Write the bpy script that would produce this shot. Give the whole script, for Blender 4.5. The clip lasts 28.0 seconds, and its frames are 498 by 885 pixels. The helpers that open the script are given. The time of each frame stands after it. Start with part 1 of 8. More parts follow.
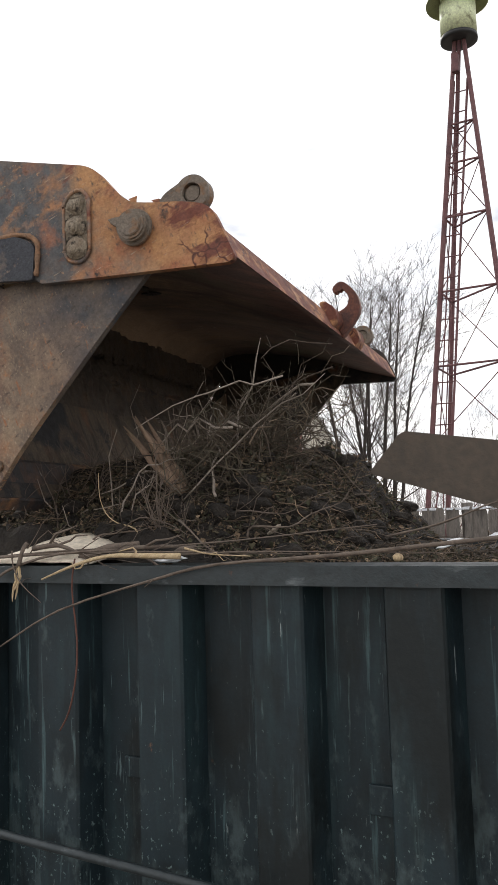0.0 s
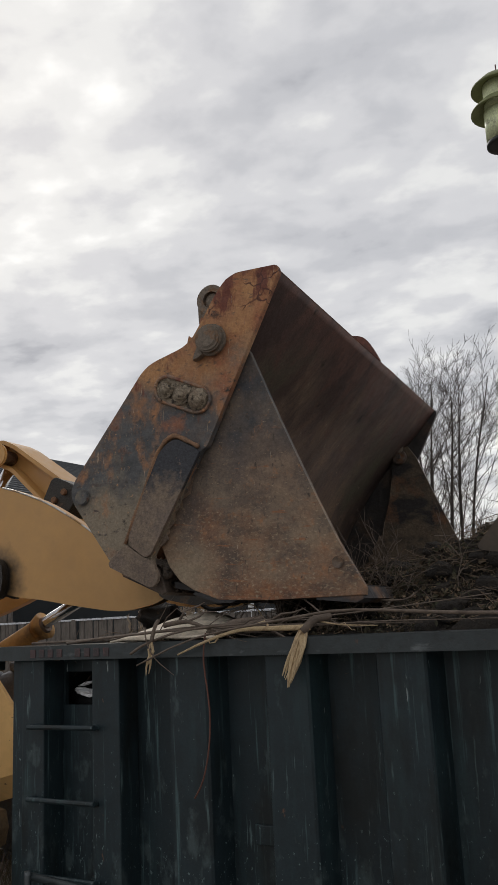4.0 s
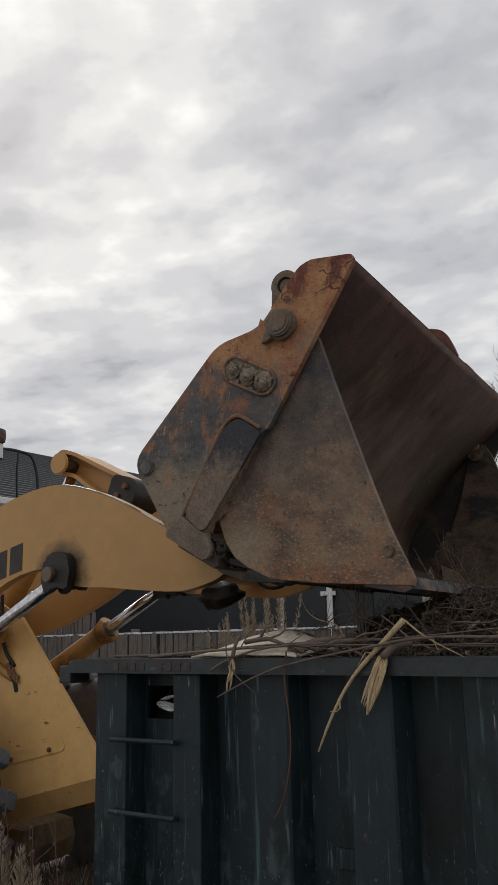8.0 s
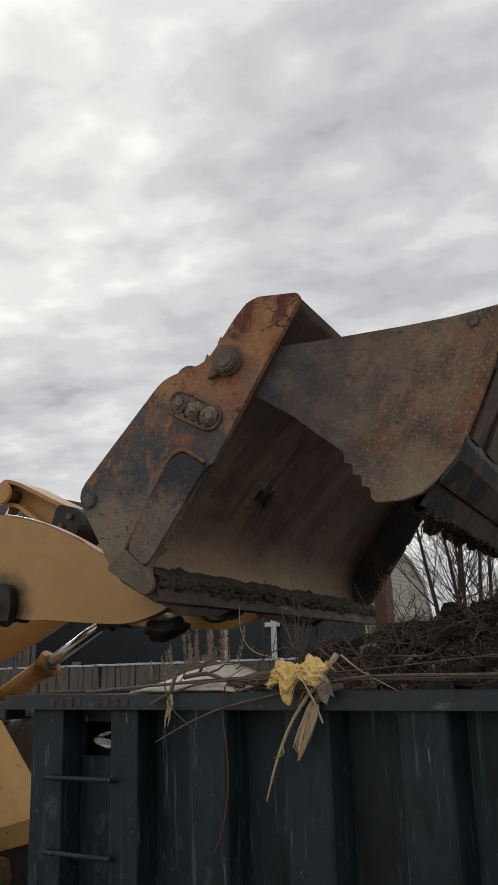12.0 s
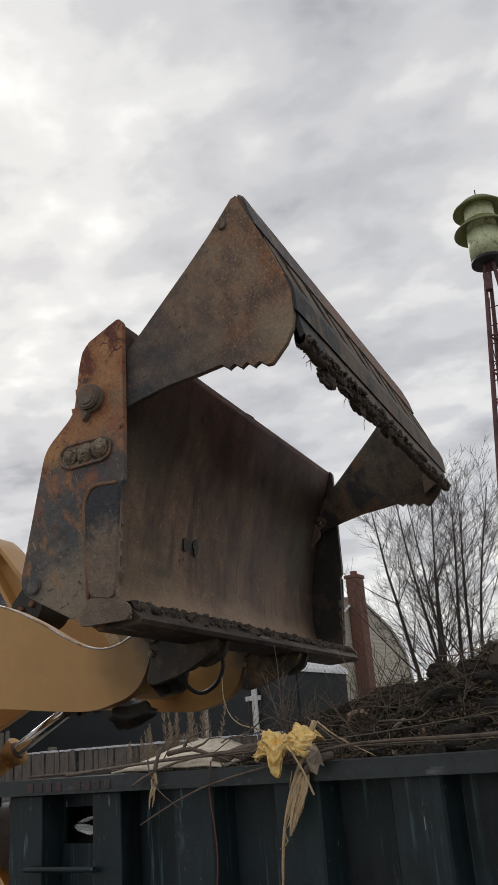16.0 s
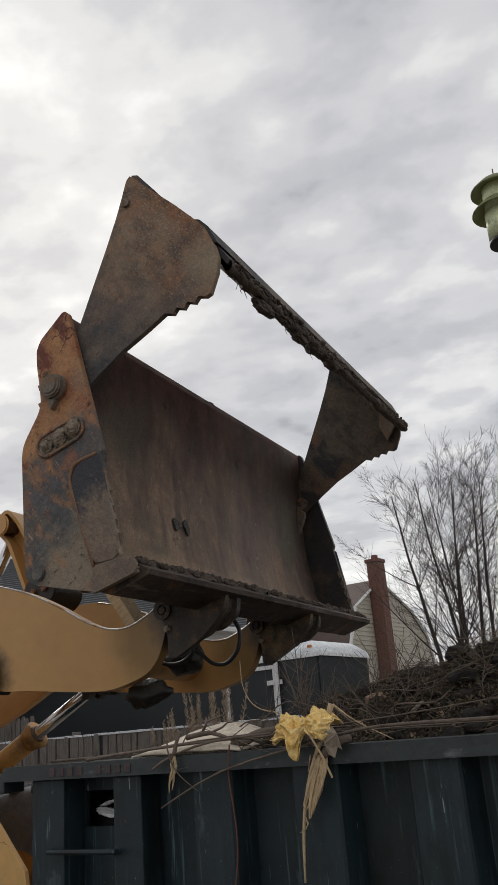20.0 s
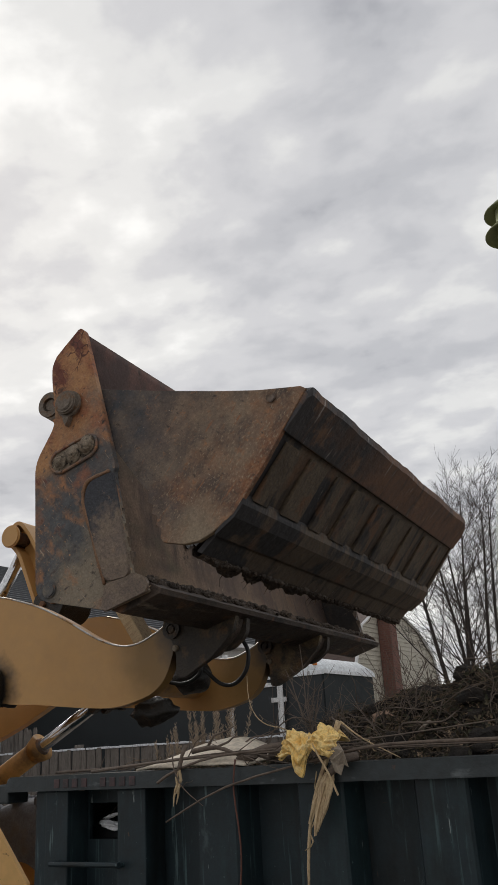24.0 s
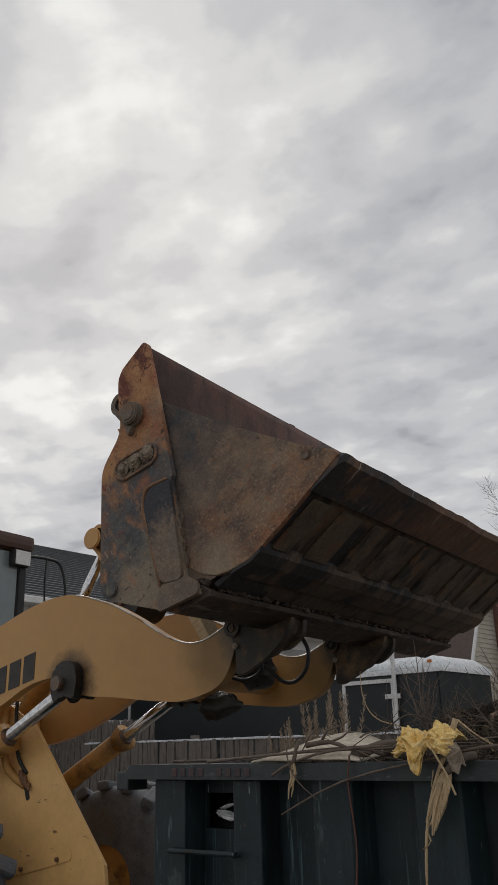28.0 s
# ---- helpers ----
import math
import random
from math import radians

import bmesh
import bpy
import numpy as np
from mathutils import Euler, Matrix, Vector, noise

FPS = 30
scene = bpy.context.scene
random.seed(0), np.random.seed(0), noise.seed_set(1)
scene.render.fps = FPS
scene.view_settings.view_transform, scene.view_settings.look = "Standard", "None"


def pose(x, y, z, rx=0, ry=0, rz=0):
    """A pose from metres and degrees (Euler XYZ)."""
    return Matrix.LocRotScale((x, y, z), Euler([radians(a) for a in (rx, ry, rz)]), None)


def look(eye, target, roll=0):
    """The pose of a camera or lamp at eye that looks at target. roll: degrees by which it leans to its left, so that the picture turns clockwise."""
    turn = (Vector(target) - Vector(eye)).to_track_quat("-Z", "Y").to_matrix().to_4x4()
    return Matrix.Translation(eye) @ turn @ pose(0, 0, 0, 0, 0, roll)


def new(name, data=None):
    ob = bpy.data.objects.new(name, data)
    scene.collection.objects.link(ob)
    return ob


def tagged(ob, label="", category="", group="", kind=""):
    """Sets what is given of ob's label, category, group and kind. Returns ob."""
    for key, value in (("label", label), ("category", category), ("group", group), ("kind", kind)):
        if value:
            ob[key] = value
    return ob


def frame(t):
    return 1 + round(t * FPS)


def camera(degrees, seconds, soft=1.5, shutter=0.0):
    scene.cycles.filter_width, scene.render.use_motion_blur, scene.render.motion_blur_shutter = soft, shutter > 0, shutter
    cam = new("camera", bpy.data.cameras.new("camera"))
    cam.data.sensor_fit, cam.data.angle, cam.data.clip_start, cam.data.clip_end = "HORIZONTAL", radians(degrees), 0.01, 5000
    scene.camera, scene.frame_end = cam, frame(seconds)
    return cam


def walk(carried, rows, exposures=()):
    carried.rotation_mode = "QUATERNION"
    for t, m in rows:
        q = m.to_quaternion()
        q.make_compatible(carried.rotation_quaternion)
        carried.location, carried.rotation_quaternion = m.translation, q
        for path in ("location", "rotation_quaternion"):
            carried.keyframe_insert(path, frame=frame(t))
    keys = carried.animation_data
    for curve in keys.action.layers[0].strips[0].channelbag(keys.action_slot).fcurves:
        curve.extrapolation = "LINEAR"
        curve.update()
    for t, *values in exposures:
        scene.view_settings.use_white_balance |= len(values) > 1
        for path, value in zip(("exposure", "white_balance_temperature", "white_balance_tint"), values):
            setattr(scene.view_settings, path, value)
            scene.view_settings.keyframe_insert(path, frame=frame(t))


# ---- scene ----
# The camera: a hand-held phone beside the container.
cam = camera(33.19, 28.0)
PATH = [
    (0, 2.400, -2.356, 1.688, 27.90, 5.26, -1.70),
    (0.5, 2.472, -2.396, 1.657, 28.62, 7.43, -1.76),
    (0.8, 2.429, -2.573, 1.636, 28.14, 7.68, -1.43),
    (1.2, 2.375, -2.638, 1.620, 26.91, 8.08, -1.27),
    (1.6, 2.345, -2.680, 1.608, 29.40, 9.10, -0.67),
    (2, 2.355, -2.645, 1.597, 30.49, 10.00, -0.67),
    (2.5, 2.286, -2.695, 1.594, 30.93, 11.67, -1.44),
    (4.5, 2.341, -2.700, 1.608, 31.74, 12.21, -2.99),
    (5, 2.338, -2.701, 1.607, 33.02, 12.95, -2.40),
    (5.5, 2.338, -2.702, 1.607, 33.83, 13.32, -2.12),
    (6, 2.344, -2.707, 1.621, 35.64, 13.91, -1.07),
    (6.5, 2.349, -2.708, 1.628, 36.96, 14.38, -0.94),
    (7, 2.346, -2.703, 1.630, 37.62, 14.96, -0.78),
    (7.5, 2.340, -2.703, 1.625, 37.70, 14.56, -0.93),
    (8, 2.323, -2.701, 1.616, 37.02, 13.25, -1.25),
    (8.5, 2.326, -2.701, 1.610, 36.05, 11.91, -1.18),
    (9, 2.325, -2.705, 1.608, 34.99, 11.62, -1.05),
    (9.5, 2.340, -2.701, 1.624, 34.73, 11.77, -1.26),
    (10, 2.337, -2.706, 1.621, 34.83, 12.48, -0.93),
    (10.5, 2.343, -2.706, 1.624, 35.85, 13.46, -1.47),
    (11, 2.327, -2.703, 1.622, 37.39, 14.54, -1.26),
    (11.5, 2.329, -2.703, 1.619, 35.97, 14.68, -1.05),
    (12, 2.358, -2.709, 1.629, 33.24, 15.16, -1.61),
    (12.5, 2.357, -2.716, 1.616, 31.61, 16.96, -2.76),
    (13, 2.359, -2.713, 1.619, 31.10, 18.04, -3.50),
    (13.5, 2.367, -2.708, 1.616, 30.31, 18.52, -3.63),
    (15.5, 2.323, -2.705, 1.616, 30.02, 19.73, -3.33),
    (16, 2.330, -2.702, 1.610, 30.92, 19.92, -4.42),
    (16.5, 2.338, -2.692, 1.611, 32.07, 20.00, -5.06),
    (17, 2.348, -2.678, 1.613, 32.23, 20.37, -5.09),
    (17.5, 2.339, -2.684, 1.618, 32.28, 20.96, -4.91),
    (18, 2.344, -2.678, 1.610, 32.41, 20.67, -4.52),
    (18.5, 2.345, -2.676, 1.608, 32.74, 19.83, -4.18),
    (19, 2.341, -2.677, 1.606, 32.80, 19.27, -4.18),
    (19.5, 2.339, -2.677, 1.606, 32.53, 19.06, -4.43),
    (20, 2.340, -2.683, 1.608, 32.41, 19.04, -4.71),
    (20.5, 2.337, -2.684, 1.598, 32.41, 18.86, -5.01),
    (22.5, 2.330, -2.697, 1.604, 32.74, 19.30, -4.30),
    (23, 2.332, -2.698, 1.602, 32.95, 19.70, -3.84),
    (23.5, 2.336, -2.696, 1.600, 32.94, 20.02, -3.49),
    (24, 2.334, -2.698, 1.600, 32.96, 20.16, -3.33),
    (24.5, 2.333, -2.700, 1.599, 33.40, 20.24, -3.29),
    (25, 2.332, -2.699, 1.595, 33.64, 20.14, -3.26),
    (25.5, 2.331, -2.699, 1.594, 34.01, 19.88, -3.24),
    (26, 2.326, -2.704, 1.601, 34.21, 19.55, -2.96),
    (26.5, 2.332, -2.699, 1.594, 34.67, 19.39, -2.62),
    (27, 2.335, -2.698, 1.600, 35.97, 19.37, -2.42),
    (27.5, 2.334, -2.700, 1.599, 38.04, 19.49, -1.17),
    (28, 2.334, -2.701, 1.599, 40.92, 20.12, -1.42),
]


def view(x, y, z, yaw, pitch, lean):
    a, b = radians(yaw), radians(pitch)
    way = Vector((-math.sin(a) * math.cos(b), math.cos(a) * math.cos(b), math.sin(b)))
    return look((x, y, z), Vector((x, y, z)) + way, lean)


walk(cam, [(t, view(*row)) for t, *row in PATH],
     exposures=[(0, 1.08), (0.25, 0.66), (0.5, 0.28), (0.9, 0.18), (1.5, 0.17), (2, 0.22), (2.5, 0.20), (4.5, 0.10), (6, 0.06), (8.3, 0.03), (9, 0.15), (10, 0.14), (10.8, 0.05), (12, 0.03), (13, 0.09), (20, 0.09), (25, 0.03), (27, -0.08), (28, -0.15)])

# ---- light: overcast sky, the sun behind cloud ahead and to one side ----
SUN_AZ, SUN_EL = radians(53), radians(35)
SUN_WAY = Vector((-math.sin(SUN_AZ) * math.cos(SUN_EL), math.cos(SUN_AZ) * math.cos(SUN_EL), math.sin(SUN_EL)))


def make_world():
    w = bpy.data.worlds.new("overcast")
    scene.world = w
    w.use_nodes = True
    nt = w.node_tree
    nt.nodes.clear()
    N, L = nt.nodes.new, nt.links.new
    out, bg = N("ShaderNodeOutputWorld"), N("ShaderNodeBackground")
    sky = N("ShaderNodeTexSky")
    sky.sky_type, sky.sun_disc = "NISHITA", False
    sky.sun_elevation, sky.sun_rotation = SUN_EL, -SUN_AZ
    dim = N("ShaderNodeMix")
    dim.data_type, dim.blend_type = "RGBA", "MULTIPLY"
    dim.inputs[0].default_value = 1.0
    dim.inputs[7].default_value = (0.11, 0.11, 0.11, 1)
    L(sky.outputs[0], dim.inputs[6])
    tc, sep = N("ShaderNodeTexCoord"), N("ShaderNodeSeparateXYZ")
    L(tc.outputs["Generated"], sep.inputs[0])

    def m(op, a, b=None):
        n = N("ShaderNodeMath")
        n.operation = op
        for i, v in enumerate((a, b)):
            if v is None:
                continue
            if isinstance(v, (int, float)):
                n.inputs[i].default_value = v
            else:
                L(v, n.inputs[i])
        return n.outputs[0]

    zz = m("ADD", m("MAXIMUM", sep.outputs[2], 0.0), 0.16)
    cx, cy = m("DIVIDE", sep.outputs[0], zz), m("DIVIDE", sep.outputs[1], zz)
    comb = N("ShaderNodeCombineXYZ")
    L(cx, comb.inputs[0]), L(cy, comb.inputs[1])

    def cloud(scale, detail, rough, dist, off, stretch):
        mp = N("ShaderNodeMapping")
        mp.inputs["Location"].default_value = off
        mp.inputs["Rotation"].default_value = (0, 0, radians(-30))
        mp.inputs["Scale"].default_value = stretch
        L(comb.outputs[0], mp.inputs[0])
        n = N("ShaderNodeTexNoise")
        n.inputs["Scale"].default_value, n.inputs["Detail"].default_value = scale, detail
        n.inputs["Roughness"].default_value, n.inputs["Distortion"].default_value = rough, dist
        L(mp.outputs[0], n.inputs["Vector"])
        return n.outputs[0]

    big = cloud(0.85, 2.0, 0.5, 0.0, (3.1, 1.7, 0), (1, 1.1, 1))
    mid = cloud(2.3, 3.0, 0.5, 0.0, (0.4, 5.2, 0), (0.9, 1.15, 1))
    fine = cloud(5.6, 5.0, 0.50, 0.12, (7, 2, 0), (0.95, 1.1, 1))
    mix = m("SUBTRACT", m("ADD", m("ADD", m("MULTIPLY", big, 0.26), m("MULTIPLY", mid, 0.43)), m("MULTIPLY", fine, 0.45)), 0.044)
    # brighter towards the hidden sun
    dot = N("ShaderNodeVectorMath")
    dot.operation = "DOT_PRODUCT"
    dot.inputs[1].default_value = SUN_WAY
    nrm = N("ShaderNodeVectorMath")
    nrm.operation = "NORMALIZE"
    L(tc.outputs["Generated"], nrm.inputs[0])
    L(nrm.outputs[0], dot.inputs[0])
    glow = m("POWER", m("MAXIMUM", dot.outputs["Value"], 0.0), 45.0)
    wide = m("POWER", m("MAXIMUM", dot.outputs["Value"], 0.0), 2.5)
    lift = m("ADD", mix, m("ADD", m("MULTIPLY", glow, 0.065), m("MULTIPLY", wide, 0.014)))
    ramp = N("ShaderNodeValToRGB")
    cr = ramp.color_ramp
    cr.interpolation = "EASE"
    cr.elements[0].position, cr.elements[0].color = 0.378, (0.37, 0.375, 0.40, 1)
    cr.elements[1].position, cr.elements[1].color = 0.68, (0.96, 0.95, 0.92, 1)
    for p, c in ((0.455, (0.52, 0.522, 0.54, 1)), (0.53, (0.625, 0.622, 0.632, 1)), (0.595, (0.76, 0.755, 0.74, 1))):
        e = cr.elements.new(p)
        e.color = c
    L(lift, ramp.inputs[0])
    cover = N("ShaderNodeMix")
    cover.data_type = "RGBA"
    cover.inputs[0].default_value = 0.94
    L(dim.outputs[2], cover.inputs[6]), L(ramp.outputs[0], cover.inputs[7])
    L(cover.outputs[2], bg.inputs[0])
    bg.inputs[1].default_value = 1.0
    L(bg.outputs[0], out.inputs[0])


make_world()
sun = new("sun", bpy.data.lights.new("sun", "SUN"))
sun.data.energy, sun.data.angle, sun.data.color = 0.9, radians(14), (1.0, 0.96, 0.9)
sun.matrix_world = look((0, 0, 30), Vector((0, 0, 30)) - SUN_WAY)


# ---- materials ----
def surf(name, cols, scale=5.0, rough=0.7, metal=0.0, bump=0.25, wears=(), fine=9.0, stretch=(1, 1, 1), bump_dist=0.01, island=False, spec=0.5, amp=1.0, spots=(), micro=0.0, cracks=(), gain=1.0):
    """cols: two to four colours of a large noise; wears: rows of (colour, threshold, softness, scale, stretch, gradient or None)."""
    cols = [tuple(v * gain for v in c) for c in cols]
    wears = [(tuple(v * gain for v in w[0]), *w[1:]) for w in wears]
    mt = bpy.data.materials.new(name)
    mt.use_nodes = True
    nt = mt.node_tree
    N, L = nt.nodes.new, nt.links.new
    bs = nt.nodes["Principled BSDF"]
    bs.inputs["Metallic"].default_value = metal
    bs.inputs["Specular IOR Level"].default_value = spec
    tc = N("ShaderNodeTexCoord")
    vec = tc.outputs["Object"]
    if island:
        g, add = N("ShaderNodeNewGeometry"), N("ShaderNodeVectorMath")
        sc = N("ShaderNodeVectorMath")
        sc.operation = "SCALE"
        sc.inputs[0].default_value = (31, 17, 23)
        L(g.outputs["Random Per Island"], sc.inputs["Scale"])
        L(vec, add.inputs[0]), L(sc.outputs[0], add.inputs[1])
        vec = add.outputs[0]
    else:
        oi, add, sc = N("ShaderNodeObjectInfo"), N("ShaderNodeVectorMath"), N("ShaderNodeVectorMath")
        sc.operation = "SCALE"
        sc.inputs[0].default_value = (13, 7, 5)
        L(oi.outputs["Random"], sc.inputs["Scale"])
        L(vec, add.inputs[0]), L(sc.outputs[0], add.inputs[1])
        vec = add.outputs[0]

    def noise_at(s, st, detail=4.0, ro=0.6):
        mp, n = N("ShaderNodeMapping"), N("ShaderNodeTexNoise")
        mp.inputs["Scale"].default_value = st
        L(vec, mp.inputs[0]), L(mp.outputs[0], n.inputs["Vector"])
        n.inputs["Scale"].default_value, n.inputs["Detail"].default_value, n.inputs["Roughness"].default_value = s, detail, ro
        return n.outputs[0]

    ramp = N("ShaderNodeValToRGB")
    cr = ramp.color_ramp
    k = len(cols)
    while len(cr.elements) < k:
        cr.elements.new(0.5)
    for i, c in enumerate(cols):
        cr.elements[i].position, cr.elements[i].color = 0.33 + 0.34 * i / max(1, k - 1), (*c, 1)
    L(noise_at(scale, stretch), ramp.inputs[0])
    col = ramp.outputs[0]
    grain = noise_at(scale * fine, stretch, 5.0, 0.65)
    mr = N("ShaderNodeMapRange")
    mr.inputs[1].default_value, mr.inputs[2].default_value, mr.inputs[3].default_value, mr.inputs[4].default_value = 0.3, 0.7, 1 - 0.28 * amp, 1 + 0.25 * amp
    L(grain, mr.inputs[0])
    mul = N("ShaderNodeMix")
    mul.data_type, mul.blend_type = "RGBA", "MULTIPLY"
    mul.inputs[0].default_value = 1.0
    L(col, mul.inputs[6]), L(mr.outputs[0], mul.inputs[7])
    col = mul.outputs[2]
    if micro:
        speck = noise_at(95.0, (1, 1, 1), 3.0, 0.7)
        mk, ml = N("ShaderNodeMapRange"), N("ShaderNodeMix")
        mk.inputs[1].default_value, mk.inputs[2].default_value, mk.inputs[3].default_value, mk.inputs[4].default_value = 0.3, 0.7, 1 - micro, 1 + micro
        L(speck, mk.inputs[0])
        ml.data_type, ml.blend_type = "RGBA", "MULTIPLY"
        ml.inputs[0].default_value = 1.0
    for c, thr, soft, s, st, grad in wears:
        v = noise_at(s, st, 6.0, 0.62)
        if grad:
            axis, lo, hi, amount = grad
            se, rg = N("ShaderNodeSeparateXYZ"), N("ShaderNodeMapRange")
            L(tc.outputs["Object"], se.inputs[0])
            rg.inputs[1].default_value, rg.inputs[2].default_value, rg.inputs[3].default_value, rg.inputs[4].default_value = lo, hi, -amount, amount
            L(se.outputs[axis], rg.inputs[0])
            ad = N("ShaderNodeMath")
            L(v, ad.inputs[0]), L(rg.outputs[0], ad.inputs[1])
            v = ad.outputs[0]
        rr = N("ShaderNodeMapRange")
        rr.inputs[1].default_value, rr.inputs[2].default_value = thr - soft, thr + soft
        L(v, rr.inputs[0])
        mx = N("ShaderNodeMix")
        mx.data_type = "RGBA"
        L(rr.outputs[0], mx.inputs[0]), L(col, mx.inputs[6])
        mx.inputs[7].default_value = (*c, 1)
        col = mx.outputs[2]
    for at, r0, r1, c in spots:
        # a round stain with a ragged rim
        ds, rr, ad, mx = N("ShaderNodeVectorMath"), N("ShaderNodeMapRange"), N("ShaderNodeMath"), N("ShaderNodeMix")
        fl = N("ShaderNodeVectorMath")
        fl.operation, ds.operation = "MULTIPLY", "DISTANCE"
        fl.inputs[1].default_value, ds.inputs[1].default_value = (1, 0, 1), at
        L(tc.outputs["Object"], fl.inputs[0]), L(fl.outputs[0], ds.inputs[0])
        ad.operation = "MULTIPLY_ADD"
        ad.inputs[1].default_value = 0.16
        L(noise_at(9.0, (1, 1, 1), 4.0, 0.6), ad.inputs[0]), L(ds.outputs["Value"], ad.inputs[2])
        rr.inputs[1].default_value, rr.inputs[2].default_value, rr.inputs[3].default_value, rr.inputs[4].default_value = r0 + 0.08, r1 + 0.08, 1.0, 0.0
        L(ad.outputs[0], rr.inputs[0])
        mx.data_type = "RGBA"
        L(rr.outputs[0], mx.inputs[0]), L(col, mx.inputs[6])
        mx.inputs[7].default_value = (*c, 1)
        col = mx.outputs[2]
    for c, s, wide, lo, hi in cracks:
        # flaked paint: thin broken lines between islands, fading along z
        wob, ad, vo = N("ShaderNodeTexNoise"), N("ShaderNodeVectorMath"), N("ShaderNodeTexVoronoi")
        wob.inputs["Scale"].default_value = s * 1.4
        ad.operation = "MULTIPLY_ADD"
        ad.inputs[1].default_value = (0.16, 0.16, 0.16)
        L(vec, wob.inputs["Vector"]), L(wob.outputs["Color"], ad.inputs[0]), L(vec, ad.inputs[2])
        vo.feature = "DISTANCE_TO_EDGE"
        vo.inputs["Scale"].default_value = s
        L(ad.outputs[0], vo.inputs["Vector"])
        rr, se, rg, mu, mx = N("ShaderNodeMapRange"), N("ShaderNodeSeparateXYZ"), N("ShaderNodeMapRange"), N("ShaderNodeMath"), N("ShaderNodeMix")
        rr.inputs[1].default_value, rr.inputs[2].default_value, rr.inputs[3].default_value, rr.inputs[4].default_value = wide * 0.4, wide, 1.0, 0.0
        L(vo.outputs["Distance"], rr.inputs[0])
        L(tc.outputs["Object"], se.inputs[0]), L(se.outputs[2], rg.inputs[0])
        rg.inputs[1].default_value, rg.inputs[2].default_value = lo, hi
        patch = N("ShaderNodeMapRange")
        patch.inputs[1].default_value, patch.inputs[2].default_value = 0.47, 0.56
        L(noise_at(s * 0.55, (1, 1, 1), 3.0, 0.5), patch.inputs[0])
        mu.operation = "MULTIPLY"
        m2 = N("ShaderNodeMath")
        m2.operation = "MULTIPLY"
        L(rr.outputs[0], mu.inputs[0]), L(rg.outputs[0], mu.inputs[1]), L(mu.outputs[0], m2.inputs[0]), L(patch.outputs[0], m2.inputs[1])
        mx.data_type = "RGBA"
        L(m2.outputs[0], mx.inputs[0]), L(col, mx.inputs[6])
        mx.inputs[7].default_value = (*c, 1)
        col = mx.outputs[2]
    if micro:
        L(col, ml.inputs[6]), L(mk.outputs[0], ml.inputs[7])
        col = ml.outputs[2]
    L(col, bs.inputs["Base Color"])
    r2 = N("ShaderNodeMapRange")
    r2.inputs[1].default_value, r2.inputs[2].default_value, r2.inputs[3].default_value, r2.inputs[4].default_value = 0.3, 0.7, max(0.03, rough - 0.12), min(1, rough + 0.12)
    L(grain, r2.inputs[0]), L(r2.outputs[0], bs.inputs["Roughness"])
    if bump:
        bp = N("ShaderNodeBump")
        bp.inputs["Strength"].default_value, bp.inputs["Distance"].default_value = bump, bump_dist
        L(grain, bp.inputs["Height"]), L(bp.outputs[0], bs.inputs["Normal"])
    return mt


ONE = (1, 1, 1)
RUST, BLUE = (0.20, 0.085, 0.032), (0.040, 0.042, 0.050)
M_PLATE = surf("bucket_plate", [(0.135, 0.098, 0.073), (0.19, 0.125, 0.085), (0.155, 0.112, 0.085)], 2.6, 0.74, 0.10, 0.6, amp=1.2, micro=0.20, gain=1.38,
               wears=[((0.046, 0.047, 0.050), 0.47, 0.09, 2.1, ONE, (2, 0.0, -0.42, 0.10)), ((0.070, 0.072, 0.074), 0.55, 0.10, 9.0, (1, 1, 2.2), (2, 0.0, -0.5, 0.04)), ((0.165, 0.135, 0.098), 0.47, 0.10, 3.4, ONE, (2, -0.42, -1.0, 0.24)),
                      ((0.30, 0.155, 0.068), 0.50, 0.10, 3.2, ONE, (2, -0.30, 0.26, 0.20)), ((0.22, 0.085, 0.042), 0.58, 0.07, 6.0, ONE, (2, -0.5, 0.3, 0.09)), ((0.24, 0.115, 0.055), 0.61, 0.08, 13.0, (1, 1, 0.6), (2, -0.9, 0.3, 0.05)),
                      ((0.34, 0.19, 0.095), 0.665, 0.05, 55.0, ONE, None), ((0.06, 0.047, 0.04), 0.64, 0.06, 22.0, (1, 1, 2), None), ((0.11, 0.035, 0.022), 0.55, 0.05, 8.0, (2, 1, 0.8), (2, -0.05, 0.3, 0.10)), ((0.030, 0.023, 0.019), 0.655, 0.04, 12.0, ONE, None),
                      ((0.27, 0.20, 0.14), 0.675, 0.02, 30.0, (5, 1, 0.4), None)],
               cracks=[((0.085, 0.030, 0.020), 9.0, 0.05, -0.15, 0.12)])
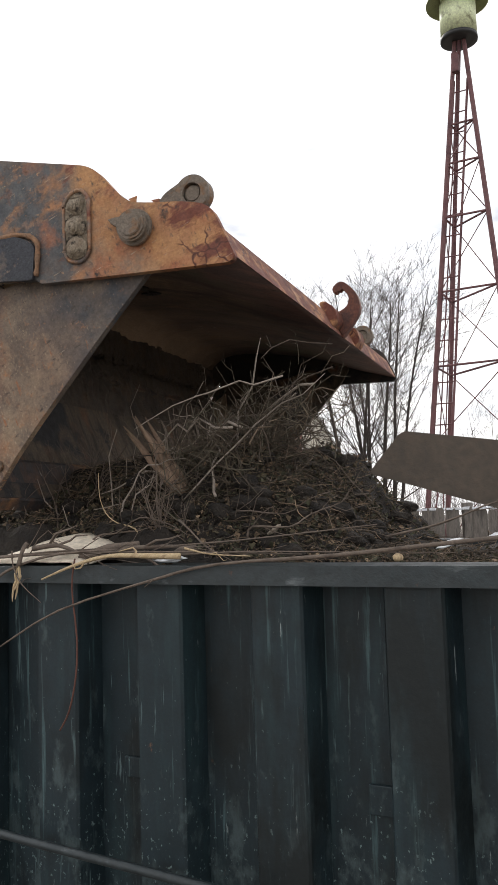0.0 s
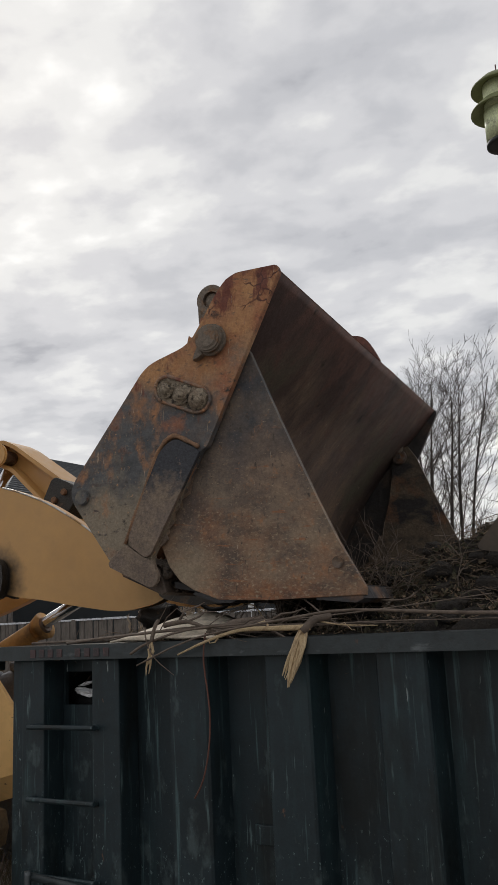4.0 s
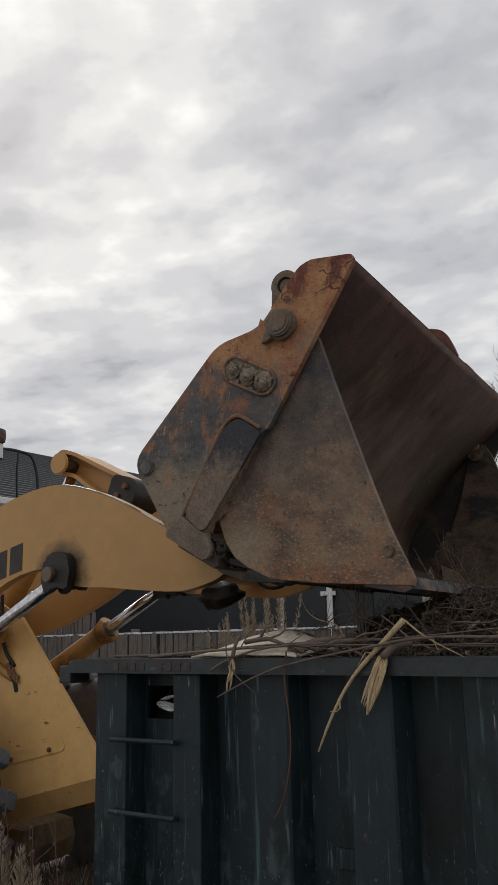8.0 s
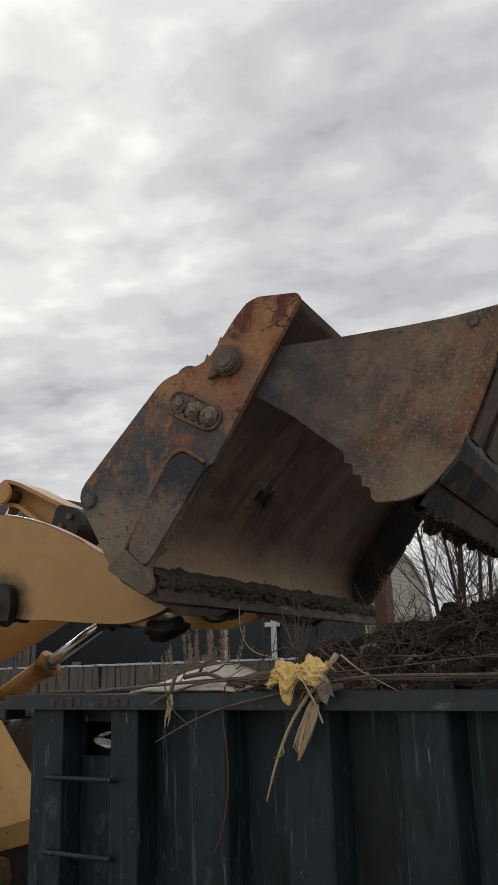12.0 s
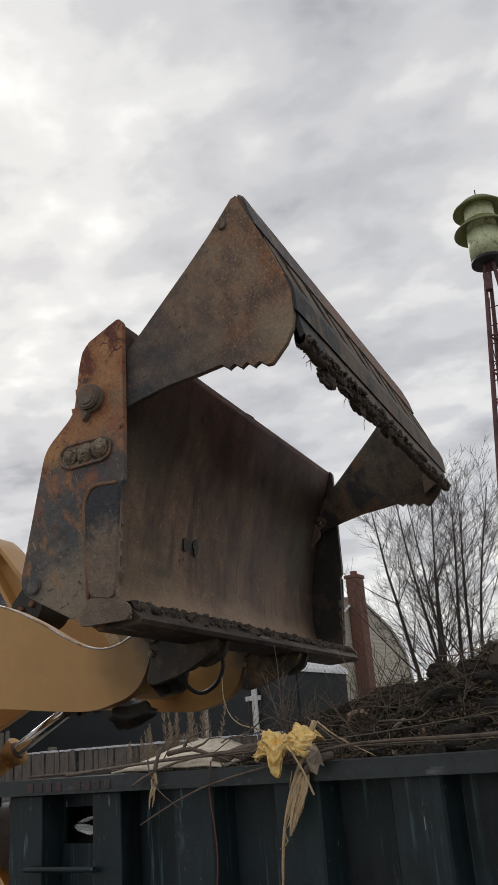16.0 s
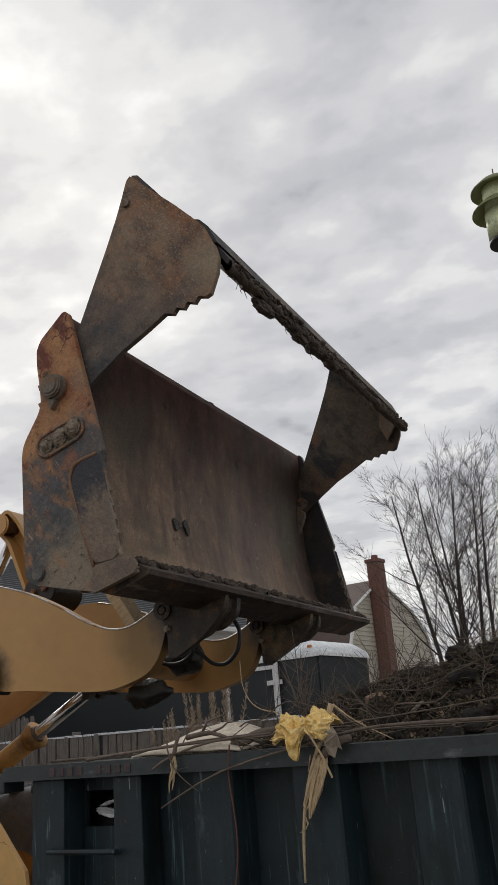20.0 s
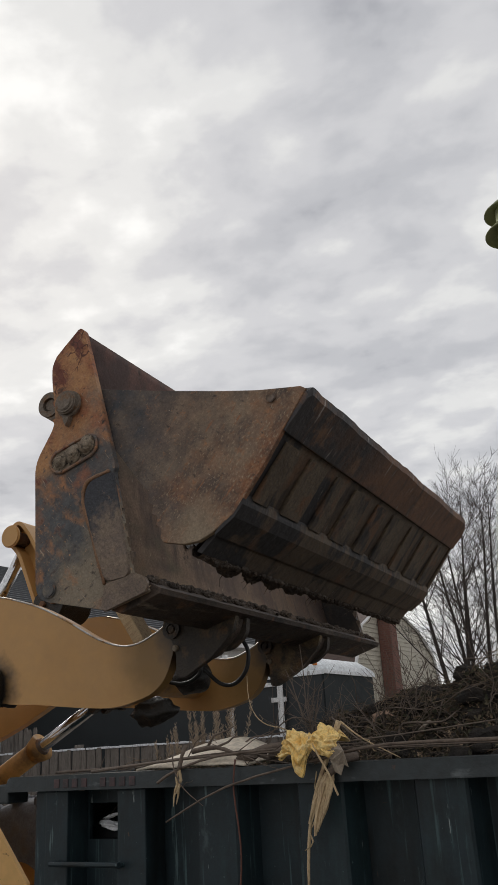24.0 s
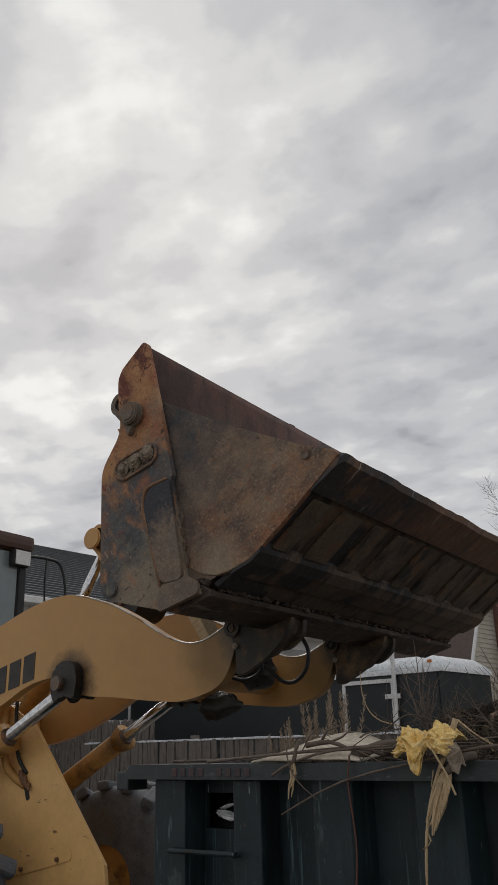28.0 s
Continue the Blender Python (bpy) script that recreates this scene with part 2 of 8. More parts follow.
M_CLAM = surf("clam_plate", [(0.085, 0.066, 0.054), (0.150, 0.102, 0.072), (0.112, 0.084, 0.067)], 1.7, 0.76, 0.10, 0.6, amp=1.3, micro=0.22, gain=1.28,
              wears=[((0.036, 0.038, 0.044), 0.49, 0.10, 1.8, ONE, (2, -0.75, -0.10, 0.15)), ((0.20, 0.145, 0.098), 0.57, 0.12, 2.6, ONE, (2, -0.15, -0.75, 0.07)),
                     ((0.17, 0.078, 0.040), 0.53, 0.11, 3.0, ONE, (2, -0.55, -1.05, 0.15)), ((0.23, 0.115, 0.058), 0.64, 0.06, 34.0, ONE, (2, -0.3, -1.0, 0.05)), ((0.060, 0.047, 0.040), 0.58, 0.12, 6.0, (1, 1, 1.6), None), ((0.20, 0.088, 0.044), 0.64, 0.02, 5.0, (1, 1, 9), (2, -0.3, -1.0, 0.03)),
                     ((0.045, 0.034, 0.028), 0.66, 0.05, 26.0, (2, 2, 0.9), None), ((0.33, 0.27, 0.21), 0.705, 0.012, 16.0, (6, 1, 0.5), None), ((0.24, 0.18, 0.12), 0.64, 0.06, 60.0, (1, 1, 1.8), (2, -0.35, -0.85, 0.04))],
              spots=[((-0.165, 0, -0.90), 0.03, 0.17, (0.27, 0.21, 0.145))])
M_INNER = surf("bucket_inside", [(0.145, 0.104, 0.077), (0.215, 0.150, 0.105), (0.175, 0.125, 0.092)], 1.8, 0.70, 0.12, 0.3, amp=1.1, micro=0.25, gain=1.32,
               wears=[((0.105, 0.072, 0.062), 0.52, 0.10, 2.4, (1, 1.2, 0.4), (2, -0.9, 0.2, 0.06)), ((0.205, 0.128, 0.080), 0.63, 0.08, 4.0, (1, 1.2, 0.8), None), ((0.090, 0.066, 0.054), 0.60, 0.10, 5.0, (1, 3.0, 0.22), None), ((0.10, 0.092, 0.062), 0.58, 0.08, 1.7, ONE, None), ((0.30, 0.24, 0.17), 0.675, 0.03, 9.0, (4, 4, 0.35), None),
                      ((0.32, 0.225, 0.15), 0.54, 0.12, 1.6, (1, 0.5, 1), (2, -0.35, -0.98, 0.20)), ((0.062, 0.040, 0.036), 0.53, 0.14, 2.0, (1, 1.3, 0.6), (2, -0.40, 0.2, 0.20)), ((0.115, 0.062, 0.050), 0.60, 0.10, 5.0, (1, 1.3, 0.8), (2, -0.2, 0.3, 0.12)), ((0.02, 0.017, 0.015), 0.69, 0.03, 4.5, ONE, None)])
# For the far side plate: near-black, with browner patches towards the bottom.
M_FARSIDE = surf("near_black_far_side", [(0.018, 0.018, 0.020), (0.034, 0.030, 0.028), (0.024, 0.023, 0.024)], 2.2, 0.5, 0.1, 0.5, micro=0.2, wears=[((0.10, 0.075, 0.055), 0.56, 0.08, 3.0, (1, 1, 0.6), (2, -0.5, -1.0, 0.12)), ((0.075, 0.05, 0.036), 0.60, 0.07, 6.0, ONE, None)])
M_STRIP = surf("wear_strip_steel", [(0.14, 0.105, 0.082), (0.20, 0.15, 0.11), (0.165, 0.125, 0.10)], 6.0, 0.7, 0.15, 0.6, micro=0.3,
               wears=[(BLUE, 0.50, 0.05, 4.0, ONE, (2, -0.72, -0.45, 0.2)), ((0.26, 0.18, 0.12), 0.66, 0.05, 18.0, ONE, None)])
M_WELD = surf("rusty_weld", [(0.17, 0.085, 0.045), (0.22, 0.115, 0.06), (0.14, 0.075, 0.045)], 12.0, 0.75, 0.1, 0.5)
M_KNOB = surf("caked_bolt", [(0.20, 0.16, 0.118), (0.33, 0.27, 0.20), (0.25, 0.19, 0.135)], 22.0, 0.85, 0.05, 0.8, micro=0.25, wears=[((0.05, 0.04, 0.032), 0.60, 0.06, 40.0, ONE, None)])
M_PIN = surf("worn_pin_steel", [(0.125, 0.102, 0.082), (0.185, 0.150, 0.118), (0.15, 0.118, 0.09)], 14.0, 0.7, 0.2, 0.5, micro=0.25, wears=[((0.20, 0.105, 0.05), 0.60, 0.06, 18.0, ONE, None)])
M_LIP = surf("scraped_lip_steel", [(0.046, 0.034, 0.027), (0.078, 0.056, 0.042), (0.060, 0.044, 0.034)], 6.0, 0.6, 0.2, 0.5, amp=1.2, micro=0.25, stretch=(1, 0.4, 1),
              wears=[((0.028, 0.022, 0.018), 0.53, 0.06, 9.0, (1, 0.5, 1), None), ((0.20, 0.165, 0.135), 0.64, 0.04, 12.0, (1, 0.25, 2), None), ((0.17, 0.085, 0.045), 0.63, 0.05, 7.0, ONE, None)])
M_BEAD = surf("weld_bead_rust", [(0.17, 0.092, 0.052), (0.25, 0.135, 0.072), (0.20, 0.125, 0.080)], 9.0, 0.8, 0.05, 0.7, micro=0.3, wears=[((0.13, 0.10, 0.078), 0.52, 0.08, 6.0, ONE, None)])
M_HOOK = surf("hook_red_rust", [(0.10, 0.035, 0.026), (0.15, 0.055, 0.036), (0.085, 0.038, 0.030)], 12.0, 0.7, 0.15, 0.5, micro=0.25)
M_EDGE = surf("worn_steel_edge", [(0.10, 0.075, 0.06), (0.19, 0.15, 0.125), (0.12, 0.085, 0.06)], 7.0, 0.5, 0.5, 0.4,
              wears=[(RUST, 0.57, 0.06, 5.0, ONE, None), ((0.03, 0.024, 0.02), 0.60, 0.05, 9.0, ONE, None)])
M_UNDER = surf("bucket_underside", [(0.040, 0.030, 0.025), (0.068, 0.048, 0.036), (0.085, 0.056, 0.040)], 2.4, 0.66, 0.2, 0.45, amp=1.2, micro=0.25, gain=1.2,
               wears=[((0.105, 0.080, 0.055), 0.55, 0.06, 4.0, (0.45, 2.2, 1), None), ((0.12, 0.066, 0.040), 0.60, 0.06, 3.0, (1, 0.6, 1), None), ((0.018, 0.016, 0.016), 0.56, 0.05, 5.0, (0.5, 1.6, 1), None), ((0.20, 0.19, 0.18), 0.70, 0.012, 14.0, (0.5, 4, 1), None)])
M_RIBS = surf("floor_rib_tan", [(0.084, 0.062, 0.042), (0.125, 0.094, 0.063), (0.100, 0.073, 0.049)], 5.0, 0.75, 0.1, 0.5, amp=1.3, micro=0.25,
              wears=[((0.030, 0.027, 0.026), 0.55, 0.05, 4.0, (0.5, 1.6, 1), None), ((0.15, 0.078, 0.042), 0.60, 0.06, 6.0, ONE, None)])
M_FLOOR = surf("jaw_floor_muddy", [(0.077, 0.057, 0.040), (0.120, 0.089, 0.061), (0.095, 0.070, 0.048)], 3.0, 0.7, 0.1, 0.5, amp=1.2, micro=0.25,
               wears=[((0.045, 0.034, 0.027), 0.56, 0.06, 5.0, (0.35, 2.2, 1), None), ((0.14, 0.075, 0.042), 0.61, 0.06, 4.0, (0.6, 1.4, 1), None), ((0.030, 0.028, 0.029), 0.57, 0.03, 2.6, ONE, (1, 2.4, 0.1, 0.10)), ((0.26, 0.24, 0.22), 0.70, 0.012, 14.0, (0.5, 4, 1), None)])
M_CUT = surf("cutting_plate", [(0.125, 0.068, 0.043), (0.175, 0.092, 0.055), (0.145, 0.080, 0.052)], 3.0, 0.66, 0.15, 0.45, amp=1.2, micro=0.25,
             wears=[((0.045, 0.041, 0.042), 0.50, 0.09, 2.2, (1, 0.7, 1), (1, 1.5, 0.2, 0.24)), ((0.20, 0.105, 0.055), 0.60, 0.06, 5.0, ONE, None), ((0.085, 0.052, 0.038), 0.58, 0.07, 7.0, (0.4, 2.0, 1), None), ((0.34, 0.31, 0.28), 0.665, 0.02, 10.0, (0.35, 2.4, 1), None)])
YELLOW = [(0.475, 0.262, 0.088), (0.51, 0.285, 0.098), (0.49, 0.272, 0.092)]
CHIPS = [((0.46, 0.24, 0.075), 0.70, 0.08, 1.6, ONE, None), ((0.06, 0.035, 0.02), 0.745, 0.012, 14.0, ONE, None)]
M_YEL = surf("loader_yellow", YELLOW, 1.2, 0.42, 0.0, 0.05, wears=CHIPS, amp=0.22)
# Arm yellow lightened: the sky light on the frame plates is in the colour.
M_FRAME = surf("frame_yellow_skylit", [(0.66, 0.395, 0.150), (0.74, 0.45, 0.175), (0.70, 0.42, 0.16)], 1.4, 0.5, 0.0, 0.06, amp=0.3, gain=1.08,
               wears=[((0.50, 0.26, 0.08), 0.64, 0.08, 2.0, ONE, None), ((0.20, 0.095, 0.04), 0.685, 0.015, 12.0, (0.5, 1, 1.4), None), ((0.09, 0.045, 0.025), 0.70, 0.012, 24.0, (0.6, 1, 1.2), None)])
M_ARM = surf("lift_arm_yellow", YELLOW, 1.2, 0.42, 0.0, 0.05, wears=CHIPS, amp=0.22,
             spots=[((1.49, 0, -0.05), 0.12, 0.23, (0.02, 0.016, 0.012)), ((2.66, 0, -0.06), 0.14, 0.34, (0.26, 0.145, 0.04)), ((2.80, 0, 0.02), 0.06, 0.20, (0.03, 0.024, 0.017))])
M_YELD = surf("loader_yellow_grimy", [(0.50, 0.265, 0.072), (0.45, 0.235, 0.068), (0.53, 0.28, 0.075)], 2.5, 0.55, 0.0, 0.12, amp=0.5,
              wears=[((0.17, 0.095, 0.035), 0.60, 0.07, 4.0, ONE, None), ((0.05, 0.03, 0.018), 0.68, 0.02, 18.0, ONE, None)])
# Axle grime, darkened to paint in the shade below the chin plate.
M_AXLE = surf("grimy_axle_shaded", [(0.085, 0.058, 0.030), (0.15, 0.095, 0.042), (0.06, 0.046, 0.030)], 4.0, 0.85, 0.0, 0.6, micro=0.2)
M_BARE = surf("bare_edge_highlight", [(0.42, 0.40, 0.37), (0.55, 0.53, 0.50)], 12, 0.4, 0.6, 0.1, wears=[((0.30, 0.17, 0.07), 0.56, 0.06, 9.0, ONE, None)])
M_GREASE = surf("grease_black", [(0.012, 0.011, 0.010), (0.03, 0.024, 0.018)], 9.0, 0.42, 0.1, 0.6, wears=[((0.10, 0.055, 0.025), 0.66, 0.04, 8.0, ONE, None)])
M_LUG = surf("greasy_lug", [(0.024, 0.020, 0.016), (0.050, 0.039, 0.029), (0.034, 0.028, 0.022)], 6.0, 0.6, 0.1, 0.6, micro=0.3, wears=[((0.20, 0.135, 0.065), 0.60, 0.07, 4.0, ONE, None), ((0.13, 0.075, 0.035), 0.60, 0.06, 9.0, ONE, None)])
M_CHROME = surf("chrome_rod", [(0.55, 0.55, 0.56), (0.62, 0.62, 0.62)], 4.0, 0.16, 1.0, 0.0)
M_RUBBER = surf("tyre_rubber", [(0.11, 0.118, 0.135), (0.17, 0.178, 0.195)], 8.0, 0.85, 0.0, 0.4, wears=[((0.13, 0.11, 0.09), 0.62, 0.08, 4.0, ONE, None)])
M_HOSE = surf("hose_black", [(0.012, 0.012, 0.013), (0.022, 0.022, 0.022)], 20, 0.5, 0.0, 0.1)
M_GREEN = surf("container_paint", [(0.0105, 0.0200, 0.0252), (0.0150, 0.0270, 0.0330), (0.0122, 0.0224, 0.0275)], 1.8, 0.5, 0.0, 0.16, amp=0.8, micro=0.12, gain=0.92, spec=0.36,
               wears=[((0.022, 0.044, 0.049), 0.60, 0.09, 2.2, (4, 4, 0.5), None), ((0.065, 0.112, 0.118), 0.645, 0.045, 5.0, (6, 6, 0.28), None), ((0.09, 0.135, 0.14), 0.665, 0.03, 12.0, (3, 3, 0.22), None), ((0.26, 0.30, 0.30), 0.695, 0.015, 11.0, (4, 4, 0.45), None),
                      ((0.11, 0.060, 0.04), 0.715, 0.015, 9.0, (2, 2, 1), None), ((0.13, 0.18, 0.18), 0.672, 0.012, 75.0, (1, 1, 0.7), (2, 1.35, 0.55, 0.05)), ((0.05, 0.072, 0.076), 0.62, 0.05, 7.0, (1.5, 1.5, 0.8), (2, 1.3, 0.6, 0.05)),
                      ((0.008, 0.012, 0.013), 0.58, 0.07, 2.2, (2, 2, 0.6), None)])
M_RIM = surf("rim_paint", [(0.016, 0.023, 0.026), (0.026, 0.034, 0.037), (0.020, 0.028, 0.031)], 4.0, 0.45, 0.05, 0.25,
             wears=[((0.10, 0.115, 0.12), 0.66, 0.05, 6.0, (1, 3, 3), None), ((0.075, 0.04, 0.028), 0.68, 0.03, 12.0, ONE, None)])
M_WOODBR = surf("branch_bark", [(0.085, 0.062, 0.048), (0.15, 0.115, 0.09), (0.11, 0.085, 0.068)], 14, 0.85, 0.0, 0.5, stretch=(1, 1, 1))
M_PALE = surf("split_wood", [(0.43, 0.31, 0.175), (0.56, 0.43, 0.26), (0.34, 0.235, 0.14)], 10, 0.8, 0.0, 0.5, stretch=(6, 6, 0.7))
M_TWIG = surf("twig_mix", [(0.034, 0.026, 0.020), (0.10, 0.074, 0.053), (0.28, 0.195, 0.125)], 1.4, 0.9, 0.0, 0.3, island=True)
M_LEAF = surf("leaf_litter", [(0.014, 0.011, 0.009), (0.032, 0.026, 0.018), (0.052, 0.052, 0.028), (0.12, 0.080, 0.050), (0.36, 0.26, 0.17)], 1.2, 0.9, 0.0, 0.2, island=True)
M_SOIL = surf("dark_soil", [(0.014, 0.011, 0.009), (0.030, 0.023, 0.017), (0.045, 0.034, 0.025)], 9, 0.95, 0.0, 1.0, bump_dist=0.04)
M_INSUL = surf("yellow_batt", [(0.80, 0.53, 0.16), (0.86, 0.64, 0.27), (0.74, 0.45, 0.12)], 14, 0.95, 0.0, 0.35, micro=0.12, wears=[((0.88, 0.74, 0.44), 0.60, 0.08, 22, ONE, None), ((0.55, 0.33, 0.10), 0.68, 0.05, 16, ONE, None)])
M_PAPER = surf("torn_paper", [(0.23, 0.19, 0.145), (0.31, 0.26, 0.205)], 18, 0.9, 0.0, 0.3)
M_CREAM = surf("cream_sheet", [(0.60, 0.52, 0.41), (0.68, 0.60, 0.49), (0.52, 0.44, 0.34)], 5, 0.75, 0.0, 0.15, wears=[((0.22, 0.16, 0.11), 0.66, 0.05, 7, ONE, None)])
M_BOARD = surf("brown_board", [(0.062, 0.048, 0.036), (0.082, 0.063, 0.047), (0.055, 0.043, 0.033)], 4, 0.75, 0.0, 0.2)
M_WHITE = surf("white_plastic", [(0.62, 0.64, 0.66), (0.74, 0.75, 0.76)], 6, 0.4, 0.0, 0.1)
M_GROUND = surf("dirt_ground", [(0.145, 0.125, 0.105), (0.23, 0.20, 0.17), (0.18, 0.16, 0.135)], 0.5, 0.95, 0.0, 0.6, fine=14, wears=[((0.27, 0.24, 0.20), 0.6, 0.06, 3, ONE, None)])
M_FENCE = surf("weathered_picket", [(0.085, 0.076, 0.068), (0.175, 0.155, 0.138), (0.115, 0.10, 0.088)], 5, 0.9, 0.0, 0.4, stretch=(4, 4, 0.6))
M_FROST = surf("frost_cap", [(0.60, 0.62, 0.66), (0.72, 0.74, 0.78)], 9, 0.8, 0.0, 0.2)
M_TRAILER = surf("trailer_charcoal", [(0.014, 0.018, 0.021), (0.020, 0.025, 0.028)], 1.2, 0.55, 0.0, 0.03, wears=[((0.05, 0.052, 0.055), 0.70, 0.05, 3, ONE, None)])
M_TRGREY = surf("trailer_end_grey", [(0.010, 0.015, 0.017), (0.015, 0.021, 0.023)], 1.2, 0.62, 0.0, 0.03, spec=0.3)
M_ROOFW = surf("trailer_white", [(0.70, 0.74, 0.76), (0.78, 0.80, 0.82)], 2, 0.45, 0.0, 0.05)
M_TRIM = surf("white_trim", [(0.66, 0.66, 0.66), (0.74, 0.74, 0.73)], 6, 0.6, 0.0, 0.05)
M_SIDING = surf("beige_siding", [(0.43, 0.405, 0.335), (0.49, 0.455, 0.375)], 3, 0.7, 0.0, 0.1)
M_STUCCO = surf("grey_wall", [(0.42, 0.42, 0.42), (0.50, 0.50, 0.49)], 2, 0.85, 0.0, 0.15, wears=[((0.33, 0.33, 0.33), 0.6, 0.1, 1.2, ONE, None)])
M_SHING = surf("dark_shingles", [(0.055, 0.06, 0.066), (0.085, 0.09, 0.097), (0.07, 0.074, 0.08)], 12, 0.9, 0.0, 0.5, stretch=(1, 0.4, 3))
M_SHBR = surf("brown_shingles", [(0.095, 0.068, 0.058), (0.135, 0.10, 0.085), (0.11, 0.08, 0.07)], 9, 0.9, 0.0, 0.5, stretch=(0.4, 1, 3))
M_BRICK = surf("chimney_brick", [(0.15, 0.070, 0.054), (0.21, 0.10, 0.076), (0.105, 0.055, 0.045)], 14, 0.9, 0.0, 0.3)
M_MORTAR = surf("mortar", [(0.16, 0.12, 0.105), (0.20, 0.16, 0.14)], 20, 0.95, 0.0, 0.2)
M_BARK = surf("tree_bark", [(0.036, 0.028, 0.024), (0.062, 0.05, 0.043), (0.048, 0.039, 0.034)], 6, 0.95, 0.0, 0.5)
M_TOWER = surf("tower_red_oxide", [(0.115, 0.045, 0.050), (0.16, 0.075, 0.075), (0.09, 0.04, 0.046)], 3, 0.7, 0.1, 0.2)
M_SIREN = surf("siren_pale_green", [(0.64, 0.70, 0.43), (0.72, 0.77, 0.50)], 3, 0.5, 0.0, 0.1, wears=[((0.24, 0.25, 0.14), 0.62, 0.06, 5, ONE, None)])
M_SIRENO = surf("siren_olive_hood", [(0.15, 0.165, 0.062), (0.20, 0.215, 0.085)], 3, 0.55, 0.0, 0.1)
M_BLACK = surf("matt_black", [(0.012, 0.012, 0.013), (0.02, 0.02, 0.02)], 8, 0.6, 0.0, 0.1)
M_WEED = surf("dry_weed", [(0.24, 0.185, 0.13), (0.36, 0.29, 0.215), (0.30, 0.23, 0.165)], 2, 0.95, 0.0, 0.2, island=True)
M_LETTER = surf("decal_black", [(0.03, 0.028, 0.026), (0.05, 0.045, 0.04)], 12, 0.6, 0.0, 0.1)
M_MUD = surf("muddy_steel", [(0.056, 0.043, 0.034), (0.098, 0.074, 0.056), (0.074, 0.057, 0.044)], 5, 0.78, 0.0, 0.9, wears=[((0.11, 0.072, 0.046), 0.60, 0.06, 7, ONE, None)], bump_dist=0.03)
# The blue-grey base stands in for sky reflected in the cab windows.
M_CABGLASS = surf("cab_glass_sky", [(0.17, 0.205, 0.22), (0.22, 0.26, 0.275)], 2, 0.12, 0.0, 0.0, amp=0.1)
M_GLASS = bpy.data.materials.new("tinted_glass")
M_GLASS.use_nodes = True
_g = M_GLASS.node_tree.nodes["Principled BSDF"]
_g.inputs["Base Color"].default_value, _g.inputs["Roughness"].default_value = (0.05, 0.06, 0.065, 1), 0.06
M_LENS = surf("lamp_lens", [(0.62, 0.62, 0.60), (0.70, 0.70, 0.68)], 30, 0.25, 0.0, 0.2)
M_AMBER = surf("amber_lens", [(0.55, 0.16, 0.02), (0.6, 0.2, 0.03)], 30, 0.3, 0.0, 0.1)


# ---- mesh helpers ----
def mesh_of(bm, name, material, smooth=False):
    me = bpy.data.meshes.new(name)
    bmesh.ops.recalc_face_normals(bm, faces=bm.faces)
    bm.to_mesh(me)
    bm.free()
    me.materials.append(material)
    if smooth:
        for p in me.polygons:
            p.use_smooth = True
    return me


def part(name, bm, material, parent=None, label="", smooth=False):
    ob = new(name, mesh_of(bm, name, material, smooth))
    if parent is not None:
        ob.parent = parent
    return tagged(ob, label)


def raw(name, verts, faces, material, parent=None, label="", smooth=False):
    me = bpy.data.meshes.new(name)
    me.from_pydata([tuple(v) for v in verts], [], faces)
    me.update()
    me.materials.append(material)
    if smooth:
        me.polygons.foreach_set("use_smooth", [True] * len(me.polygons))
    ob = new(name, me)
    if parent is not None:
        ob.parent = parent
    return tagged(ob, label)


def box(bm, x0, x1, y0, y1, z0, z1, bevel=0.0, m=None):
    b = bmesh.new() if bevel else bm
    vs = [b.verts.new((x, y, z)) for x in (x0, x1) for y in (y0, y1) for z in (z0, z1)]
    for f in ((0, 1, 3, 2), (4, 6, 7, 5), (0, 4, 5, 1), (2, 3, 7, 6), (0, 2, 6, 4), (1, 5, 7, 3)):
        b.faces.new([vs[i] for i in f])
    if bevel:
        bmesh.ops.bevel(b, geom=b.edges[:], offset=bevel, segments=2, affect="EDGES", profile=0.6)
        merge(bm, b, m)
    elif m is not None:
        bmesh.ops.transform(b, matrix=m, verts=vs)
    return bm


def merge(bm, b, m=None):
    mp = {}
    for v in b.verts:
        mp[v] = bm.verts.new(m @ v.co if m is not None else v.co)
    for f in b.faces:
        try:
            bm.faces.new([mp[v] for v in f.verts])
        except ValueError:
            pass
    b.free()


def prism(bm, pts, y0, y1, bevel=0.0):
    """A plate with the outline pts in x and z, from y0 to y1."""
    b = bmesh.new()
    lo = [b.verts.new((x, y0, z)) for x, z in pts]
    hi = [b.verts.new((x, y1, z)) for x, z in pts]
    b.faces.new(lo), b.faces.new(hi[::-1])
    for i in range(len(pts)):
        j = (i + 1) % len(pts)
        b.faces.new((lo[i], hi[i], hi[j], lo[j]))
    if bevel:
        rim = [e for e in b.edges if abs(e.verts[0].co.y - e.verts[1].co.y) < 1e-6]
        bmesh.ops.bevel(b, geom=rim, offset=bevel, segments=2, affect="EDGES", profile=0.5)
    merge(bm, b)
    return bm


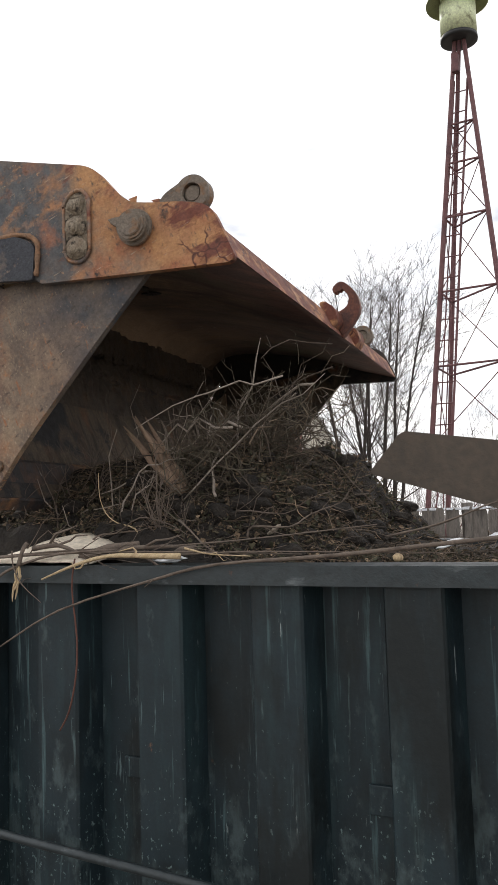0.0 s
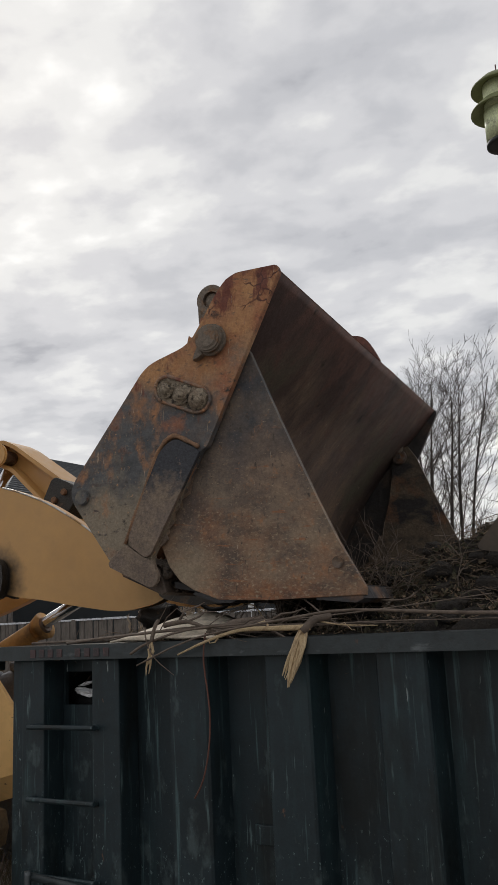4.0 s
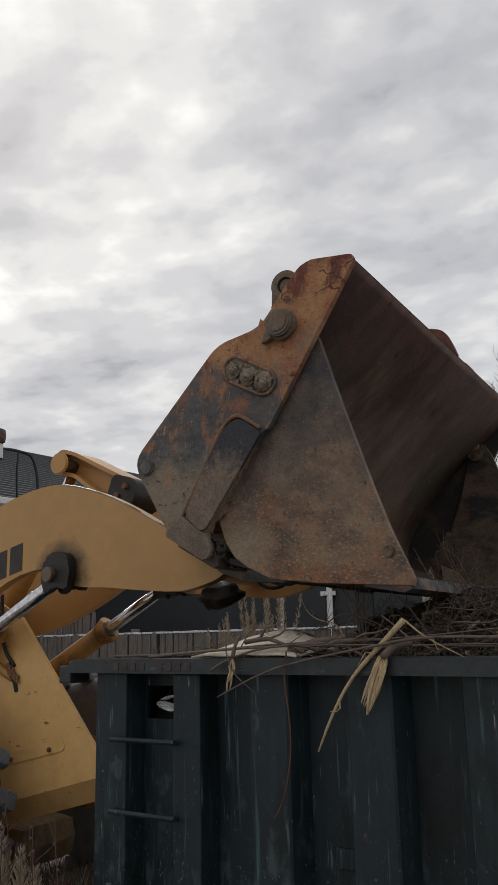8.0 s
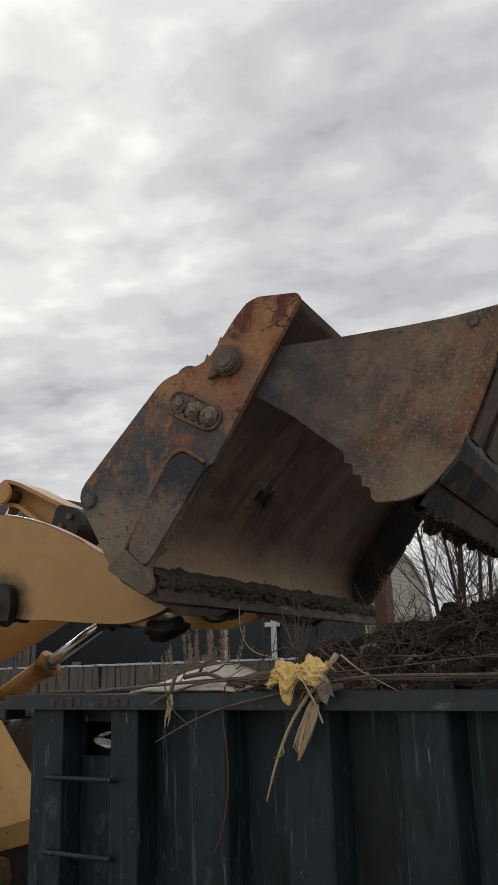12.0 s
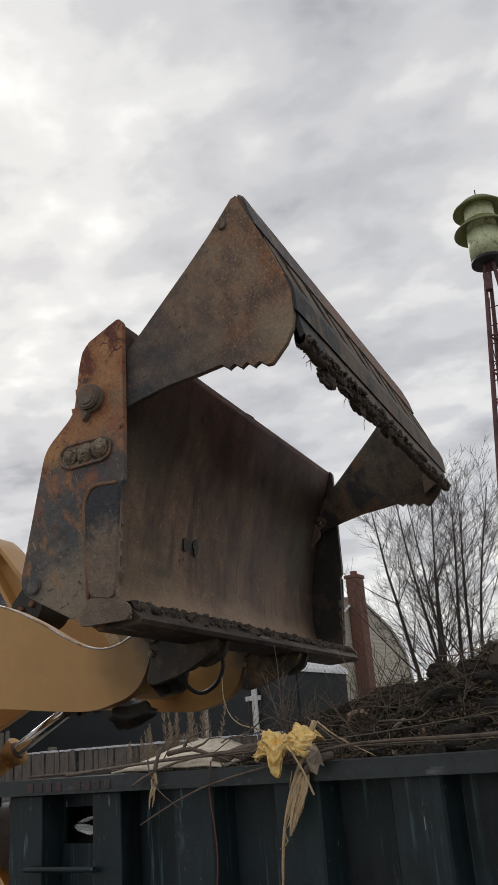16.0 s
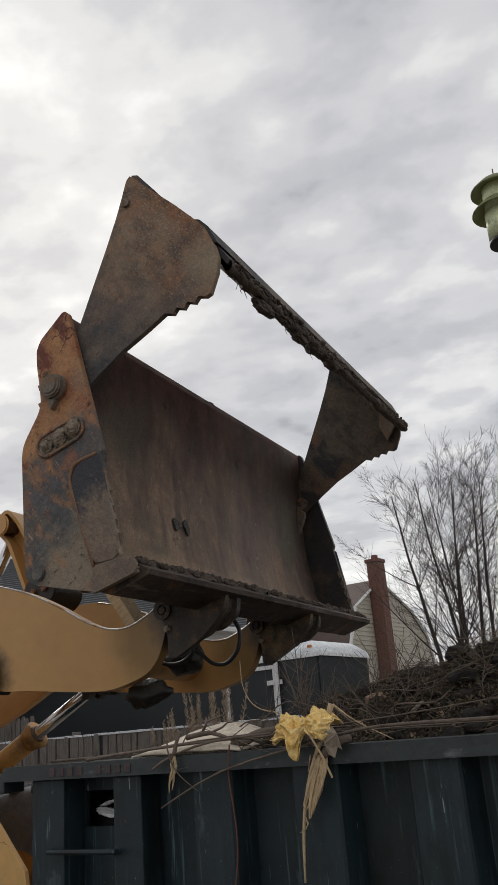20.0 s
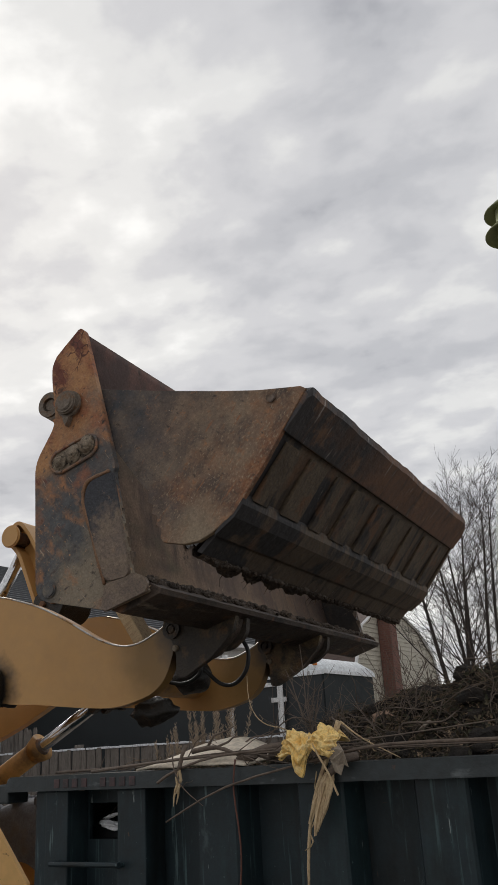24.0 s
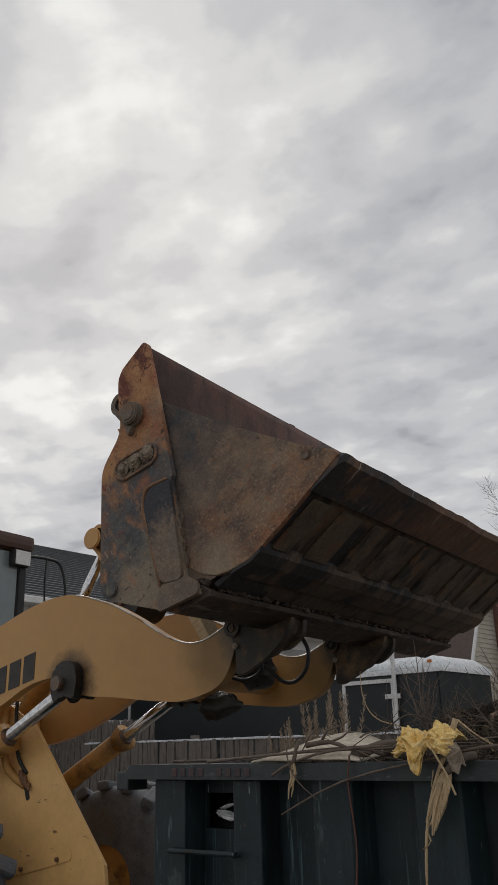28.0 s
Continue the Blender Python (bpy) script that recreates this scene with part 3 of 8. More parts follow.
def rounded(pts, radii, seg=5):
    """An outline with its corners rounded by radii."""
    out, n = [], len(pts)
    for i, (p, r) in enumerate(zip(pts, radii)):
        p = Vector(p)
        if r <= 0:
            out.append(tuple(p))
            continue
        a, b = Vector(pts[i - 1]) - p, Vector(pts[(i + 1) % n]) - p
        r = min(r, a.length * 0.45, b.length * 0.45)
        a, b = p + a.normalized() * r, p + b.normalized() * r
        for k in range(seg + 1):
            s = k / seg
            out.append(tuple((1 - s) ** 2 * a + 2 * s * (1 - s) * p + s * s * b))
    return out


def rod(bm, a, b, r0, r1=None, n=12, caps=True):
    a, b = Vector(a), Vector(b)
    r1 = r0 if r1 is None else r1
    d = (b - a).normalized()
    u = d.orthogonal().normalized()
    w = d.cross(u)
    ra = [bm.verts.new(a + r0 * (math.cos(2 * math.pi * i / n) * u + math.sin(2 * math.pi * i / n) * w)) for i in range(n)]
    rb = [bm.verts.new(b + r1 * (math.cos(2 * math.pi * i / n) * u + math.sin(2 * math.pi * i / n) * w)) for i in range(n)]
    for i in range(n):
        j = (i + 1) % n
        bm.faces.new((ra[i], ra[j], rb[j], rb[i]))
    if caps:
        bm.faces.new(ra[::-1]), bm.faces.new(rb)
    return bm


def boss(bm, x, z, y0, y1, r, bevel=0.006, n=20):
    """A round boss or pin along y."""
    b = bmesh.new()
    rod(b, (x, y0, z), (x, y1, z), r, n=n)
    caps = [f for f in b.faces if len(f.verts) > 4]
    if bevel:
        bmesh.ops.bevel(b, geom=list({e for f in caps for e in f.edges}), offset=bevel, segments=2, affect="EDGES")
    merge(bm, b)
    return bm


def lathe(bm, prof, n=28, at=(0, 0, 0)):
    rings = [[bm.verts.new((at[0] + r * math.cos(2 * math.pi * i / n), at[1] + r * math.sin(2 * math.pi * i / n), at[2] + z)) for i in range(n)] for r, z in prof]
    for a, b in zip(rings, rings[1:]):
        for i in range(n):
            j = (i + 1) % n
            bm.faces.new((a[i], a[j], b[j], b[i]))
    bm.faces.new(rings[0][::-1]), bm.faces.new(rings[-1])
    return bm


def tubes(lines, n=4):
    """Tubes along many lines, as one list of verts and faces. lines: rows of (points, radii)."""
    V, F = [], []
    for pts, radii in lines:
        k0 = len(V)
        pts = [Vector(p) for p in pts]
        for i, p in enumerate(pts):
            d = (pts[min(i + 1, len(pts) - 1)] - pts[max(i - 1, 0)]).normalized()
            u = d.cross(Vector((0.13, 0.29, 0.95)))
            u = u.normalized() if u.length > 1e-3 else Vector((1, 0, 0))
            w = d.cross(u)
            for j in range(n):
                a = 2 * math.pi * j / n
                V.append(p + radii[i] * (math.cos(a) * u + math.sin(a) * w))
        for i in range(len(pts) - 1):
            for j in range(n):
                q = (j + 1) % n
                F.append((k0 + i * n + j, k0 + i * n + q, k0 + (i + 1) * n + q, k0 + (i + 1) * n + j))
        F.append(tuple(k0 + j for j in range(n))[::-1])
        e = k0 + (len(pts) - 1) * n
        F.append(tuple(e + j for j in range(n)))
    return V, F


def bend(a, b, sag, k, rnd, jit):
    """k points from a to b with a bow of sag and some jitter."""
    a, b = Vector(a), Vector(b)
    side = Vector(sag)
    out = []
    for i in range(k):
        s = i / (k - 1)
        j = Vector((rnd.gauss(0, jit), rnd.gauss(0, jit), rnd.gauss(0, jit))) if 0 < i < k - 1 else Vector((0, 0, 0))
        out.append(a.lerp(b, s) + side * (4 * s * (1 - s)) + j)
    return out


# ---- ground ----
def make_ground():
    n = 60
    V, F = [], []
    xs = [(-1 if i < 0 else 1) * 0.25 * (abs(i) ** 2.55) * 0.12 for i in range(-n, n + 1)]
    for y in xs:
        for x in xs:
            far = min(1.0, max(0.0, (math.hypot(x, y) - 7) / 10))
            V.append((x, y, 0.05 * far * noise.noise((x * 0.2, y * 0.2, 0))))
    k = 2 * n + 1
    for j in range(k - 1):
        for i in range(k - 1):
            F.append((j * k + i, j * k + i + 1, (j + 1) * k + i + 1, (j + 1) * k + i))
    tagged(raw("ground", V, F, M_GROUND), "bare brown dirt yard with patches of gravel", "ground", kind="structure")


make_ground()

# ---- the roll-off container: its long side runs along x at y = 0 ----
RIM_LO, RIM_HI, PITCH, C_END, C_DEEP = 1.483, 1.543, 0.4395, 5.42, 2.44


def make_container():
    top = new("dumpster")
    tagged(top, "dark green-black steel roll-off dumpster with ribbed sides, heaped with brush", "dumpster")

    def seg(x0, x1, z0, z1, label=""):
        part("side_panel", box(bmesh.new(), x0, x1, 0.120, 0.140, z0, z1), M_GREEN, top, label)

    # the wall between ladder posts has a cut-out under the rim
    seg(-0.60, -0.405, 0.22, RIM_LO)
    seg(-0.405, -0.155, 0.22, 1.285)
    seg(-0.405, -0.155, 1.425, RIM_LO)
    seg(-0.155, C_END - 0.1, 0.22, RIM_LO)
    # the long rail and the ribs
    part("top_rail", prism(bmesh.new(), rounded([(-0.76, RIM_LO), (-0.76, RIM_HI), (C_END, RIM_HI), (C_END, RIM_LO)], [0.008, 0.05, 0.01, 0.01]), -0.035, 0.155, 0.010), M_RIM, top, "scuffed square top rail")
    part("far_top_rail", box(bmesh.new(), -0.76, C_END, C_DEEP - 0.02, C_DEEP + 0.12, RIM_LO, RIM_HI, 0.012), M_RIM, top)
    rib = bmesh.new()
    b = [(-0.205, 0.119), (-0.182, 0.012), (-0.174, 0.0), (-0.008, 0.0), (0.0, 0.010), (0.020, 0.119)]
    lo, hi = [rib.verts.new((x, y, 0.2)) for x, y in b], [rib.verts.new((x, y, RIM_LO - 0.002)) for x, y in b]
    for i in range(len(b) - 1):
        rib.faces.new((lo[i], lo[i + 1], hi[i + 1], hi[i]))
    rib.faces.new(lo), rib.faces.new(hi)
    rib.faces.new((lo[-1], lo[0], hi[0], hi[-1]))
    rib_mesh = mesh_of(rib, "rib", M_GREEN)
    k = 1
    while k * PITCH < C_END - 0.1:
        r = new("rib", rib_mesh)
        r.parent, r.location = top, (k * PITCH, 0, 0)
        k += 1
    for x0, x1 in ((-0.545, -0.415), (-0.140, 0.006)):
        part("ladder_post", box(bmesh.new(), x0, x1, 0.0, 0.119, 0.2, RIM_LO - 0.002, 0.006), M_GREEN, top)
    part("corner_post", box(bmesh.new(), -0.625, -0.55, 0.02, 0.14, 0.2, RIM_LO - 0.002, 0.006), M_GREEN, top)
    for z in (0.33, 0.627, 0.918, 1.208):
        bm = bmesh.new()
        rod(bm, (-0.475, -0.035, z), (-0.10, -0.035, z + 0.004), 0.0105, n=10)
        for x in (-0.46, -0.115):
            rod(bm, (x, -0.035, z), (x, 0.02, z), 0.0105, n=8)
        part("rung", bm, M_GREEN, top, "round green ladder rung")
    # floor, end and far walls, skids
    part("floor", box(bmesh.new(), -0.6, C_END - 0.1, 0.141, C_DEEP, 0.2, 0.24), M_GREEN, top)
    part("far_wall", box(bmesh.new(), -0.6, C_END - 0.1, C_DEEP, C_DEEP + 0.02, 0.2, RIM_LO), M_GREEN, top)
    part("end_wall", box(bmesh.new(), -0.622, -0.602, 0.141, C_DEEP + 0.02, 0.2, RIM_LO), M_GREEN, top)
    part("end_wall", box(bmesh.new(), C_END - 0.099, C_END - 0.07, 0.0, C_DEEP + 0.02, 0.2, RIM_LO), M_GREEN, top)
    part("end_rail", box(bmesh.new(), -0.74, -0.64, 0.156, C_DEEP - 0.021, RIM_LO, RIM_HI, 0.01), M_RIM, top)
    part("end_block", box(bmesh.new(), -0.84, -0.762, -0.02, 0.10, 1.435, 1.515, 0.008), M_RIM, top)
    for y in (0.6, 1.8):
        part("skid_rail", box(bmesh.new(), -0.55, C_END - 0.2, y, y + 0.12, 0.0, 0.199), M_GREEN, top)
    # hooks for a tarpaulin under the rail
    for x in (1.31, 2.19):
        bm = box(bmesh.new(), x - 0.018, x + 0.018, 0.085, 0.119, 1.385, 1.47, 0.006)
        part("tarp_hook", bm, M_GREEN, top)
    part("wear_pad", box(bmesh.new(), 0.56, 0.64, 0.108, 0.119, 0.80, 0.87, 0.004), M_GREEN, top)
    part("wear_pad", box(bmesh.new(), 1.47, 1.57, 0.108, 0.119, 0.79, 0.88, 0.004), M_GREEN, top)
    # embossed digits that cannot be read on the rail: plain bars
    red = surf("number_worn_red", [(0.034, 0.028, 0.030), (0.085, 0.045, 0.045)], 20, 0.6, 0, 0.4)
    for i in (0, 1, 2, 3, 5, 6, 7, 8):
        x = -0.46 + i * 0.052
        part("number_bar", box(bmesh.new(), x, x + 0.030, -0.0385, -0.034, RIM_LO + 0.011, RIM_LO + 0.045, 0.002), red, top, "worn raised bar on the rail")
    return top


make_container()


def single(name, pts, radii, material, label, category, n=7, group=""):
    V, F = tubes([(pts, radii)], n)
    ob = raw(name, V, F, material, None, label, True)
    return tagged(ob, "", category, group)


def make_loose_steel_rod():
    single("steel_rod", [(-0.43, -0.075, 0.638), (-0.1, -0.078, 0.622), (0.3, -0.085, 0.605), (1.2, -0.09, 0.57)], [0.016] * 4, M_RIM,
           "grey weathered rod leaning along the dumpster side", "rod")
    single("steel_rod_prop", [(-0.41, -0.09, 0.0), (-0.41, -0.09, 0.66)], [0.014] * 2, M_RIM, "grey upright stake that holds the rod", "stake")


make_loose_steel_rod()


# ---- the heap in the container ----
def heap(x, y):
    """Height of the old rubbish that fills the container level with its rail."""
    edge = min(1.0, max(0.0, (y - 0.14) / 0.35))
    return 1.42 + 0.09 * edge + 0.035 * noise.noise((x * 3.1, y * 3.1, 0.3)) + 0.02 * noise.noise((x * 8, y * 8, 1.3))


def mound(x, y):
    """Height of the tipped heap over its own base."""
    rise, lift, fall = (min(1.0, max(0.0, v)) for v in ((x + 0.85) / 0.45, (x + 0.5) / 1.0, (1.40 - x) / 0.8))
    f = rise * rise * (3 - 2 * rise) * (0.62 + 0.50 * lift * lift * (3 - 2 * lift)) * fall * fall * (3 - 2 * fall)
    g = min(1.0, max(0.0, (y + 0.86) / 0.5)) * min(1.0, max(0.0, (1.25 - y) / 0.6))
    g = g * g * (3 - 2 * g)
    lump = 0.09 * noise.noise((x * 3.4, y * 3.4, 7.7)) + 0.05 * noise.noise((x * 9, y * 9, 2.2)) + 0.03 * noise.noise((x * 21, y * 21, 4.2))
    edge = min(1.0, (x + 0.95) / 0.07, (1.50 - x) / 0.07, (y + 0.90) / 0.06, (1.30 - y) / 0.06)
    return 0.40 * f * (0.22 + 0.78 * g) * (1 + lump * 1.6) + lump * 0.6 * f - 0.22 * (1 - max(0.0, edge))


def sheet(height, x0, x1, y0, y1, nx, ny):
    V, F = [], []
    for j in range(ny + 1):
        for i in range(nx + 1):
            x, y = x0 + (x1 - x0) * i / nx, y0 + (y1 - y0) * j / ny
            V.append((x, y, height(x, y)))
    for j in range(ny):
        for i in range(nx):
            a = j * (nx + 1) + i
            F.append((a, a + 1, a + nx + 2, a + nx + 1))
    return V, F


def twig_lines(rnd, n, where, height, lengths, radii, up=0.05):
    lines = []
    for i in range(n):
        x, y = where()
        z = height(x, y) + abs(rnd.gauss(0, 0.022))
        a, el = rnd.uniform(0, math.tau), rnd.gauss(up, 0.34)
        ln = rnd.uniform(*lengths) * (1.8 if rnd.random() < 0.10 else 1)
        d = Vector((math.cos(a) * math.cos(el), math.sin(a) * math.cos(el), math.sin(el))) * ln
        p, q = Vector((x, y, z)) - d / 2, Vector((x, y, z)) + d / 2
        r = rnd.uniform(*radii) * (1.8 if rnd.random() < 0.07 else 1)
        lines.append((bend(p, q, (rnd.gauss(0, 0.12) * ln, rnd.gauss(0, 0.12) * ln, rnd.gauss(0.03, 0.10) * ln), 5, rnd, 0.025 * ln), [r, r * 0.95, r * 0.85, r * 0.7, r * 0.4]))
    return lines


def leaf_faces(rnd, n, where, height, size):
    V, F = [], []
    for i in range(n):
        x, y = where()
        c = Vector((x, y, height(x, y) + rnd.uniform(-0.006, 0.034)))
        nn = Vector((rnd.gauss(0, 1.1), rnd.gauss(-0.4, 1.1), 0.8)).normalized()
        u = nn.orthogonal().normalized()
        t = rnd.random() * 6.3
        u = (u * math.cos(t) + nn.cross(u) * math.sin(t)).normalized()
        w = nn.cross(u)
        z = rnd.choice((0.5, 0.6, 0.7, 0.9, 1.2, 1.9)) * size
        a, b = rnd.uniform(0.5, 1.1) * z, rnd.uniform(0.35, 0.8) * z
        k = len(V)
        V += [c - u * a, c + w * b + nn * b * 0.5, c + u * a, c - w * b + nn * b * 0.6, c]
        F += [(k, k + 1, k + 4), (k + 1, k + 2, k + 4), (k + 2, k + 3, k + 4), (k + 3, k, k + 4)]
    return V, F


def make_heap():
    V, F = sheet(heap, -0.58, C_END - 0.14, 0.145, C_DEEP - 0.01, 150, 60)
    tagged(raw("debris_soil", V, F, M_SOIL, None, "", True), "dark damp soil and leaf mould filling the dumpster", "debris", kind="stuff")
    rnd = random.Random(11)

    def near():
        while True:
            x, y = spot()
            if not (-0.12 < x < 0.55 and y < 0.42):
                return x, y

    def spot():
        return (rnd.uniform(-0.5, 2.6), rnd.uniform(0.185, 0.9)) if rnd.random() < 0.75 else (rnd.uniform(-0.5, 5.0), rnd.uniform(0.22, 2.3))

    V, F = tubes([(p, r) for p, r in twig_lines(rnd, 2000, near, heap, (0.06, 0.26), (0.0006, 0.0018), 0.05) if min(q.y for q in p) > 0.0], 4)
    tagged(raw("twigs", V, F, M_TWIG), "tangled grey-brown twigs lying level with the dumpster rail", "twigs", kind="stuff")
    V, F = leaf_faces(rnd, 14000, near, heap, 0.011)
    tagged(raw("leaf_litter", V, F, M_LEAF), "dark wet leaves mixed through the brush", "leaves", kind="stuff")


make_heap()


def forked(name, trunk, r, material, label, seed, forks=3, ln=0.3, spread=0.5, twig=0.6):
    """A loose branch: a bowed main stem with side twigs."""
    rnd = random.Random(seed)
    V, F = tubes([(trunk, [r * (1 - 0.65 * i / (len(trunk) - 1)) * rnd.uniform(0.9, 1.12) for i in range(len(trunk))])], 6)
    top = tagged(raw(name, V, F, material, None, label, True), "", "branch", "branches on the dumpster rim")
    for k in range(forks):
        i = rnd.randint(1, len(trunk) - 2)
        p, d = Vector(trunk[i]), (Vector(trunk[i + 1]) - Vector(trunk[i - 1])).normalized()
        q = p + (d + Vector((rnd.gauss(0, spread), rnd.gauss(0, spread * 0.5), rnd.gauss(0.1, spread)))).normalized() * ln * rnd.uniform(0.4, 1.1)
        rr = r * twig * (1 - 0.6 * i / len(trunk))
        V, F = tubes([(bend(p, q, (0, 0, rnd.gauss(0, 0.02)), 4, rnd, 0.008), [rr, rr * 0.8, rr * 0.6, rr * 0.3])], 5)
        raw("twig", V, F, material, top, "", True)
    return top


def smooth_line(pts, k=3):
    """More points on a line through pts."""
    P = [Vector(p) for p in pts]
    out = []
    for i in range(len(P) - 1):
        a, b, c, d = P[max(i - 1, 0)], P[i], P[i + 1], P[min(i + 2, len(P) - 1)]
        for j in range(k):
            t = j / k
            out.append(0.5 * (2 * b + (c - a) * t + (2 * a - 5 * b + 4 * c - d) * t * t + (3 * b - a - 3 * c + d) * t ** 3))
    return out + [P[-1]]


def splinters(name, root, ends, r, label, seed):
    """A stalk snapped over the rail: a short stem whose fibres hang apart."""
    rnd = random.Random(seed)
    top = new(name)
    tagged(top, label, "stalk")
    V, F = tubes([(smooth_line(root), [r * 0.9] * (3 * (len(root) - 1) + 1))], 7)
    raw("stem", V, F, M_WOODBR, top, "", True)
    for e, w in ends:
        a, b = Vector(root[-1]) + Vector((rnd.gauss(0, r * 0.5), rnd.gauss(0, r * 0.4), rnd.uniform(-0.01, 0.012))), Vector(e)
        V, F = tubes([(bend(a, b, (rnd.gauss(0, 0.01), 0, 0.004), 6, rnd, 0.0025), [w * 0.7, w, w * 1.05, w * 0.9, w * 0.7, w * 0.22])], 5)
        raw("splinter", V, F, M_PALE, top)
    return top


def make_rim_branches():
    forked("branch", smooth_line([(-0.28, 0.0, 1.55), (0.06, -0.02, 1.572), (0.35, -0.01, 1.585), (0.75, 0.02, 1.588), (1.3, 0.05, 1.575)]), 0.0062, M_WOODBR,
           "crooked brown branch lying along the dumpster rail", 2, 5, 0.2)
    forked("branch", smooth_line([(-0.55, 0.06, 1.553), (-0.2, 0.04, 1.56), (0.2, 0.03, 1.585), (0.55, 0.05, 1.60), (0.95, 0.12, 1.60)]), 0.006, M_WOODBR,
           "slender branch resting on the dumpster rail", 3, 6, 0.2)
    forked("branch", smooth_line([(0.12, -0.06, 1.50), (0.2, -0.05, 1.54), (0.38, -0.02, 1.585), (0.7, 0.03, 1.60), (1.05, 0.1, 1.62), (1.5, 0.2, 1.66)]), 0.006, M_WOODBR,
           "brown branch slanting up from the rail into the heap", 4, 4, 0.25)
    forked("branch", smooth_line([(0.80, 0.0, 1.575), (1.1, 0.03, 1.585), (1.45, 0.05, 1.58), (1.78, 0.07, 1.575)]), 0.0035, M_WOODBR, "slender brown branch along the rail", 16, 2, 0.15)
    for k, (x0, z0, x1, z1, y) in enumerate(((0.25, 1.56, 0.75, 1.64, 0.2), (0.45, 1.57, 1.2, 1.60, 0.12), (0.3, 1.6, 0.85, 1.60, 0.3), (0.7, 1.62, 1.25, 1.78, 0.45),
                                             (-0.1, 1.555, 0.4, 1.57, 0.08), (1.5, 1.62, 2.1, 1.70, 0.3), (0.95, 1.62, 1.3, 1.78, 0.35))):
        rnd = random.Random(40 + k)
        forked("branch", smooth_line(bend((x0, y, z0), (x1, y + rnd.uniform(-0.03, 0.15), z1), (0, 0, rnd.uniform(-0.02, 0.05)), 6, rnd, 0.028)), rnd.uniform(0.0025, 0.0048),
               M_WOODBR, "bare brown branch in the brush heap", 50 + k, rnd.randint(3, 7), 0.22)
    # thick short pieces beside the cream sheet
    forked("branch", smooth_line([(0.26, -0.02, 1.605), (0.36, 0.0, 1.615), (0.46, 0.02, 1.58), (0.52, 0.03, 1.575)]), 0.011, M_WOODBR, "thick cut branch beside the cream sheet", 7, 2, 0.12)
    forked("branch", smooth_line([(0.42, 0.06, 1.56), (0.55, 0.05, 1.60), (0.66, 0.08, 1.615)]), 0.024, M_WOODBR, "short thick log on the rail", 8, 1, 0.2)
    forked("branch", smooth_line([(0.58, 0.03, 1.575), (0.66, 0.02, 1.60), (0.84, 0.05, 1.605)]), 0.015, M_WOODBR, "short thick branch on the rail", 18, 2, 0.2)
    forked("branch", smooth_line([(0.196, -0.06, 1.60), (0.205, -0.065, 1.55), (0.248, -0.07, 1.483), (0.344, -0.075, 1.419)]), 0.0035, M_WOODBR, "thin forked twig hanging over the rail", 10, 2, 0.06)
    forked("branch", smooth_line([(0.56, 0.25, 1.60), (0.50, 0.28, 1.665), (0.40, 0.3, 1.69), (0.345, 0.3, 1.73), (0.315, 0.3, 1.80), (0.312, 0.3, 1.89)]), 0.0034, M_PALE, "thin arched twig rising from the rail", 11, 1, 0.08)
    # an upright spray of fine twigs
    rnd = random.Random(15)
    spray = new("twig_spray")
    tagged(spray, "upright spray of fine bare twigs behind the rail", "twigs")
    for i in range(9):
        x1, z1 = 0.52 + 0.024 * i + rnd.gauss(0, 0.012), 1.90 - 0.012 * i + rnd.gauss(0, 0.05)
        pts = bend((0.617 + rnd.gauss(0, 0.02), 0.3, 1.56), (x1, 0.3 + rnd.gauss(0, 0.06), z1), (rnd.gauss(0, 0.015), 0, 0), 6, rnd, 0.006)
        V, F = tubes([(pts, [0.0034, 0.003, 0.0027, 0.0023, 0.0018, 0.0009])], 5)
        stem = raw("stem", V, F, M_WOODBR, spray)
        for k in range(5):
            q = pts[rnd.randint(2, 4)]
            V, F = tubes([(bend(q, q + Vector((rnd.gauss(0, 0.05), rnd.gauss(0, 0.03), rnd.uniform(0.03, 0.11))), (0, 0, 0), 3, rnd, 0.004), [0.0014, 0.0011, 0.0006])], 4)
            raw("twig", V, F, M_WOODBR, stem)
    splinters("broken_stub", [(0.24, -0.03, 1.625), (0.237, -0.05, 1.60), (0.226, -0.06, 1.545)], [((0.198, -0.062, 1.418), 0.0055), ((0.21, -0.06, 1.425), 0.0055), ((0.205, -0.07, 1.45), 0.006)], 0.009,
              "short pale stub hanging over the rail", 9)
    single("vine", smooth_line([(0.478, -0.05, 1.57), (0.472, -0.06, 1.47), (0.488, -0.055, 1.30), (0.478, -0.05, 1.17), (0.447, -0.05, 1.05), (0.405, -0.05, 0.98)]), [0.0032] * 16,
           surf("vine_red", [(0.085, 0.035, 0.026), (0.12, 0.05, 0.035)], 9, 0.8), "thin red-brown vine hanging down the dumpster side", "vine")


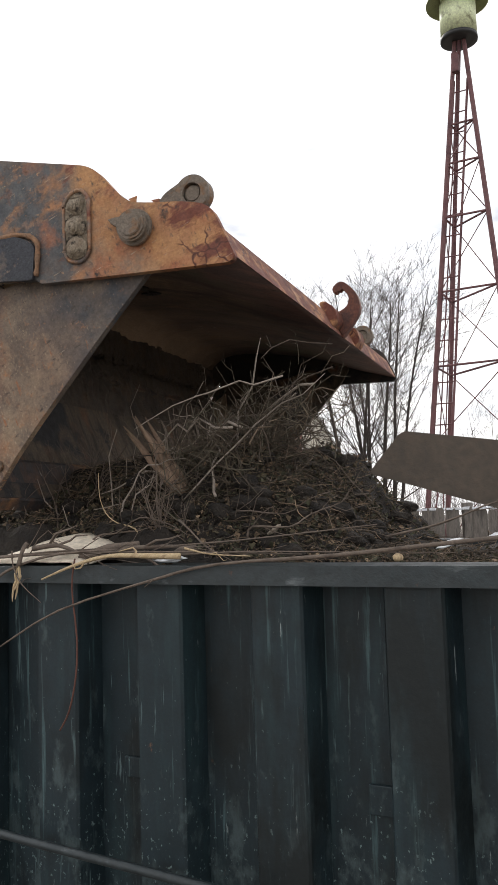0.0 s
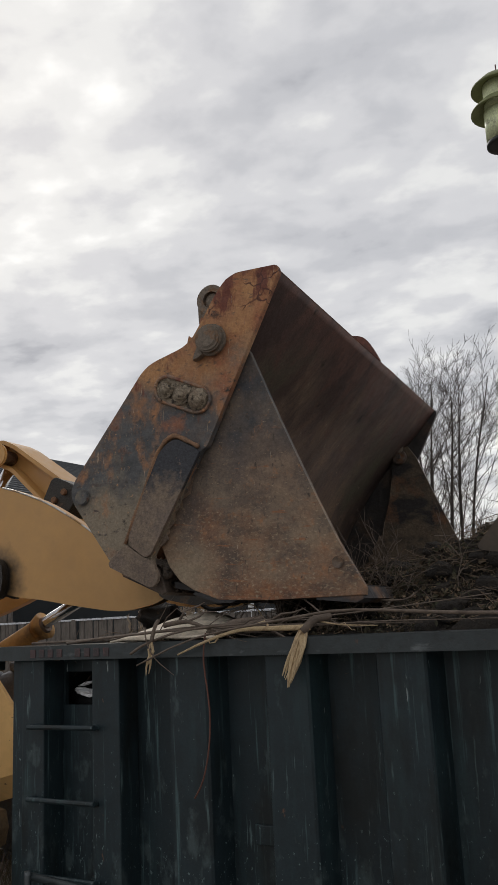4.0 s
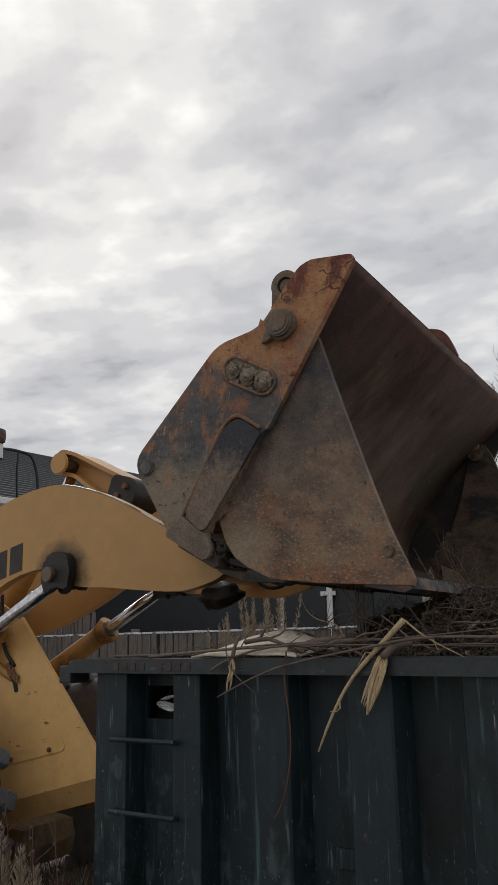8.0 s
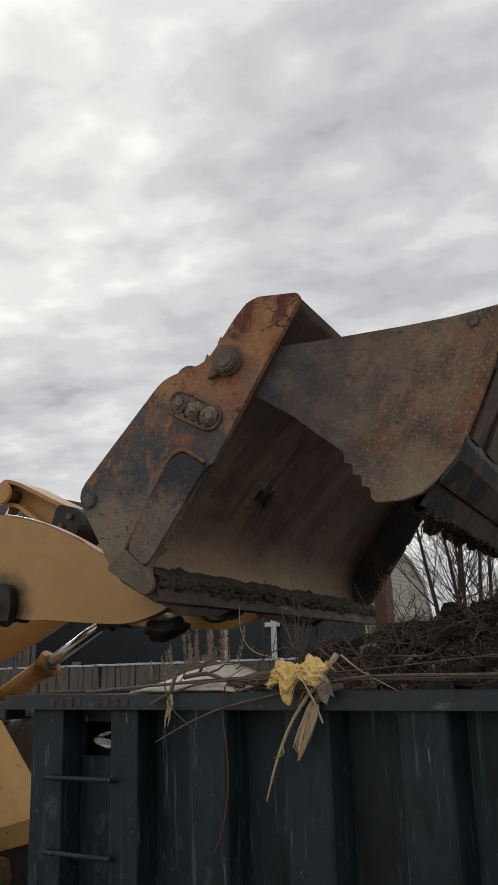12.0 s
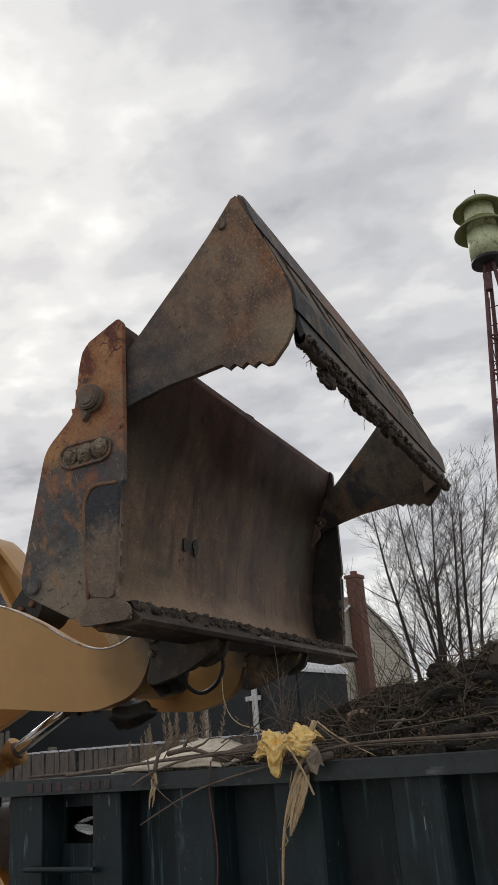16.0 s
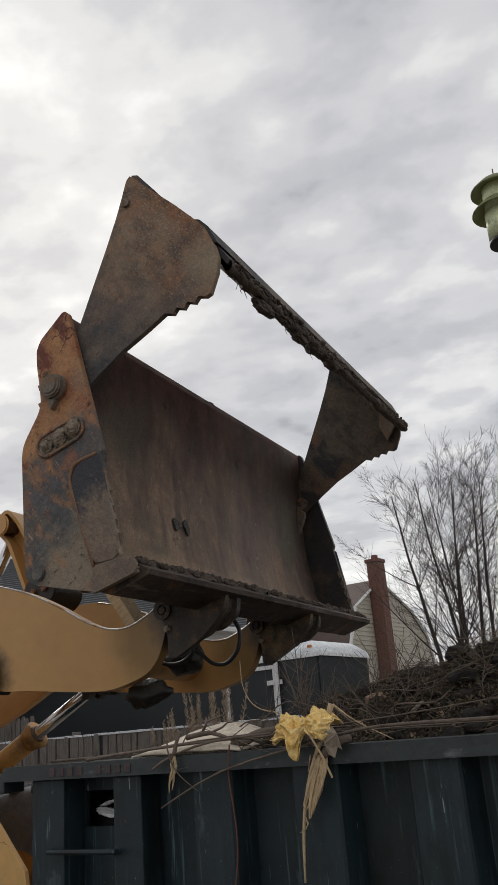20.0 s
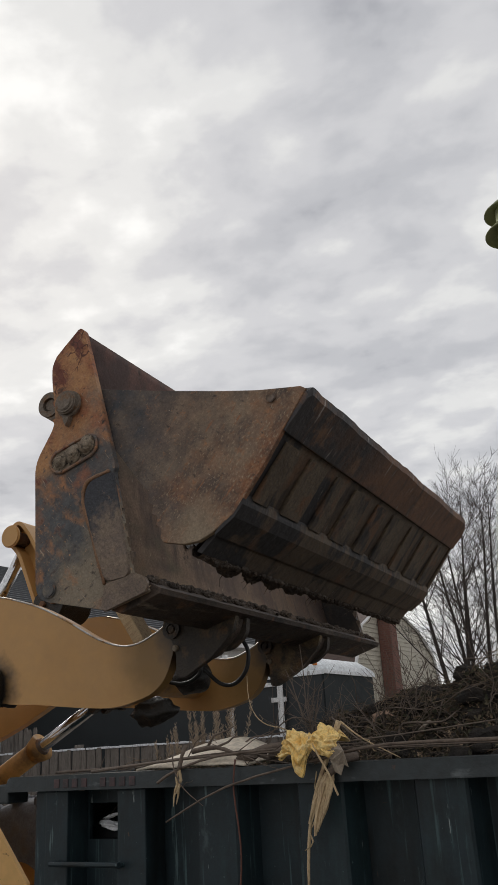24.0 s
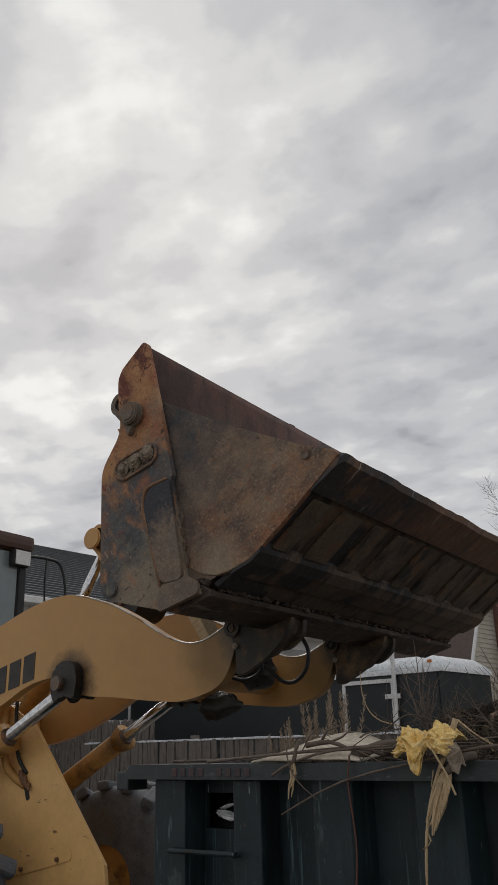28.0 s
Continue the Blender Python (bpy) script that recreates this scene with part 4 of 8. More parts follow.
def make_moving_stalks():
    """Stalks on the rail that shift when the bucket comes down or the batt lands; each at its own origin."""
    long = forked("branch", smooth_line([(1.0, 0.06, 0.02), (0.4, 0.0, 0.01), (-0.02, -0.03, 0.0), (-0.41, -0.05, 0.003), (-0.65, -0.06, -0.03), (-1.05, -0.07, -0.11), (-1.33, -0.07, -0.225)]),
                  0.0080, M_WOODBR, "long thin bowed branch hanging over the dumpster rail", 1, 2, 0.12)
    bent = forked("branch", smooth_line([(0.0, 0.0, 0.0), (-0.085, -0.01, -0.085), (-0.195, -0.02, -0.198), (-0.27, -0.03, -0.32), (-0.336, -0.03, -0.459)]), 0.0105, M_PALE,
                  "pale bare stem hanging down the dumpster side", 5, 2, 0.10)
    snap = splinters("broken_stalk", [(0.968, 0.0, 1.595), (0.93, -0.04, 1.585), (0.885, -0.055, 1.545)],
                     [((0.800 + 0.006 * i, -0.07 + 0.004 * (i % 2), 1.394 - 0.006 * i), 0.0065) for i in range(3)] + [((0.822 + 0.009 * (i % 4), -0.074 + 0.008 * (i // 4), 1.356 + 0.013 * ((i * 5) % 4)), 0.0088) for i in range(6)], 0.017,
                     "splintered pale stalk snapped over the dumpster rail", 12)
    leg = forked("branch", smooth_line([(0.0, 0.02, 0.0), (0.08, 0.02, -0.06), (0.20, 0.04, -0.125)]), 0.004, M_PALE, "thin bent pale stem on the rail", 6, 1, 0.06)
    return long, bent, snap, leg


long_branch, bent_stalk, snapped_stalk, side_stem = make_moving_stalks()


make_rim_branches()


def crumple(name, material, size, seed, label, category, amp=0.4, cuts=4):
    bm = bmesh.new()
    bmesh.ops.create_icosphere(bm, subdivisions=cuts, radius=1.0)
    rnd = random.Random(seed)
    off = Vector((rnd.random() * 50, rnd.random() * 50, rnd.random() * 50))
    for v in bm.verts:
        d = v.co.normalized()
        k = 1 + amp * noise.noise(d * 1.7 + off) + amp * 0.6 * abs(noise.noise(d * 4 + off)) + amp * 0.3 * noise.noise(d * 9 + off)
        v.co = Vector((d.x * size[0], d.y * size[1], d.z * size[2])) * k
    ob = part(name, bm, material, None, label, True)
    return tagged(ob, "", category)


def make_rim_things():
    # cream sheet, curved, lying on the rail
    V, F = [], []
    nx, ny = 14, 6
    for s in (0, 1):
        for j in range(ny + 1):
            for i in range(nx + 1):
                u, w = i / nx, j / ny
                x = -0.03 + 0.52 * u
                y = -0.01 + 0.30 * w
                z = 1.550 + 0.105 * math.sin(0.15 + u * 2.75) * (0.12 + 0.88 * math.sin(w * 1.5)) + 0.008 * noise.noise((u * 4, w * 4, 0)) - 0.008 * s
                V.append((x, y, z))
    k = (nx + 1) * (ny + 1)
    for j in range(ny):
        for i in range(nx):
            a = j * (nx + 1) + i
            F.append((a, a + 1, a + nx + 2, a + nx + 1)), F.append((k + a, k + a + nx + 1, k + a + nx + 2, k + a + 1))
    ring = [i for i in range(nx)] + [nx + (nx + 1) * j for j in range(ny)] + [ny * (nx + 1) + i for i in range(nx, 0, -1)] + [(nx + 1) * j for j in range(ny, 0, -1)]
    for a, b in zip(ring, ring[1:] + ring[:1]):
        F.append((a, k + a, k + b, b))
    tagged(raw("cream_sheet", V, F, M_CREAM, None, "bent cream-coloured board lying under branches on the rail", True), "", "board")
    # brown board propped in the heap
    bm = prism(bmesh.new(), rounded([(1.37, 1.84), (1.50, 1.985), (2.6, 1.80), (2.6, 1.48), (1.82, 1.70)], [0.02, 0.02, 0, 0, 0]), 0.50, 0.53, 0.004)
    tagged(part("brown_board", bm, M_BOARD, None, "large flat brown board propped in the heap"), "", "board")
    for k, (x, y, z, sx) in enumerate(((1.75, 0.12, 1.60, 0.035), (1.9, 0.2, 1.62, 0.05))):
        ob = crumple("plastic_scrap", M_WHITE, (sx, 0.025, 0.007), 70 + k, "torn white plastic scrap among the branches", "scrap", 0.5, 3)
        ob.matrix_world = pose(x, y, z, 10, 8 * k - 16, 20 * k)
    ob = crumple("plastic_scrap", M_WHITE, (0.034, 0.02, 0.008), 72, "small torn white plastic scrap in the brush heap", "scrap", 0.6, 3)
    ob.matrix_world = pose(0.70, 0.68, 1.708, 15, -6, 0)
    ob = crumple("paper_scrap", surf("brown_paper", [(0.30, 0.195, 0.135), (0.38, 0.255, 0.18)], 20, 0.9, 0.0, 0.3), (0.050, 0.03, 0.024), 75, "crumpled brown paper scrap in the brush heap", "scrap", 0.5, 3)
    ob.matrix_world = pose(0.80, 0.56, 1.685, 20, 10, 0)
    ob = crumple("paper_scrap", M_PAPER, (0.030, 0.02, 0.008), 76, "small grey paper scrap in the brush heap", "scrap", 0.5, 3)
    ob.matrix_world = pose(1.02, 0.43, 1.648, 10, -35, 0)
    forked("branch", smooth_line([(0.75, 0.20, 1.695), (0.83, 0.15, 1.655), (0.93, 0.09, 1.60), (1.05, 0.05, 1.556)]), 0.0042, M_WOODBR, "thin straight branch slanting down to the rail", 19, 2, 0.08)
    global rail_scrap
    rail_scrap = crumple("plastic_scrap", M_WHITE, (0.058, 0.03, 0.012), 74, "bright white plastic scrap on the dumpster rail", "scrap", 0.45, 4)
    ob = crumple("plastic_bag", M_WHITE, (0.06, 0.02, 0.014), 77, "crumpled white plastic behind the cut-out in the wall", "bag", 0.55, 4)
    ob.matrix_world = pose(-0.325, 0.165, 1.335, 0, 8, 0)
    ob = crumple("plastic_strip", M_WHITE, (0.05, 0.015, 0.006), 79, "thin white plastic strip behind the cut-out in the wall", "scrap", 0.6, 3)
    ob.matrix_world = pose(-0.315, 0.168, 1.372, 0, -12, 0)
    ob = crumple("dark_bag", M_BLACK, (0.15, 0.08, 0.075), 78, "dark bag behind the cut-out in the wall", "bag", 0.4, 3)
    ob.matrix_world = pose(-0.42, 0.31, 1.27)
    ob = crumple("round_log_end", M_PALE, (0.013, 0.03, 0.012), 85, "pale sawn log end on the rail", "log", 0.12, 3)
    ob.matrix_world = pose(1.63, 0.0, 1.566)


make_rim_things()


def make_insulation():
    """A torn batt folded over the rail: a thick crumpled sheet with ragged tongues in front."""
    nu, nv = 96, 52
    front, back = [], []
    for i in range(nu + 1):
        u = i / nu
        x = -0.098 + 0.23 * u
        tongue = 0.020 + 0.080 * math.exp(-((u - 0.38) / 0.10) ** 2) + 0.018 * math.exp(-((u - 0.08) / 0.09) ** 2) + 0.020 * math.exp(-((u - 0.80) / 0.13) ** 2) + 0.016 * noise.noise((u * 9, 1.5, 0))
        crest = 0.036 + 0.012 * math.cos((u - 0.22) * 12.0) + 0.016 * noise.noise((u * 6, 4.5, 0)) - 0.03 * max(0.0, 0.25 - u) * 4
        a, b = [], []
        for j in range(nv + 1):
            v = j / nv
            if v < 0.4:
                y, z = 0.045 - 0.07 * v / 0.4, crest * math.sin(0.3 + 1.27 * v / 0.4)
            else:
                s = (v - 0.4) / 0.6
                y, z = -0.025 - 0.03 * math.sin(min(1.0, s * 2.2) * 1.57), crest * (1 - s) - tongue * s
            p = Vector((x + 0.012 * noise.noise((u * 7, v * 5, 9)), y, z))
            k = 1.0 - 0.75 * max(abs(2 * u - 1), abs(2 * v - 1)) ** 6
            bump = 0.034 * abs(noise.noise((u * 8, v * 6, 2))) + 0.012 * noise.noise((u * 15, v * 10, 5)) + 0.005 * noise.noise((u * 37, v * 27, 7)) + 0.003 * noise.noise((u * 80, v * 60, 3))
            out = Vector((0, -0.6, 0.8)) if v < 0.4 else Vector((0, -1.0, 0.1))
            a.append(p + out * (bump + 0.012 * k)), b.append(p - out * 0.010 * k)
        front.append(a), back.append(b)
    V = [q for row in front for q in row] + [q for row in back for q in row]
    n, w = (nu + 1) * (nv + 1), nv + 1
    F = []
    for i in range(nu):
        for j in range(nv):
            a = i * w + j
            F.append((a, a + 1, a + w + 1, a + w)), F.append((n + a, n + a + w, n + a + w + 1, n + a + 1))
    rim = [i * w for i in range(nu)] + [nu * w + j for j in range(nv)] + [i * w + nv for i in range(nu, 0, -1)] + [j for j in range(nv, 0, -1)]
    for a, b in zip(rim, rim[1:] + rim[:1]):
        F.append((a, n + a, n + b, b))
    top = tagged(raw("insulation_batt", V, F, M_INSUL, None, "torn yellow fibre insulation caught on the dumpster rail", True), "", "insulation")
    scrap = prism(bmesh.new(), [(0.10, -0.005), (0.135, 0.004), (0.165, -0.02), (0.172, -0.07), (0.150, -0.062), (0.138, -0.095), (0.115, -0.083), (0.106, -0.05)], -0.062, -0.058)
    for v in scrap.verts:
        v.co.y += 0.012 * math.sin(v.co.x * 60) + 0.008 * math.sin(v.co.z * 70)
    part("paper_facing", scrap, M_PAPER, top, "torn brown paper facing")
    V, F = tubes([(smooth_line([(0.03, -0.06, 0.03), (0.07, -0.075, -0.03), (0.105, -0.075, -0.09), (0.13, -0.07, -0.155)]), [0.0036] * 10)], 5)
    raw("caught_twig", V, F, M_PALE, top, "thin pale twig")
    return top


insulation = make_insulation()


def make_load():
    """The heap that the bucket tips out at the start and pushes flat: soil, leaves, twigs and stalks."""
    top = new("brush_heap")
    tagged(top, "dark heap of soil, leaves and tangled brush tipped into the dumpster", "brush heap")
    rnd = random.Random(21)
    V, F = sheet(mound, -0.95, 1.5, -0.9, 1.3, 120, 90)
    tagged(raw("soil", V, F, M_SOIL, top, "dark crumbly soil", True), kind="stuff")

    def on():
        while True:
            x, y = rnd.uniform(-0.84, 1.38), (rnd.uniform(-0.82, 0.2) if rnd.random() < 0.75 else rnd.uniform(-0.82, 1.1))
            if rnd.random() < 0.25 + 2.4 * mound(x, y):
                return x, y

    V, F = tubes(twig_lines(rnd, 6500, on, mound, (0.03, 0.15), (0.0005, 0.0016), 0.15), 4)
    tagged(raw("twig_tangle", V, F, M_TWIG, top, "grey-brown twigs"), kind="stuff")
    V, F = leaf_faces(rnd, 40000, on, mound, 0.0095)
    tagged(raw("leaf_mould", V, F, M_LEAF, top, "dark leaves"), kind="stuff")
    # clods and matted clumps that break the outline of the heap
    V, F = [], []
    for i in range(520):
        x, y = on()
        r = rnd.choice((0.012, 0.018, 0.026, 0.040))
        c, k = Vector((x, y, mound(x, y) + r * 0.3)), len(V)
        b = bmesh.new()
        bmesh.ops.create_icosphere(b, subdivisions=2, radius=1.0)
        off = Vector((rnd.random() * 60, rnd.random() * 60, 0))
        V += [c + Vector((v.co.x * 1.4, v.co.y * 1.2, v.co.z * 0.8)) * r * (1 + 0.55 * noise.noise(v.co * 1.6 + off) + 0.3 * noise.noise(v.co * 4 + off)) for v in b.verts]
        F += [tuple(k + v.index for v in f.verts) for f in b.faces]
        b.free()
    tagged(raw("clod_crust", V, F, M_SOIL, top, "dark clods of soil", True), kind="stuff")
    lines = []
    for i in range(45):
        x, y = rnd.uniform(-0.7, 0.3), rnd.uniform(-0.8, 0.1)
        z, h = mound(x, y), rnd.uniform(0.08, 0.30)
        pts = bend((x, y, z - 0.02), (x + rnd.gauss(0, 0.10), y + rnd.gauss(0, 0.06), z + h), (rnd.gauss(0, 0.03), 0, 0), 5, rnd, 0.008)
        lines.append((pts, [0.0022, 0.002, 0.0017, 0.0013, 0.0008]))
        for k in range(4):
            q = pts[rnd.randint(1, 3)]
            lines.append((bend(q, q + Vector((rnd.gauss(0, 0.06), rnd.gauss(0, 0.03), rnd.uniform(0.03, 0.11))), (0, 0, 0.01), 3, rnd, 0.004), [0.0012, 0.001, 0.0006]))
    for i in range(10):
        x, y = on()
        z, ln, a = mound(x, y) + 0.03, rnd.uniform(0.3, 0.75), rnd.uniform(0, math.tau)
        d = Vector((math.cos(a), math.sin(a) * 0.6, rnd.gauss(0.12, 0.25))) * ln / 2
        lines.append((bend(Vector((x, y, z)) - d, Vector((x, y, z)) + d, (0, 0, rnd.uniform(-0.02, 0.07)), 7, rnd, 0.010), [0.0026, 0.0025, 0.0023, 0.002, 0.0018, 0.0014, 0.001]))
    V, F = tubes(lines, 5)
    tagged(raw("stalk_tangle", V, F, M_WOODBR, top, "bare stalks and longer branches"), kind="stuff")
    return top


load = make_load()


def make_brush_stems():
    """A clump of broken stems that stands up in the tipped brush and is pressed flat by the bucket; its foot is the origin."""
    top = new("brush_clump")
    tagged(top, "clump of broken upright brush stems in the tipped heap", "brush")
    rnd = random.Random(91)
    for i in range(16):
        h, lean = rnd.uniform(0.22, 0.55), rnd.gauss(0.0, 0.10)
        p = Vector((rnd.gauss(0, 0.06), rnd.gauss(0, 0.05), -0.12))
        pts = bend(p, p + Vector((lean + 0.05, rnd.gauss(0, 0.06), h)), (rnd.gauss(0, 0.02), 0, 0), 6, rnd, 0.008)
        r = rnd.choice((0.003, 0.004, 0.005, 0.010))
        V, F = tubes([(pts, [r, r, r * 0.9, r * 0.8, r * 0.7, r * 0.5])], 6)
        stem = raw("stem", V, F, M_WOODBR, top, "", True)
        for k in range(3):
            q = pts[rnd.randint(2, 4)]
            V, F = tubes([(bend(q, q + Vector((rnd.gauss(0, 0.09), rnd.gauss(0, 0.04), rnd.uniform(0.02, 0.12))), (0, 0, 0), 3, rnd, 0.006), [0.002, 0.0015, 0.0008])], 4)
            raw("twig", V, F, M_WOODBR, stem)
    for k in range(7):
        a = math.tau * k / 7
        p = Vector((0.06 + 0.016 * math.cos(a), -0.26 + 0.016 * math.sin(a), 0.17))
        q = bend(p + Vector((0.03, 0, -0.20)), p + Vector((-0.02 + rnd.gauss(0, 0.030), rnd.gauss(0, 0.02), 0.16 + rnd.uniform(-0.08, 0.09))), (0, 0, 0), 5, rnd, 0.006)
        V, F = tubes([(q, [0.015, 0.016, 0.014, 0.010, 0.002])], 6)
        raw("split_stalk", V, F, M_STALK, top, "splintered brown stalk", True)
    for i in range(46):
        a, b, ln = rnd.uniform(0, math.tau), rnd.gauss(0.25, 0.40), rnd.uniform(0.35, 0.9)
        d = Vector((math.cos(a) * math.cos(b), 0.6 * math.sin(a) * math.cos(b), math.sin(b))) * ln
        c = Vector((rnd.gauss(0.05, 0.30), rnd.gauss(-0.14, 0.12), rnd.uniform(-0.08, 0.20)))
        pts = bend(c - d * 0.5, c + d * 0.5, (0, 0, rnd.uniform(-0.03, 0.09)), 8, rnd, 0.014)
        q = rnd.choice((0.6, 0.8, 1.0, 1.5))
        V, F = tubes([(pts, [0.004 * q, 0.004 * q, 0.0036 * q, 0.0033 * q, 0.003 * q, 0.0025 * q, 0.002 * q, 0.001])], 5)
        raw("long_stem", V, F, M_STEM, top, "", True)
    # the springy mass of fine brush between the stems
    lines = []
    for i in range(1300):
        c = Vector((rnd.gauss(0.20, 0.22), rnd.gauss(-0.02, 0.15), rnd.uniform(-0.16, 0.02) + abs(rnd.gauss(0, 0.10))))
        a, b, ln = rnd.uniform(0, math.tau), rnd.gauss(0.35, 0.45), rnd.uniform(0.10, 0.36)
        d = Vector((math.cos(a) * math.cos(b), math.sin(a) * math.cos(b), math.sin(b))) * ln
        r = rnd.choice((0.0010, 0.0014, 0.0020, 0.0028))
        pts = bend(c - d * 0.5, c + d * 0.5, (rnd.gauss(0, 0.03), 0, rnd.gauss(0.0, 0.04)), 5, rnd, 0.010)
        lines.append((pts, [r, r, r * 0.85, r * 0.7, r * 0.4]))
        for k in range(2):
            p = pts[rnd.randint(1, 3)]
            lines.append(([p, p + Vector((rnd.gauss(0, 0.03), rnd.gauss(0, 0.03), rnd.uniform(0.01, 0.07)))], [r * 0.6, r * 0.3]))
    V, F = tubes(lines, 4)
    tagged(raw("fine_brush", V, F, M_BRUSH, top, "tangle of fine grey-brown brush"), kind="stuff")
    return top


M_BRUSH = surf("fine_brush_mix", [(0.035, 0.026, 0.020), (0.080, 0.058, 0.042), (0.075, 0.066, 0.043), (0.19, 0.135, 0.092)], 1.3, 0.9, 0.0, 0.2, island=True)
M_STALK = surf("split_stalk_brown", [(0.16, 0.105, 0.072), (0.26, 0.175, 0.12), (0.20, 0.135, 0.095)], 18, 0.85, 0.0, 0.5, stretch=(4, 4, 0.5))
M_STEM = surf("grey_stem", [(0.20, 0.165, 0.135), (0.32, 0.27, 0.225)], 8, 0.85)
brush_clump = make_brush_stems()


# ---- the wheel loader: x ahead, y across from the side plate near the rail, z up ----
AL, WIDE = 7.05, 2.926
HINGE = Vector((0.035, 0, -0.047))
TIP, REACH, PIVOT_Z = (-0.66, -0.82), 2.68, 1.917
LIFT_EYE, LIFT_FOOT = (1.48, -0.05), (-0.03, 1.19)
ARMS = (0.85, 1.95)


def make_bucket(loader):
    prof = [(0.277, 0.285), (0.13, 0.10), (-0.09, -0.15), (-0.28, -0.43), (-0.395, -0.66), (-0.415, -0.80), (-0.36, -0.915), (-0.235, -0.985)]
    prof = [tuple(p)[:2] for p in smooth_line([(x, z, 0) for x, z in prof], 4)]
    n = len(prof)
    bm = bmesh.new()
    A = [[bm.verts.new((x, y, z)) for x, z in prof] for y in (0.03, WIDE - 0.03)]
    Bk = [[bm.verts.new((x - 0.022, y, z + 0.002)) for x, z in prof] for y in (0.03, WIDE - 0.03)]
    for i in range(n - 1):
        bm.faces.new((A[0][i], A[0][i + 1], A[1][i + 1], A[1][i]))
        bm.faces.new((Bk[0][i + 1], Bk[0][i], Bk[1][i], Bk[1][i + 1]))
    bm.faces.new((A[0][0], A[1][0], Bk[1][0], Bk[0][0])), bm.faces.new((A[1][-1], A[0][-1], Bk[0][-1], Bk[1][-1]))
    for k in (0, 1):
        for i in range(n - 1):
            bm.faces.new((A[k][i], Bk[k][i], Bk[k][i + 1], A[k][i + 1]))
    bk = part("bucket", bm, M_INNER, loader, "rust-brown worn steel bucket back sheet", True)
    outline = rounded([(0.287, 0.295), (0.066, 0.286), (0.0, 0.20), (-0.055, 0.10), (-0.105, 0.02), (-0.15, -0.012), (-0.325, -0.072), (-0.705, -0.61), (-0.455, -0.918), (-0.247, -1.008), (-0.252, -0.925), (-0.268, -0.90), (-0.043, -0.455), (-0.018, -0.442), (0.292, 0.262)],
                      [0.02, 0.07, 0.06, 0.04, 0.04, 0.04, 0.06, 0.07, 0.01, 0.012, 0.01, 0.01, 0.02, 0.01, 0.01])
    for k, (y0, y1) in enumerate(((0.0, 0.032), (WIDE - 0.032, WIDE))):
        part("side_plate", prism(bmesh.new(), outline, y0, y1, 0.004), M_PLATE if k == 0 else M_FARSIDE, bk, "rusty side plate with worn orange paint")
        o0, o1 = ((-0.020, -0.001) if k == 0 else (WIDE + 0.001, WIDE + 0.020))
        strip = rounded([(-0.165, -0.398), (-0.040, -0.462), (-0.258, -0.884), (-0.285, -0.890), (-0.375, -0.832), (-0.30, -0.62), (-0.235, -0.46)], [0.035, 0.012, 0.02, 0.01, 0.03, 0.10, 0.03])
        part("wear_strip", prism(bmesh.new(), strip, o0, o1, 0.006), M_STRIP, bk, "welded wear strip along the edge")
        bead = [(-0.05, -0.444), (-0.11, -0.413), (-0.17, -0.392), (-0.225, -0.43), (-0.265, -0.52), (-0.318, -0.66), (-0.385, -0.835)]
        yb = -0.012 if k == 0 else WIDE + 0.012
        V, F = tubes([(smooth_line([(x, yb, z) for x, z in bead], 4), [0.010 + 0.006 * noise.noise((q * 0.9, 3.3, k)) for q in range(25)])], 6)
        raw("weld_bead", V, F, M_BEAD, bk, "rust-coloured weld bead", True)
        for x, z in ((-0.116, -0.617), (-0.149, -0.687), (-0.176, -0.75), (-0.201, -0.815)):
            tooth = [(x, z), (x - 0.010, z + 0.020), (x - 0.030, z + 0.012), (x - 0.042, z - 0.034), (x - 0.022, z - 0.022)]
            part("edge_tooth", prism(bmesh.new(), tooth, *((0.020, 0.034) if k == 0 else (WIDE - 0.034, WIDE - 0.020)), 0.001), M_STRIP, bk, "worn tooth of the plate edge")
        toe = rounded([(-0.378, -0.838), (-0.285, -0.892), (-0.245, -0.905), (-0.215, -0.965), (-0.225, -1.0), (-0.255, -1.012), (-0.46, -0.928), (-0.455, -0.905)], [0.01] * 8)
        part("toe_casting", prism(bmesh.new(), toe, *((-0.020, -0.001) if k == 0 else (WIDE + 0.001, WIDE + 0.020)), 0.006), M_STRIP, bk, "chipped steel toe corner")
        s = -1 if k == 0 else 1
        base = 0.0 if k == 0 else WIDE
        bm = bmesh.new()
        boss(bm, 0, 0, base + s * 0.001, base + s * 0.038, 0.068, 0.012, 28)
        boss(bm, 0, 0, base + s * 0.038, base + s * 0.056, 0.060, 0.007, 28)
        boss(bm, 0, 0, base + s * 0.056, base + s * 0.062, 0.042, 0.004, 26)
        prism(bm, [(-0.058, -0.02), (-0.03, -0.058), (-0.055, -0.076), (-0.078, -0.082), (-0.070, -0.055)], *sorted((base + s * 0.001, base + s * 0.035)), 0.004)
        part("hinge_pin", bm, M_PIN, bk, "large worn grey-brown pin head")
        part("link_pin", boss(bmesh.new(), -0.62, -0.632, base + s * 0.001, base + s * 0.014, 0.036), M_PLATE, bk)
        bm = bmesh.new()
        pocket = rounded([(-0.262, -0.145), (-0.215, -0.128), (-0.02, -0.205), (0.0, -0.25), (-0.03, -0.295), (-0.07, -0.30), (-0.245, -0.235), (-0.27, -0.19)], [0.03] * 8)
        prism(bm, pocket, *sorted((base + s * 0.001, base + s * 0.007)), 0.003)
